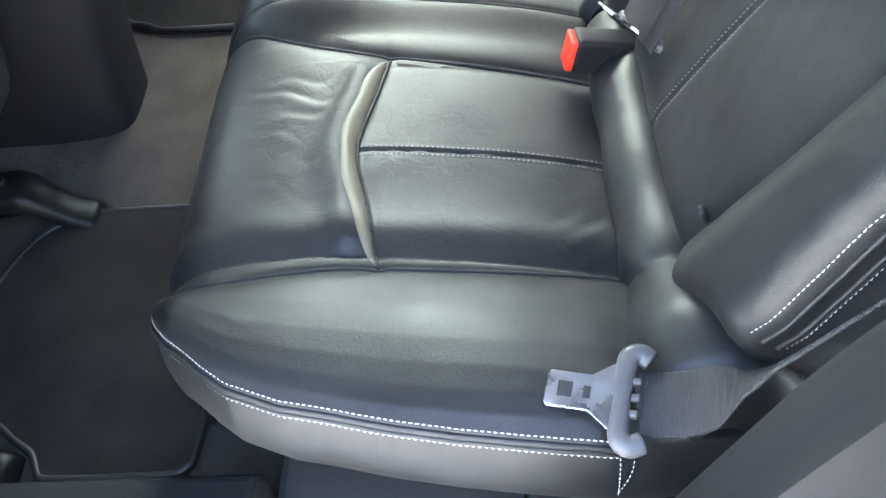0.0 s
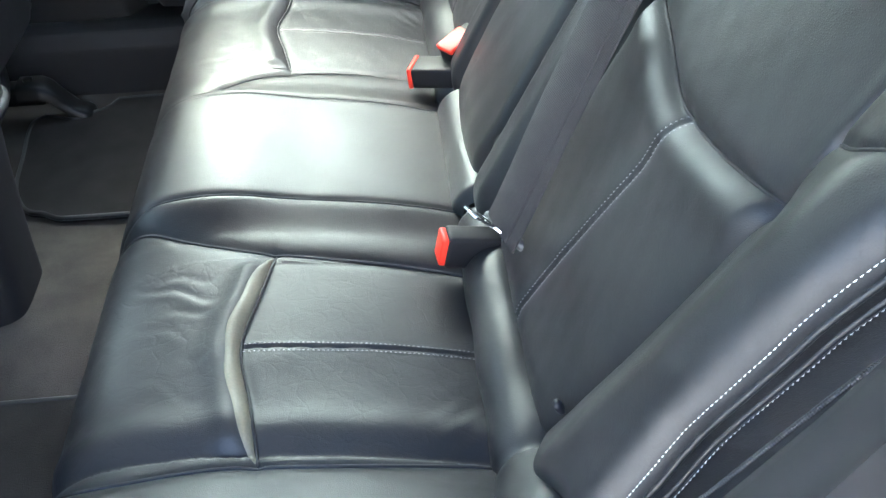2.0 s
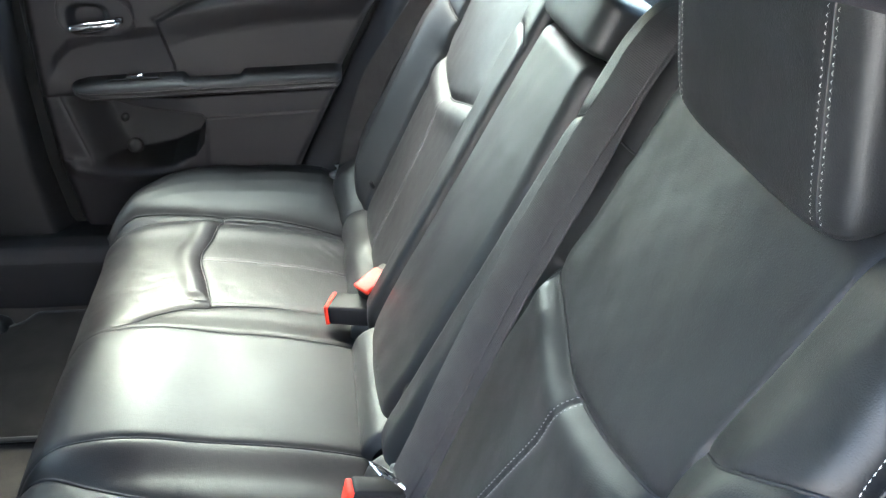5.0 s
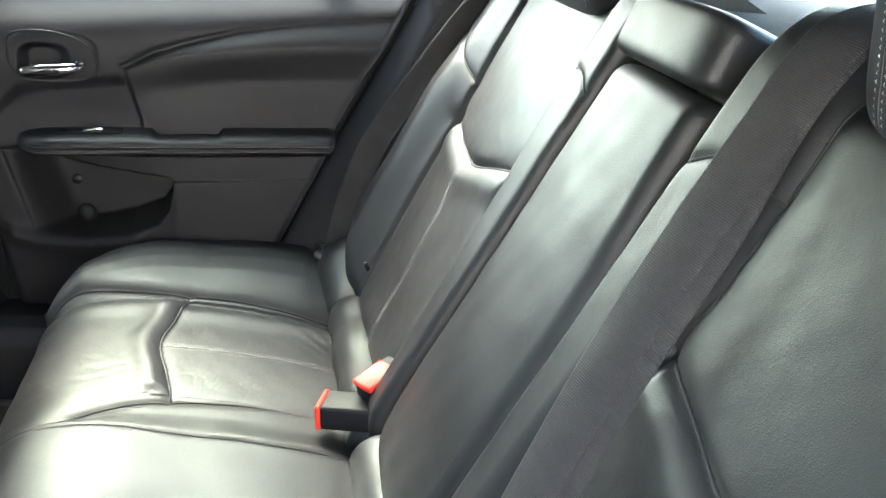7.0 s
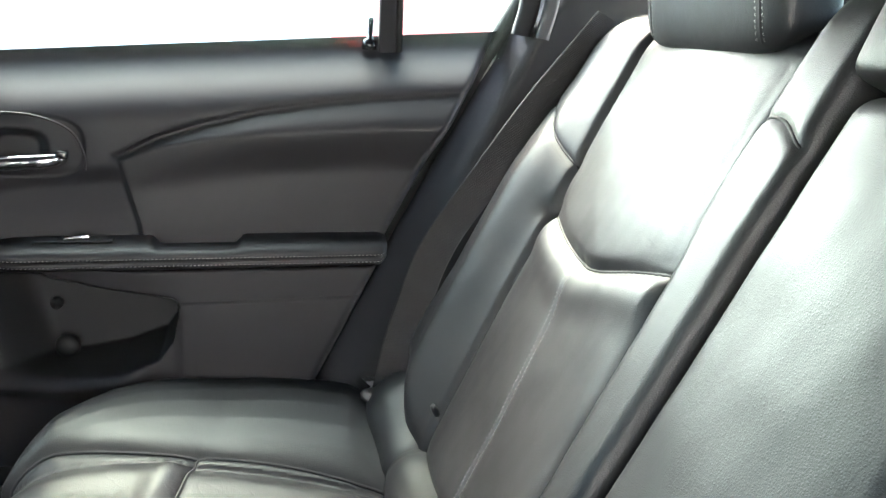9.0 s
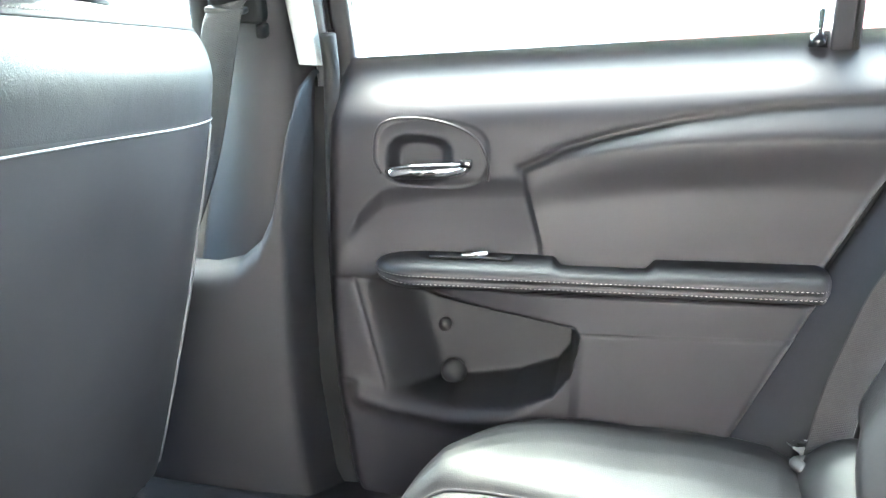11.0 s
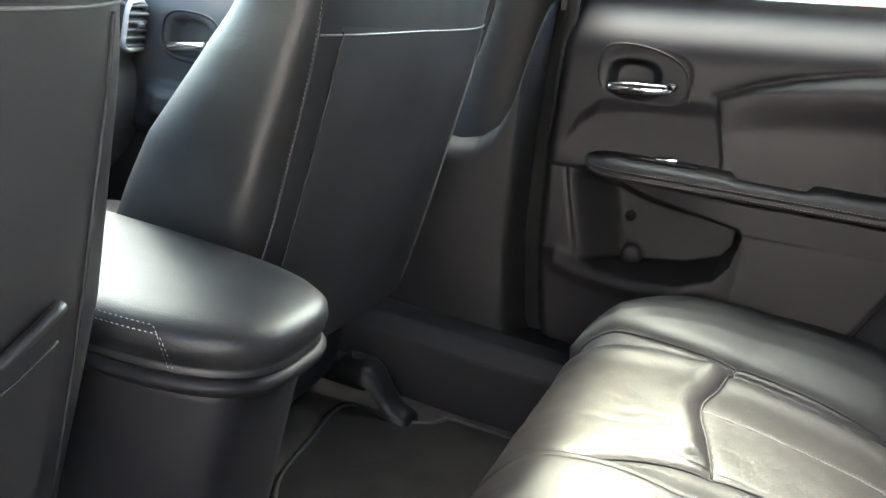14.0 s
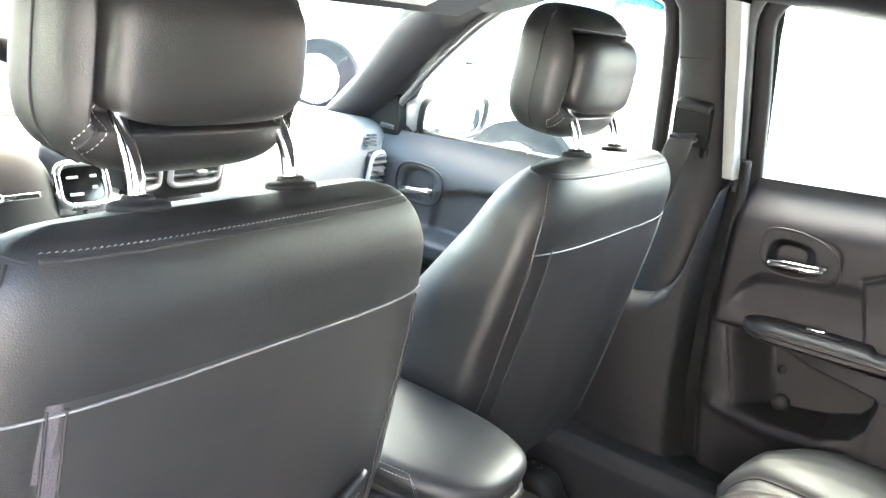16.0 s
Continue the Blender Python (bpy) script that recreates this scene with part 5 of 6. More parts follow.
def front_door(side, label):
    root = thing("door_front", (-0.8, side * 0.72, 0.18), label, "car door", kind="structure")
    xs, zs = np.linspace(-1.16, -0.50, 120), np.linspace(0.15, 0.775, 110)
    X, Z = np.meshgrid(xs, zs, indexing="ij")
    Z = 0.15 + (Z - 0.15) * (0.55 + 0.08 * (X + 0.8)) / 0.625
    d = -0.05 * soft(Z, 0.60, 0.70) ** 1.6
    r = (np.abs((X + 0.962) / 0.044) ** 3 + np.abs((Z - 0.592) / 0.034) ** 3) ** (1 / 3)
    d -= 0.022 * (1 - soft(r, 0.75, 0.95))
    az = np.interp(X, [-0.92, -0.85, -0.7, -0.5], [0.585, 0.61, 0.635, 0.65])
    ins = soft(X, -0.92, -0.905) * soft(-Z, -az, -az + 0.012) * soft(Z, 0.49, 0.51)
    d -= 0.014 * ins
    d += 0.05 * soft(-Z, -0.515, -0.495) * soft(Z, 0.43, 0.47) * soft(X, -1.05, -0.98)
    d -= 0.02 * soft(-Z, -0.43, -0.41)
    P = np.stack([X, side * (0.706 - d), Z], -1)
    panels(P, np.ones(X.shape, int), {1: "trim_panel"}, FRONT_TRIM_LIT, root, flip=side > 0)
    hp = catmull([(-0.996, side * 0.712, 0.573), (-0.992, side * 0.704, 0.573), (-0.962, side * 0.701, 0.578), (-0.932, side * 0.703, 0.583), (-0.926, side * 0.712, 0.584)], 24)
    part("handle", Geo().add(*tube(hp, 0.009, 12)), CHROME, root, "polished chrome pull handle")
    part("handle_bezel", Geo().add(*tube([(-0.956 + 0.056 * math.copysign(abs(math.cos(a)) ** 0.7, math.cos(a)), side * 0.704, 0.594 + 0.040 * math.copysign(abs(math.sin(a)) ** 0.7, math.sin(a))) for a in np.linspace(0, 2 * math.pi, 50, endpoint=False)], 0.0022, 8, closed=True)), PLASTIC_SOFT, root)
    def gy(z):
        return 0.775 - 0.30 * max(0.0, z - 0.76)
    # speaker sail in the front corner of the window
    sail = [(-1.16, 0.660), (-1.048, 0.668), (-1.048, 0.70), (-1.060, 0.750), (-1.07, 0.756), (-1.13, 0.725)]
    gs = Geo().add(*prism(sail, "y", min(side * 0.735, side * 0.775), max(side * 0.735, side * 0.775), 0.008))
    sl = part("speaker_sail", gs, TRIM, root, "black triangular speaker cover", smooth=False)
    part("speaker_badge", Geo().add(*rbox((-1.074, side * 0.732, 0.684), (0.034, 0.004, 0.010), 0.003)), GREY_PLASTIC, sl, "pale badge plate")
    part("badge_bar", Geo().add(*rbox((-1.074, side * 0.7292, 0.684), (0.024, 0.002, 0.003), 0.0008)), PLASTIC_SOFT, sl)
    fr = catmull([(-1.05, 0.67), (-1.058, 0.75), (-0.985, 0.85), (-0.895, 0.937), (-0.78, 1.0), (-0.64, 1.038), (-0.555, 1.042), (-0.522, 1.02), (-0.512, 0.9), (-0.51, 0.70)], 80)
    part("window_frame", Geo().add(*tube([(a, side * gy(b), b) for a, b in fr], 0.014, 10)), PLASTIC_SOFT, root, "black window frame")
    part("window_seal", Geo().add(*tube([(a, side * 0.785, 0.694 + 0.08 * (a + 0.8)) for a in np.linspace(-1.05, -0.5, 10)], 0.008, 8)), RUBBER, root)
    o = [(-1.05, 0.665), (-1.05, 0.76), (-0.89, 0.938), (-0.78, 1.0), (-0.64, 1.038), (-0.52, 1.02), (-0.51, 0.70)]
    gp = Geo()
    n = len(o)
    gp.v = [(a, side * (gy(b) + h), b) for h in (0.0, 0.004) for a, b in o]
    gp.f = [tuple(range(n)), tuple(range(n, 2 * n))[::-1]] + [(i, (i + 1) % n, n + (i + 1) % n, n + i) for i in range(n)]
    pane = part("pane", gp, GLASS, root, "clear side window glass", smooth=False)
    pane.visible_shadow = False
    sk = np.array([[(xx, side * (0.87 - 0.05 * abs(k - 0.5) ** 2 - 0.07 * k), 0.10 + 0.59 * k) for k in np.linspace(0, 1, 12)] for xx in np.linspace(-1.25, -0.50, 12)])
    panels(sk, np.ones(sk.shape[:2], int), {1: "outer_skin"}, PAINT, root, flip=side > 0)
    # door mirror
    mr = part("mirror_housing", Geo().add(*ellipsoid((-1.065, side * 0.905, 0.712), (0.050, 0.146, 0.062), 3.4, 3.0, nu=24, nv=40)), PAINT, root, "silver door mirror housing")
    part("mirror_rim", Geo().add(*tube([(-1.020, side * 0.905 + 0.134 * math.copysign(abs(math.cos(a)) ** 0.6, math.cos(a)), 0.712 + 0.051 * math.copysign(abs(math.sin(a)) ** 0.6, math.sin(a))) for a in np.linspace(0, 2 * math.pi, 60, endpoint=False)], 0.0075, 8, closed=True)), BUCKLE, mr)
    part("mirror_glass", Geo().add(*ellipsoid((-1.021, side * 0.905, 0.712), (0.004, 0.129, 0.046), 3.6, 3.6, nu=20, nv=48)), MIRROR, mr)
    part("mirror_arm", Geo().add(*rbox((-1.065, side * 0.81, 0.672), (0.05, 0.10, 0.03), 0.01)), PLASTIC, root)
    return root


front_door(1, "closed front passenger door with dark trim and chrome handle")
front_door(-1, "closed driver door with dark trim and chrome handle")


def roof():
    xs, ys = np.linspace(-0.85, 0.72, 50), np.linspace(-0.66, 0.66, 50)
    X, Y = np.meshgrid(xs, ys, indexing="ij")
    top = 1.15 - 0.08 * soft(np.abs(Y), 0.35, 0.68) ** 1.5 - 0.05 * np.abs((X + 0.1) / 0.8) ** 3 - 0.08 * soft(-X, 0.55, 0.85)
    P = np.stack([X, Y, top], -1)
    Q = P + np.array([0, 0, 0.045])
    g = Geo()
    g.v = [tuple(p) for p in P.reshape(-1, 3)] + [tuple(p) for p in Q.reshape(-1, 3)]
    f = grid_faces(50, 50)
    g.f = [t[::-1] for t in f] + [tuple(i + 2500 for i in t) for t in f]
    tagged(part("ceiling", g, HEADLINER), "charcoal fabric headliner", "headliner", kind="structure")
    for side in (-1, 1):
        # cant rail over the doors and the screen pillar
        p = catmull([(-1.28, side * 0.76, 0.60), (-1.16, side * 0.755, 0.74), (-1.06, side * 0.735, 0.845), (-0.95, side * 0.71, 0.945), (-0.80, side * 0.675, 1.04), (-0.62, side * 0.65, 1.085), (-0.2, side * 0.648, 1.10), (0.2, side * 0.645, 1.09), (0.5, side * 0.63, 1.03), (0.75, side * 0.60, 0.93), (0.95, side * 0.58, 0.85)], 70)
        tagged(part("trim_roof_rail", Geo().add(*tube(p, [0.034 + 0.012 * math.sin(math.pi * k / 69) for k in range(70)], 14)), PLASTIC), "dark grey screen pillar and roof rail trim", "pillar", kind="structure")
        inner = catmull([(-1.26, 0.700, 0.645), (-1.165, 0.700, 0.742), (-1.10, 0.692, 0.845), (-1.037, 0.680, 0.945), (-0.97, 0.655, 1.01), (-0.88, 0.62, 1.055)], 40)
        outer = catmull([(-1.13, 0.765, 0.665), (-1.05, 0.745, 0.762), (-0.98, 0.730, 0.845), (-0.895, 0.712, 0.930), (-0.80, 0.690, 0.998), (-0.70, 0.668, 1.045)], 40)
        rows = []
        for q, r in zip(inner, outer):
            rows.append([q + (r - q) * t + np.array([-0.004, -0.030, -0.004]) * math.sin(math.pi * t) ** 0.6 + np.array([0, 0.03, 0]) * max(0.0, abs(t - 0.5) - 0.45) / 0.05 for t in np.linspace(0, 1, 16)])
        R = np.array(rows)
        g = Geo()
        g.v = [(q[0], side * q[1], q[2]) for q in R.reshape(-1, 3)]
        g.f = grid_faces(40, 16)
        tagged(part("trim_a_pillar", g, PLASTIC), "dark grey moulded screen pillar cover", "pillar", kind="structure")
        edge = outer + np.array([0.010, -0.004, -0.004])
        tagged(part("trim_front_seal", Geo().add(*tube([(q[0], side * q[1], q[2]) for q in edge], 0.008, 10)), SEAL_GREY), "grey rubber front door seal", "seal", kind="structure")
        body = p + np.array([0, side * 0.05, 0.02])
        tagged(part("trim_roof_skin", Geo().add(*tube(body, 0.035, 12)), PAINT), "silver painted roof rail", "car body", kind="structure")
    for side in (-1, 1):
        sk = np.array([[(xx, side * (0.87 - 0.02 * k - 0.05 * abs(k - 0.5)), -0.05 + 0.90 * k) for k in np.linspace(0, 1, 10)] for xx in np.linspace(0.36, 1.6, 14)])
        g = Geo()
        g.v = [tuple(p) for p in sk.reshape(-1, 3)]
        g.f = grid_faces(14, 10)
        tagged(part("trim_rear_wing", g, PAINT), "silver painted rear wing", "car body", kind="structure")
    g = Geo().add(*rbox((0.78, 0, 0.862), (0.55, 1.16, 0.03), 0.012))
    tagged(part("trim_parcel_shelf", g, HEADLINER), "dark fabric parcel shelf behind the seat", "shelf", kind="structure")
    g = Geo().add(*rbox((1.33, 0, 0.83), (0.55, 1.60, 0.05), 0.02)).add(*rbox((0.56, 0, 0.42), (0.03, 1.3, 0.84), 0.004)).add(*rbox((-1.86, 0, 0.52), (0.95, 1.6, 0.06), 0.03, (0, -5, 0)))
    tagged(part("trim_body", g, PAINT), "silver painted bonnet and boot lid", "car body", kind="structure")
    def screen(pts, name, label):
        q = [Vector(p) for p in pts]
        n = (q[1] - q[0]).cross(q[3] - q[0]).normalized() * 0.004
        g = Geo()
        g.v = [tuple(p) for p in q] + [tuple(p + n) for p in q]
        g.f = [(0, 1, 2, 3), (7, 6, 5, 4), (0, 4, 5, 1), (1, 5, 6, 2), (2, 6, 7, 3), (3, 7, 4, 0)]
        ob = tagged(part(name, g, GLASS, smooth=False), label, "window", kind="structure")
        ob.visible_shadow = False
    screen([(-1.42, -0.72, 0.62), (-1.42, 0.72, 0.62), (-0.82, 0.62, 1.06), (-0.82, -0.62, 1.06)], "window_1", "clear front windscreen")
    screen([(0.72, -0.58, 1.12), (0.72, 0.58, 1.12), (1.12, 0.62, 0.87), (1.12, -0.62, 0.87)], "window_2", "clear rear window")


roof()


def footwell():
    for side in (-1, 1):
        g = Geo().add(*rbox((-1.32, side * 0.755, 0.32), (0.42, 0.06, 0.70), 0.01))
        tagged(part("trim_kick_panel", g, TRIM), "dark plastic footwell side trim", "trim", kind="structure")
    g = Geo().add(*rbox((-1.40, 0, 0.36), (0.05, 1.46, 0.60), 0.01))
    tagged(part("wall_bulkhead", g, CARPET), "dark carpeted bulkhead under the dashboard", "bulkhead", kind="structure")


footwell()


# ---------------------------------------------------------------- console and dashboard
def console():
    root = thing("centre_console", (-0.55, 0.015, 0.06), "black plastic centre console with padded leather armrest lid", "console")
    cy = 0.012
    # box
    rows = []
    for z, k in zip(np.linspace(0.06, 0.442, 30), np.linspace(0, 1, 30)):
        rear = -0.395 + 0.025 * k ** 2
        hw = 0.078 + 0.006 * k
        ring = []
        for a in np.linspace(0, 2 * math.pi, 60, endpoint=False):
            c, s = math.cos(a), math.sin(a)
            n = 5.0
            ring.append(((rear - 0.205) + 0.22 * math.copysign(abs(c) ** (2 / n), c), cy + hw * math.copysign(abs(s) ** (2 / n), s), z))
        rows.append(ring)
    R = np.array(rows)
    g = Geo()
    g.v = [tuple(p) for p in R.reshape(-1, 3)]
    g.f = grid_faces(30, 60, True) + [tuple(29 * 60 + k for k in range(60))]
    part("box", g, PLASTIC_SOFT, root)

    def lid_ring(z, grow):
        ring = []
        for a in np.linspace(0, 2 * math.pi, 72, endpoint=False):
            c, s = math.cos(a), math.sin(a)
            n = 3.2
            x = -0.555 + (0.215 + grow) * math.copysign(abs(c) ** (2 / n), c)
            wd = 0.098 + grow
            ring.append((x, cy + wd * math.copysign(abs(s) ** (2 / n), s), z + 0.016 * (-0.36 - x) * 0.6))
        return ring
    prof = [(0.428, -0.008), (0.431, 0.0), (0.436, 0.003), (0.440, 0.0), (0.446, 0.001), (0.452, 0.004), (0.468, 0.006), (0.480, 0.004), (0.488, -0.002), (0.4935, -0.012), (0.497, -0.030), (0.4995, -0.055), (0.5005, -0.088)]
    prof = [(0.452 + (z - 0.428) * 0.67, gr) for z, gr in prof]
    R = np.array([lid_ring(z, gr) for z, gr in prof])
    g = Geo()
    g.v = [tuple(p) for p in R.reshape(-1, 3)]
    g.f = grid_faces(len(prof), 72, True) + [tuple((len(prof) - 1) * 72 + k for k in range(72))]
    lid = part("armrest_lid", g, LEATHER, root, "padded black leather lid")
    # double stitch along the upper edges, turning down at the rear corners
    for sg in (-1, 1):
        for off in (0.0, 0.009):
            pts = []
            for k in range(60):
                t = k / 59
                a = sg * (2.6 - 1.55 * min(1.0, t / 0.75))
                if t > 0.75:
                    a -= sg * 0.10 * (t - 0.75) / 0.25
                a -= sg * off * 3.0 * (1 if t > 0.75 else t / 0.75)
                h = 0.4905 - off * 0.5 - (0.034 - off * 0.5) * max(0.0, (t - 0.75) / 0.25) ** 1.2
                zz, gr = np.array([q[0] for q in prof][3:]), np.array([q[1] for q in prof][3:])
                grow = float(np.interp(h, zz, gr)) + 0.0006
                c, q = math.cos(a), math.sin(a)
                x = -0.555 + (0.215 + grow) * math.copysign(abs(c) ** (2 / 3.2), c)
                pts.append((x, cy + (0.098 + grow) * math.copysign(abs(q) ** (2 / 3.2), q), h + 0.016 * (-0.36 - x) * 0.6))
            part("stitching", stitches(pts, (0.3, sg * 0.6, 0.7), 0.0034, 0.0012, 0.0009, 0.0006), THREAD_GREY, lid, "grey thread stitching", kind="stuff")
    rim = np.array([np.array(lid_ring(z, gr)) for z, gr in ((0.440, -0.004), (0.441, 0.004), (0.446, 0.0075), (0.451, 0.0075), (0.455, 0.003), (0.455, -0.006))])
    g = Geo()
    g.v = [tuple(p) for p in rim.reshape(-1, 3)]
    g.f = grid_faces(6, 72, True)
    part("lid_rim", g, BUCKLE, root, "black plastic rim under the lid")
    # tunnel part with gear lever further forward
    part("tunnel_cover", Geo().add(*rbox((-0.98, cy, 0.24), (0.46, 0.18, 0.34), 0.03, (0, 6, 0))), PLASTIC_SOFT, root)
    g = Geo().add(*tube([(-0.92, cy, 0.40), (-0.93, cy, 0.49)], 0.010, 12)).add(*ellipsoid((-0.932, cy, 0.51), (0.026, 0.022, 0.032), nu=16, nv=24))
    part("gear_lever", g, LEATHER, root)
    return root


console()


def dashboard():
    root = thing("dashboard", (-1.2, 0, 0.3), "grey soft-touch dashboard with silver-rimmed air vents", "dashboard")
    prof = catmull([(-1.42, 0.62), (-1.28, 0.675), (-1.14, 0.695), (-1.065, 0.690), (-1.035, 0.665), (-1.018, 0.60), (-1.015, 0.545), (-1.035, 0.518), (-1.022, 0.495), (-1.020, 0.43), (-1.045, 0.35), (-1.14, 0.26), (-1.3, 0.24)], 70)
    ys = np.linspace(-0.735, 0.735, 90)
    rows = []
    for y in ys:
        k = abs(y) / 0.72
        row = [(x - 0.028 * k ** 3 - 0.012 * k, y, z + (0.022 * k ** 2 if z < 0.56 else -0.006 * k ** 2)) for x, z in prof]
        rows.append(row)
    R = np.array(rows)
    ids = np.ones(R.shape[:2], int)
    ids[:, int(np.argmax((np.array(prof)[:, 1] < 0.492) & (np.arange(len(prof)) > 20))):] = 2
    panels(R, ids, {1: "upper_pad", 2: "lower_panel"}, {1: DASH, 2: DASH}, root, flip=True)

    def vent(corners, x, slats):
        """Slatted outlet in a rounded four-cornered frame; corners as (y, z), round from the top left."""
        ring = []
        for k in range(4):
            (py, pz), (qy, qz), (ry, rz) = corners[k - 1], corners[k], corners[(k + 1) % 4]
            a = (qy + (py - qy) * 0.28, qz + (pz - qz) * 0.28)
            b = (qy + (ry - qy) * 0.28, qz + (rz - qz) * 0.28)
            for t in np.linspace(0, 1, 10):
                ring.append((x, (1 - t) ** 2 * a[0] + 2 * t * (1 - t) * qy + t * t * b[0], (1 - t) ** 2 * a[1] + 2 * t * (1 - t) * qz + t * t * b[1]))
        ring = [(p[0] - 0.19 * max(0.0, abs(p[1]) - 0.638), p[1], p[2]) for p in ring]
        v = part("air_vent", Geo().add(*tube(ring, 0.0046, 10, closed=True)), SATIN, root, "silver-rimmed air vent")
        g = Geo()
        n = len(ring)
        g.v = [(p[0] - 0.004, p[1], p[2]) for p in ring] + [(p[0] - 0.03, p[1], p[2]) for p in ring]
        g.f = [tuple(range(n, 2 * n))] + [(i, (i + 1) % n, n + (i + 1) % n, n + i) for i in range(n)]
        part("vent_backing", g, SEAM, v)
        (ly, lz), (ry, rz), (by, bz), (cy, cz) = corners
        for k in range(slats):
            t = (k + 0.5) / slats
            y0, y1, z = ly + (cy - ly) * t, ry + (by - ry) * t, (lz + rz) / 2 + ((bz + cz) / 2 - (lz + rz) / 2) * t
            part("slat", Geo().add(*rbox((x - 0.003 - 0.19 * max(0.0, abs(y0 + y1) / 2 - 0.638), (y0 + y1) / 2, z), (0.013, abs(y1 - y0) * 0.97, 0.0050), 0.0016, (0, 20, 0))), VENT, v)
        part("vent_tab", Geo().add(*rbox((x + 0.003 - 0.19 * max(0.0, abs(ly + by) / 2 - 0.638), (ly + ry + by + cy) / 4 + 0.006, (lz + rz + bz + cz) / 4), (0.012, 0.020, 0.010), 0.003)), VENT, v)
    for sg in (1, -1):
        vent([(sg * 0.650, 0.636), (sg * 0.700, 0.638), (sg * 0.744, 0.560), (sg * 0.638, 0.556)], -1.038, 6)
    # raised middle housing with two outlets
    part("centre_housing", Geo().add(*rbox((-0.995, 0.018, 0.672), (0.12, 0.235, 0.062), 0.014, (0, 4, 0))), PLASTIC_SOFT, root)
    vent([(-0.085, 0.692), (0.006, 0.690), (0.006, 0.660), (-0.080, 0.660)], -0.932, 3)
    vent([(0.026, 0.690), (0.118, 0.692), (0.114, 0.660), (0.026, 0.660)], -0.932, 3)
    g = Geo()
    for k in range(4):
        g.add(*rbox((-1.054 - 0.003 * k, 0.655 + 0.004 * k, 0.652 + 0.006 * k), (0.008, 0.034 - 0.003 * k, 0.0032), 0.001))
    part("demister_vent", g, SEAM, root)
    # clock stack with silver surround and screen
    part("centre_stack", Geo().add(*rbox((-0.985, 0.018, 0.545), (0.08, 0.235, 0.19), 0.02, (0, -14, 0))), PLASTIC_SOFT, root)
    part("screen", Geo().add(*rbox((-0.938, 0.018, 0.575), (0.008, 0.17, 0.09), 0.004, (0, -14, 0))), SCREEN, root)
    part("instrument_hood", Geo().add(*ellipsoid((-1.10, -0.345, 0.70), (0.13, 0.19, 0.075), 2.6, 2.4, nu=24, nv=40)), DASH, root)
    for off in (-0.075, 0.075):
        ring = [(-0.968, -0.345 + off + 0.060 * math.cos(a), 0.70 + 0.060 * math.sin(a)) for a in np.linspace(0, 2 * math.pi, 40, endpoint=False)]
        d = part("instrument_dial", Geo().add(*tube(ring, 0.004, 8, closed=True)), CHROME, root, "round chrome-rimmed dial")
        g = Geo()
        g.v = [(p[0] - 0.004, p[1], p[2]) for p in ring]
        g.f = [tuple(range(40))]
        part("dial_face", g, SCREEN, d)
    return root


VENT = mat("pale_grey_slats", (0.12, 0.12, 0.12), 0.5, vary=0.05, bump=0.0)
DASH = mat("grey_dash_pad", (0.125, 0.127, 0.122), 0.5, vary=0.12, scale=5, fine=600, bump=0.3, depth=0.0005, cell=700)
dashboard()


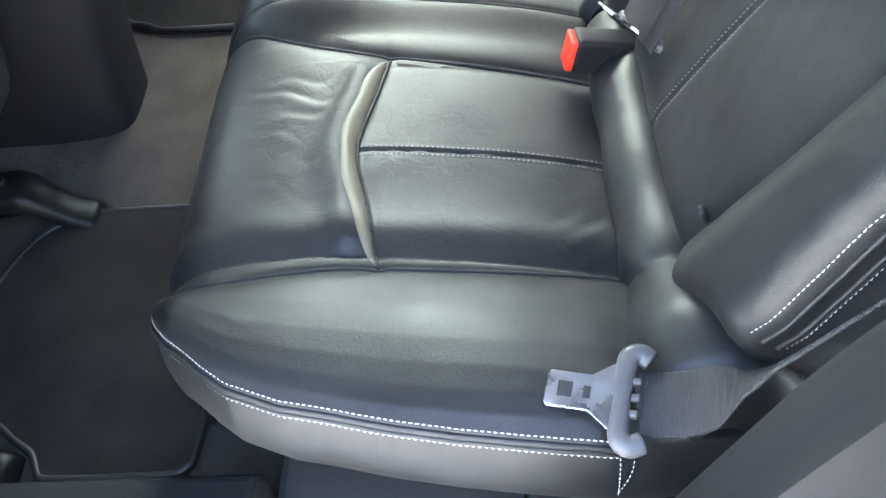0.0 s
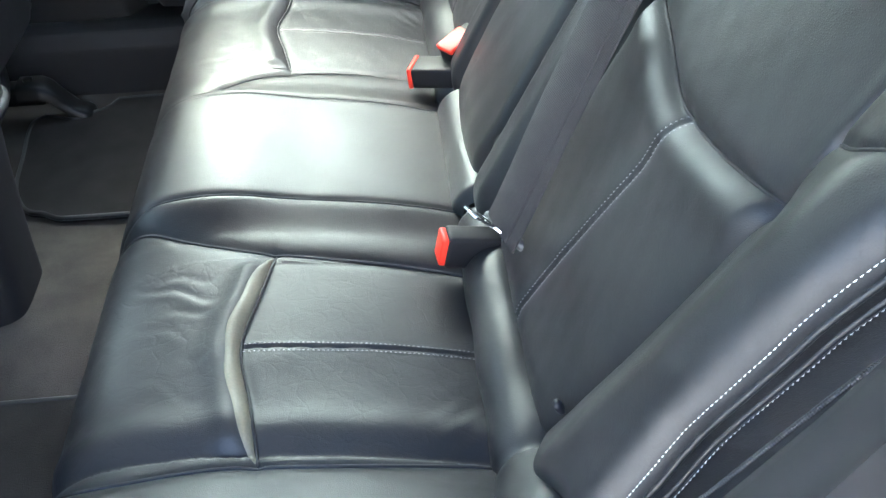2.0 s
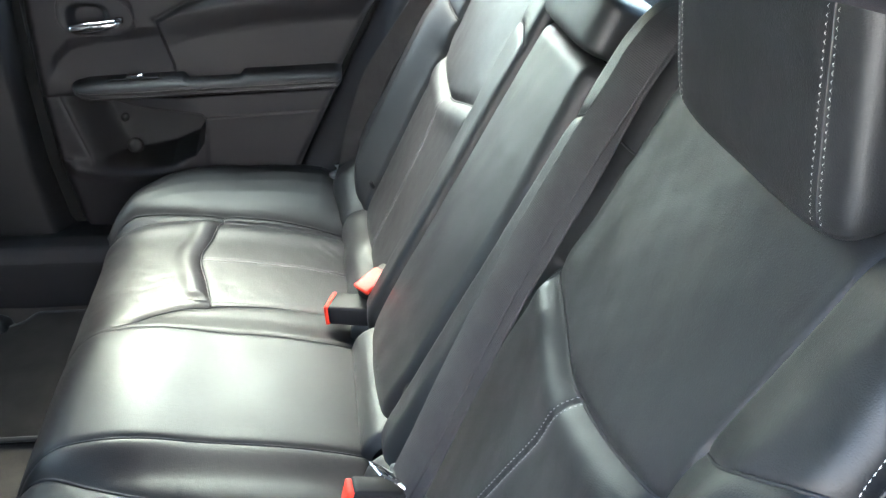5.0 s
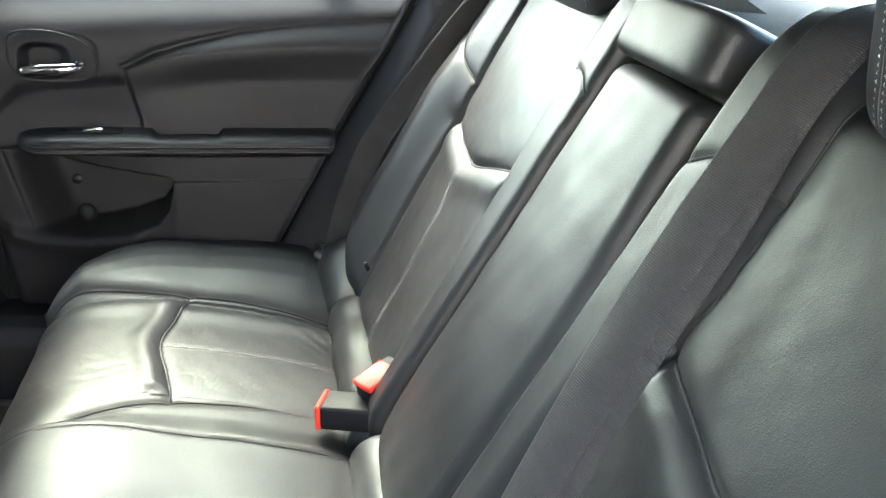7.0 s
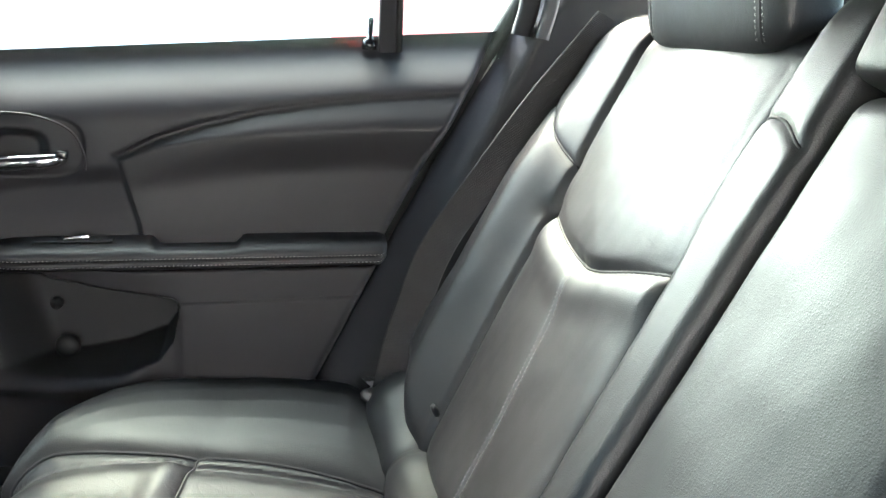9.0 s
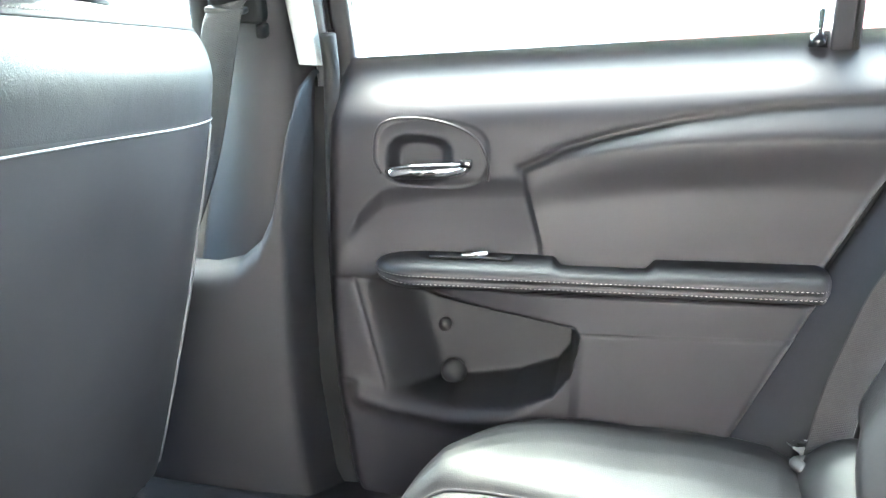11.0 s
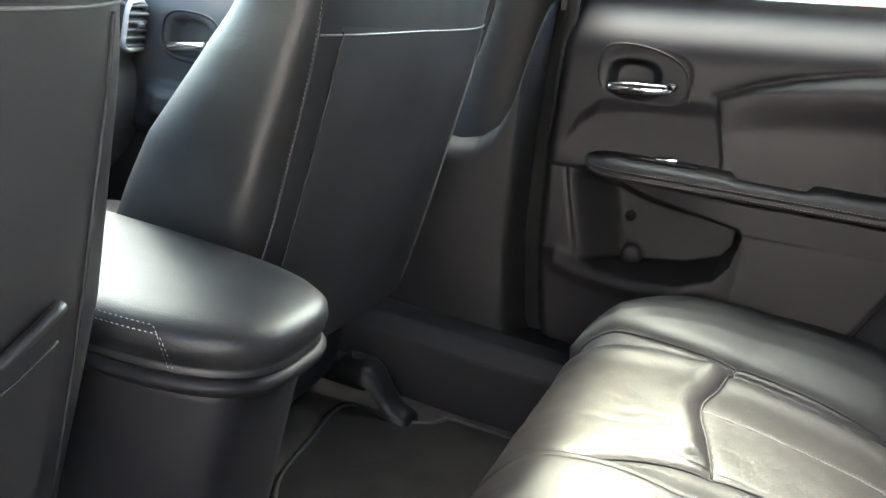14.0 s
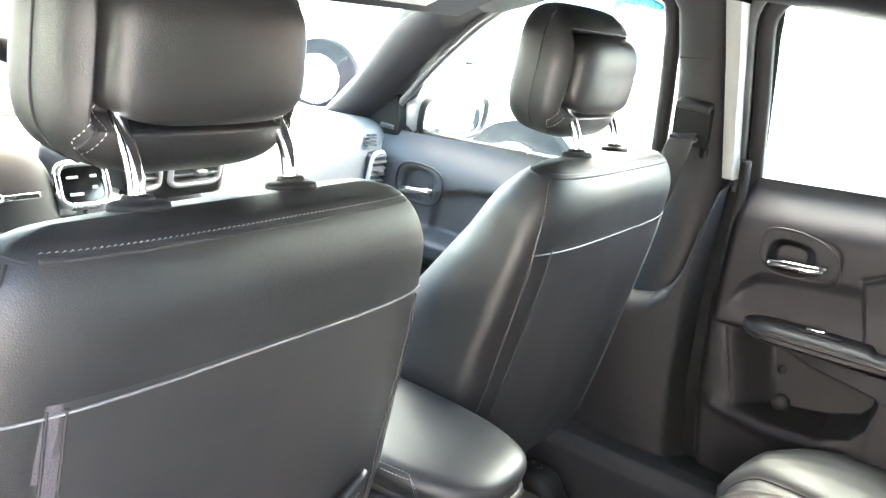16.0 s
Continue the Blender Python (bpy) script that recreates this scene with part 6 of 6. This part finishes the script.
def steering_wheel():
    c = Vector((-0.80, -0.345, 0.700))
    root = thing("steering_wheel", c, "black leather steering wheel with silver spokes", "steering wheel")
    m = Matrix.Translation(c) @ pose(0, 0, 0, 0, 65, 0)
    pts = [m @ Vector((0.185 * math.cos(a), 0.185 * math.sin(a), 0)) for a in np.linspace(0, 2 * math.pi, 72, endpoint=False)]
    part("rim", Geo().add(*tube(pts, 0.015, 14, closed=True)), LEATHER, root)
    v, f = ellipsoid((0, 0, 0), (0.075, 0.085, 0.028), 2.8, 2.4)
    part("airbag_cover", Geo().add([m @ (Vector(p) + Vector((0, 0, 0.012))) for p in v], f), PLASTIC, root)
    for a, w in ((0.0, 0.035), (math.pi / 2 * 1.0, 0.04), (-math.pi / 2, 0.04)):
        u = Vector((math.cos(a), math.sin(a), 0))
        sp = part("spoke", Geo().add(*tube([m @ (u * 0.06), m @ (u * 0.12), m @ (u * 0.18)], [0.022, 0.017, 0.013], 12)), STEEL, root, "satin silver spoke")
        if abs(a) > 1:
            q = m @ (u * 0.112 + Vector((-0.018, 0, 0.024)))
            ring = [q + pose(0, 0, 0, 0, 65, 0).to_3x3() @ Vector((0.023 * math.copysign(abs(math.cos(t)) ** 0.5, math.cos(t)), 0.030 * math.copysign(abs(math.sin(t)) ** 0.5, math.sin(t)), 0.003)) for t in np.linspace(0, 2 * math.pi, 40, endpoint=False)]
            part("button_bezel", Geo().add(*tube(ring, 0.0042, 8, closed=True)), STEEL, sp, "satin silver button surround")
            part("button_pad", Geo().add(*rbox(q, (0.044, 0.056, 0.008), 0.004, (0, 65, 0))), GLOSS_BLACK, sp, "black steering wheel buttons")
            for dx, dy, ln in ((-0.008, -0.012, 0.014), (-0.008, 0.014, 0.008), (0.004, 0.014, 0.006), (0.010, -0.010, 0.016)):
                part("button_mark", Geo().add(*rbox(q + pose(0, 0, 0, 0, 65, 0).to_3x3() @ Vector((dx, dy, 0.0045)), (0.003, ln, 0.001), 0.0003, (0, 65, 0))), STICKER, sp)
    # winged badge drawn as plain bars
    for k, ln in ((-1, 0.040), (1, 0.040)):
        q = m @ Vector((-0.010, k * 0.028, 0.042))
        part("badge", Geo().add(*rbox(q, (0.006, ln, 0.003), 0.001, (k * 8, 65, 0))), CHROME, root, "small chrome winged badge")
    q = m @ Vector((-0.010, 0, 0.043))
    part("badge", Geo().add(*ellipsoid(q, (0.006, 0.010, 0.003), nu=10, nv=18, turn=(0, 65, 0))), CHROME, root, "small chrome winged badge")


steering_wheel()


def visors():
    for y, lb in ((0.36, "grey sun visor with a pale warning sticker"), (-0.36, "grey sun visor folded against the roof")):
        root = thing("sun_visor", (-0.80, y, 0.95), lb, "sun visor", "sun visors")
        part("flap", Geo().add(*rbox((-0.775, y, 0.985), (0.15, 0.36, 0.018), 0.008, (0, -32, 0))), HEADLINER, root)
        if y > 0:
            part("sticker", Geo().add(*rbox((-0.787, y - 0.04, 0.9655), (0.05, 0.15, 0.0012), 0.0004, (0, -32, 0))), STICKER, root, "pale warning sticker")
    # paper pass on the windscreen
    root = thing("windscreen_sticker", (-1.05, 0.46, 0.97), "white paper pass stuck on the windscreen", "sticker")
    q = Vector((-0.955, 0.52, 0.955))
    part("paper", Geo().add(*rbox(q, (0.06, 0.13, 0.001), 0.0003, (0, -36.2, 0))), STICKER, root, smooth=False)
    for k in range(3):
        part("print_bar", Geo().add(*rbox(q + Vector((-0.012 + 0.014 * k + 0.0008, -0.01 + 0.01 * k, -0.0012 - 0.0088 + 0.0102 * k)), (0.006, 0.08 - 0.02 * k, 0.0012), 0.0003, (0, -36.2, 0))), STICKER_BLUE, root, "blue print bar")
    # inside mirror
    root = thing("inside_mirror", (-0.93, 0, 0.95), "black framed inside mirror on the windscreen", "mirror")
    part("housing", Geo().add(*ellipsoid((-0.90, 0.0, 0.955), (0.018, 0.115, 0.032), 3, 3, nu=20, nv=32)), PLASTIC_SOFT, root)
    part("glass", Geo().add(*ellipsoid((-0.884, 0.0, 0.955), (0.003, 0.107, 0.026), 3.4, 3, nu=20, nv=32)), MIRROR, root)
    part("stalk", Geo().add(*tube([(-0.91, 0, 0.965), (-0.95, 0, 0.985)], 0.010, 10)), PLASTIC_SOFT, root)


visors()


# ---------------------------------------------------------------- belts and buckles
def buckle_box(front, back, w, h, label, red):
    """A buckle from its mouth's middle to its stalk."""
    f, b = Vector(front), Vector(back)
    root = thing("belt_buckle", b, label, "seat belt buckle", "seat belt buckles")
    ax = (f - b).normalized()
    up = Vector((0, 0, 1))
    sd = up.cross(ax).normalized()
    up = ax.cross(sd)
    rot = Matrix((ax, sd, up)).transposed().to_4x4()
    L = (f - b).length
    m = Matrix.Translation(b) @ rot

    def placed(v_f):
        v, ff = v_f
        return [m @ Vector(p) for p in v], ff
    part("body", Geo().add(*placed(rbox((L * 0.5 - 0.003, 0, 0), (L - 0.006, w, h), 0.005))), BUCKLE, root)
    if red == "mouth":
        part("release_button", Geo().add(*placed(rbox((L - 0.004, 0, 0), (0.009, w * 0.86, h * 0.88), 0.003))), RED, root, "red release button")
    if red == "rim":
        part("release_button", Geo().add(*placed(rbox((L - 0.004, 0, 0), (0.007, w * 1.02, h * 1.02), 0.003))), RED, root, "red rim round the mouth")
    if red == "top":
        part("release_button", Geo().add(*placed(rbox((L * 0.60, 0, h * 0.5), (L * 0.72, w * 0.86, 0.008), 0.003))), RED, root, "red release button")
    part("stalk", Geo().add(*placed(rbox((-0.02, 0, -0.004), (0.06, w * 0.7, h * 0.6), 0.004))), BUCKLE, root)


buckle_box((0.178, -0.222, 0.378), (0.258, -0.214, 0.362), 0.030, 0.040, "black middle belt buckle with red release face", "mouth")
buckle_box((0.172, 0.186, 0.372), (0.245, 0.160, 0.380), 0.046, 0.030, "black belt buckle with red rim lying on the cushion", "rim")
buckle_box((0.219, 0.168, 0.398), (0.268, 0.204, 0.418), 0.036, 0.028, "black belt buckle with red top button", "top")


def belt(label, pts, across, width=0.047, tongue_at=None, turn=(0, 0, 0), n=70):
    """A seat belt: webbing along pts, and its tongue where it has one."""
    root = thing("seat_belt", pts[0], label, "seat belt", "seat belts")
    p = catmull(pts, n)
    a = np.array(across, float)
    if a.ndim == 2:
        a = np.stack([np.interp(np.linspace(0, 1, n), np.linspace(0, 1, len(a)), a[:, k]) for k in range(3)], 1)
        a /= np.linalg.norm(a, axis=1)[:, None]
    else:
        a /= np.linalg.norm(a)
    v, f, uv = strip(p, a, width)
    part("webbing", Geo().add(v, f), WEBBING, root, "", True, uv)
    if tongue_at:
        m = Matrix.Translation(tongue_at) @ pose(0, 0, 0, *turn)
        out = [(-0.052, -0.011), (-0.050, -0.0135), (-0.022, -0.0135), (-0.008, -0.024), (0.006, -0.024), (0.006, 0.024), (-0.008, 0.024), (-0.022, 0.0135), (-0.050, 0.0135), (-0.052, 0.011)]
        v, f = prism(out, "z", -0.0013, 0.0013, 0.0006)
        plate = part("tongue_plate", Geo().add([m @ Vector(q) for q in v], f), STEEL, root, "bright steel tongue plate", smooth=False)
        for x0, w, h in ((-0.039, 0.010, 0.012), (-0.024, 0.005, 0.009)):
            v, f = rbox((x0, 0, 0.0010), (w, h, 0.0018), 0.0005)
            part("latch_hole", Geo().add([m @ Vector(q) for q in v], f), SEAM, plate)
        # bone-shaped grip: bar with thick, rounded ends that curl back round the webbing
        g = Geo()
        bar = catmull([(0.016, -0.030, 0.0), (0.008, -0.034, 0.001), (0.001, -0.029, 0.002), (0.000, -0.014, 0.002), (0.000, 0.014, 0.002), (0.001, 0.029, 0.002), (0.008, 0.034, 0.001), (0.016, 0.030, 0.0)], 48)
        v, f = tube(bar, [0.0058 + 0.0022 * abs(math.cos(math.pi * k / 47)) for k in range(48)], 12)
        g.add([m @ Vector((q[0], q[1], q[2] * 0.75)) for q in v], f)
        for y in (-0.012, 0.0, 0.012):
            v, f = rbox((0.0085, y, 0.002), (0.006, 0.005, 0.006), 0.0015)
            g.add([m @ Vector(q) for q in v], f)
        part("tongue_grip", g, GREY_PLASTIC, root, "grey plastic tongue grip")
    return root


def on_back(z, d):
    return back_plane(z) + BN[0] * d, z + BN[2] * d


# beside the open door: tongue on the cushion, webbing turning up along the seat's edge
belt("black woven seat belt with a steel tongue lying on the cushion",
     [(0.186, -0.660, 0.409), (0.206, -0.664, 0.412), (0.226, -0.668, 0.422), (0.242, -0.675, 0.446), (0.258, -0.681, 0.472), (0.30, -0.688, 0.54), (0.36, -0.694, 0.635), (0.415, -0.70, 0.72), (0.47, -0.69, 0.83)],
     [(0.0, 0.97, 0.2), (0.05, 0.97, 0.2), (0.1, 0.95, 0.1), (0.26, 0.70, -0.5), (0.27, 0.56, -0.78), (0.30, 0.56, -0.77), (0.33, 0.56, -0.75), (0.36, 0.56, -0.74)] + [(0.42, 0.60, -0.68)] * 12, 0.047,
     (0.177, -0.657, 0.412), (9, -2, -14))
# middle belt down the backrest, folded back on itself
mid_belt = None
for k in (0, 1):
    mid = []
    for z, y, d in ((0.415, -0.258, 0.024), (0.46, -0.262, 0.030), (0.55, -0.250, 0.036), (0.65, -0.234, 0.038), (0.75, -0.225, 0.037), (0.82, -0.221, 0.034), (0.86, -0.219, 0.033), (0.895, -0.218, 0.022), (0.925, -0.217, -0.02), (0.93, -0.216, -0.09)):
        bx, bz = on_back(z, d - 0.006 * k)
        mid.append((bx, y - 0.014 * k * (1 if z < 0.8 else 0), bz))
    if k == 0:
        mid_belt = belt("black woven middle seat belt lying down the backrest", mid, [(-0.25, 0.95, 0.12)] + [(-0.28, 0.94, 0.14)] * 6 + [(-0.10, 0.98, 0.05)], 0.048, (0.244, -0.250, 0.416), (-8, 44, 16))
    else:
        v, f, uv = strip(catmull(mid, 70), np.array((-0.30, 0.94, 0.15)), 0.046)
        part("webbing", Geo().add(v, f), WEBBING, mid_belt, "", True, uv)
# beside the closed door
belt("black woven seat belt with tongue beside the closed door",
     [(0.224, 0.650, 0.396), (0.230, 0.664, 0.412), (0.238, 0.668, 0.455), (0.252, 0.668, 0.507), (0.278, 0.670, 0.58), (0.335, 0.674, 0.67), (0.40, 0.672, 0.77), (0.47, 0.655, 0.87)],
     [(0.97, 0.2, -0.05), (0.95, 0.1, -0.2), (0.93, 0.1, -0.3), (0.9, 0.1, -0.4)], 0.047, (0.222, 0.646, 0.393), (0, 0, -70))
# front belts on the middle pillars
for sg in (1, -1):
    belt("black woven front seat belt on the middle pillar",
         [(-0.442, sg * 0.676, 0.826), (-0.444, sg * 0.664, 0.812), (-0.453, sg * 0.668, 0.76), (-0.475, sg * 0.672, 0.64), (-0.51, sg * 0.640, 0.48), (-0.54, sg * 0.62, 0.27)], (0.95, 0, 0.3))


def belt_loop():
    """Leather guide loop for the belt on the seat's shoulder."""
    c, ax = Vector((0.420, -0.684, 0.714)), Vector((0.50, -0.60, 0.62)).normalized()
    out = Vector((-0.893, 0, 0.45))
    side = ax.cross(out).normalized()
    out = side.cross(ax).normalized()
    rows = []
    for a in np.linspace(-2.6, 2.6, 40):
        d = side * math.sin(a) * 0.020 + out * (math.cos(a) * 0.017 + 0.004)
        rows.append([c + ax * w + d * k for w, k in ((-0.017, 1.0), (0.017, 1.0), (0.017, 0.86), (-0.017, 0.86))])
    R = np.array([[tuple(q) for q in r] for r in rows])
    g = Geo()
    g.v = [tuple(q) for q in R.reshape(-1, 3)]
    g.f = grid_faces(40, 4, True)
    auto_smooth(solid("belt_guide_loop", g, LEATHER, "black leather belt guide loop on the seat shoulder", "belt guide"))


belt_loop()


# ---------------------------------------------------------------- outside
CONCRETE = mat("pale_concrete", (0.46, 0.45, 0.43), 0.9, vary=0.25, scale=0.7, fine=40, bump=0.3, depth=0.004)
WHITE_PAINT = mat("white_car_paint", (0.80, 0.80, 0.79), 0.25, vary=0.03, bump=0.0)
TEAL_PAINT = mat("teal_car_paint", (0.10, 0.30, 0.33), 0.3, vary=0.05, bump=0.0)
# pale base colour stands in for the sky reflected by the glass
CAR_GLASS = mat("sky_pale_car_glass", (0.50, 0.52, 0.53), 0.10, vary=0.1, bump=0.0)
RED_WALL = mat("red_wall_paint", (0.70, 0.17, 0.15), 0.8, vary=0.12, scale=1.5, fine=30, bump=0.2, depth=0.003)
WHITE_WALL = mat("white_wall_paint", (0.75, 0.74, 0.70), 0.85, vary=0.1, scale=1.2, fine=30, bump=0.2, depth=0.003)
YELLOW = mat("yellow_banner", (0.80, 0.50, 0.04), 0.7, vary=0.06, bump=0.0)
RED_BANNER = mat("red_banner", (0.70, 0.06, 0.04), 0.7, vary=0.06, bump=0.0)
BOUNCE_WALL = mat("pale_bounce_render", (0.52, 0.515, 0.50), 0.9, vary=0.15, scale=1.0, fine=30, bump=0.2, depth=0.003)
ROOF_SHEET = mat("grey_roof_sheet", (0.16, 0.17, 0.17), 0.6, vary=0.2, scale=1.0, fine=20, bump=0.1)
WHITE_STEEL = mat("white_steel", (0.72, 0.73, 0.74), 0.5, vary=0.06, bump=0.0)

g = Geo()
g.v = [(-400, -400, GROUND), (400, -400, GROUND), (400, 400, GROUND), (-400, 400, GROUND)]
g.f = [(0, 1, 2, 3)]
tagged(part("ground", g, CONCRETE, smooth=False), "pale sunlit concrete yard", "ground", kind="structure")


def parked_car(at, yaw, paint, label, high=1.45, van=False):
    root = thing("parked_car", (at[0], at[1], GROUND), label, "car", "parked cars")
    m = pose(at[0], at[1], GROUND, 0, 0, yaw)
    belt = 0.62 * high
    if van:
        side = [(-2.1, 0.35), (-2.15, 0.75), (-1.55, belt), (-0.95, high - 0.05), (-0.5, high), (1.9, high - 0.04), (2.15, belt + 0.1), (2.2, 0.4)]
    else:
        side = [(-2.2, 0.32), (-2.25, 0.66), (-1.9, 0.80), (-1.1, belt), (-0.45, high - 0.05), (0.1, high), (0.75, high - 0.06), (1.5, belt + 0.06), (2.15, belt), (2.25, 0.40)]
    p = catmull(side, 48)
    rows = []
    for k, w in ((-1.0, 0.72), (-0.97, 0.82), (-0.7, 0.90), (0.0, 0.92), (0.7, 0.90), (0.97, 0.82), (1.0, 0.72)):
        row = []
        for x, z in p:
            tum = 1 - 0.24 * float(soft(np.array(z), belt, high))
            row.append(m @ Vector((x, math.copysign(w, k) * tum if k else 0.0, z)) if k else m @ Vector((x, 0, z + 0.02)))
        rows.append(row)
    R = np.array([[tuple(q) for q in r] for r in rows])
    nu, nv = R.shape[:2]
    g = Geo()
    g.v = [tuple(q) for q in R.reshape(-1, 3)]
    g.f = grid_faces(nu, nv)
    g.f += [tuple(range(nv)), tuple((nu - 1) * nv + j for j in range(nv))[::-1]]
    part("body", g, paint, root, smooth=True)
    for s in (-1, 1):
        w = [(-0.98, belt + 0.03), (-0.42, high - 0.13), (0.70, high - 0.13), (1.35, belt + 0.06)]
        gg = Geo()
        gg.v = [m @ Vector((x, s * (0.90 * (1 - 0.24 * float(soft(np.array(z), belt, high))) + 0.012), z)) for x, z in w]
        gg.f = [(0, 1, 2, 3)]
        part("side_window", gg, CAR_GLASS, root, smooth=False)
        for wx in (-1.35, 1.4):
            wh = part("wheel", Geo().add(*tube([m @ Vector((wx, s * 0.72, 0.31)), m @ Vector((wx, s * 0.92, 0.31))], 0.31, 24)), RUBBER, root)
            part("rim", Geo().add(*tube([m @ Vector((wx, s * 0.90, 0.31)), m @ Vector((wx, s * 0.93, 0.31))], 0.20, 20)), STEEL, wh)
        part("door_mirror", Geo().add(*ellipsoid(m @ Vector((-0.75, s * 1.0, belt + 0.08)), (0.07, 0.10, 0.07), nu=10, nv=16)), paint, root)
    return root


parked_car((-0.9, 4.6), 3, WHITE_PAINT, "white sedan parked beside the car", 1.36)
parked_car((-6.4, 5.4), 20, WHITE_PAINT, "white hatchback parked in the yard", 1.45)
parked_car((-5.2, 11.0), 80, TEAL_PAINT, "teal car parked further off", 1.45)
parked_car((-9.0, 3.6), 100, WHITE_PAINT, "white van parked ahead", 1.8, True)
parked_car((5.4, 6.0), 8, WHITE_PAINT, "white car parked behind", 1.45)


def far_buildings():
    root = thing("red_building", (10, 27, GROUND), "long red painted wall of a building across the yard", "building")
    part("wall", Geo().add(*rbox((14.0, 27, GROUND + 1.55), (38, 1.0, 3.1), 0.02)), RED_WALL, root, smooth=False)
    part("wall", Geo().add(*rbox((10.0, 30, GROUND + 1.8), (16, 1.0, 3.6), 0.02)), RED_WALL, root, smooth=False)
    root = thing("white_building", (-7, 30, GROUND), "white building with a row of small windows", "building")
    part("wall", Geo().add(*rbox((-7.0, 30, GROUND + 1.3), (3.6, 1.0, 2.6), 0.02)), WHITE_WALL, root, smooth=False)
    for k in range(6):
        part("window", Geo().add(*rbox((-8.4 + 0.55 * k, 29.48, GROUND + 1.9), (0.26, 0.06, 0.6), 0.01)), CAR_GLASS, root, smooth=False)
    # canopy of corrugated sheet on white steel posts
    root = thing("canopy", (-16, 15, GROUND), "open steel canopy with a corrugated grey roof on white posts", "canopy")
    nx = 220
    g = Geo()
    for i in range(nx):
        x = -38 + 30 * i / (nx - 1)
        z = GROUND + 3.45 + 0.05 * math.sin(i * 1.6)
        g.v += [(x, 14, z + 0.25), (x, 26, z)]
    g.f = [(2 * i, 2 * i + 1, 2 * i + 3, 2 * i + 2) for i in range(nx - 1)]
    part("roof_sheet", g, ROOF_SHEET, root)
    for x in (-37, -31, -25, -19, -13.5, -8.4):
        part("post", Geo().add(*tube([(x, 15, GROUND), (x, 15, GROUND + 3.5)], 0.09, 12)), WHITE_STEEL, root)
        part("rafter", Geo().add(*rbox((x, 20, GROUND + 3.42), (0.12, 11.8, 0.16), 0.02, (-1.2, 0, 0))), WHITE_STEEL, root)
        part("brace", Geo().add(*tube([(x, 15, GROUND + 2.3), (x + 1.0, 15, GROUND + 3.4)], 0.04, 8)), WHITE_STEEL, root)
        part("brace", Geo().add(*tube([(x, 15, GROUND + 2.3), (x - 1.0, 15, GROUND + 3.4)], 0.04, 8)), WHITE_STEEL, root)
    part("beam", Geo().add(*rbox((-22.7, 15, GROUND + 3.42), (29, 0.12, 0.18), 0.02)), WHITE_STEEL, root)
    root = thing("glazed_building", (-20, 27, GROUND), "building with a band of blue-grey windows behind the canopy", "building")
    part("wall", Geo().add(*rbox((-23, 27.5, GROUND + 1.75), (29, 1.0, 3.5), 0.02)), WHITE_WALL, root, smooth=False)
    for k in range(21):
        part("window", Geo().add(*rbox((-36.5 + 1.35 * k, 26.97, GROUND + 2.6), (1.12, 0.06, 0.75), 0.01)), CAR_GLASS, root, smooth=False)
    root = thing("banner", (-12, 11, GROUND), "red and yellow advertising banner on a frame", "banner")
    m = pose(-11.6, 10.6, GROUND, 0, 0, -45)

    def placed(v_f):
        v, f = v_f
        return [m @ Vector(q) for q in v], f
    part("cloth", Geo().add(*placed(rbox((0, 0, 1.56), (0.04, 3.6, 0.72), 0.01))), RED_BANNER, root, smooth=False)
    part("print", Geo().add(*placed(rbox((0.03, 0.75, 1.54), (0.03, 1.5, 0.66), 0.01))), YELLOW, root, "yellow printed field", smooth=False)
    part("print", Geo().add(*placed(ellipsoid((0.05, 1.15, 1.39), (0.02, 0.34, 0.13), nu=12, nv=20))), RED_BANNER, root, "red car-shaped print")
    for y in (-1.75, 1.75):
        part("post", Geo().add(*placed(tube([(-0.06, y, 0), (-0.06, y, 1.95)], 0.04, 8))), WHITE_STEEL, root)


far_buildings()
# unseen wall closing the yard on the driver's side, added to bounce light in
tagged(part("wall_bounce", Geo().add(*rbox((0, -4.2, GROUND + 1.5), (40, 0.25, 3.0), 0.02)), BOUNCE_WALL, smooth=False), "plain pale wall added out of view to bounce light", "wall", kind="structure")
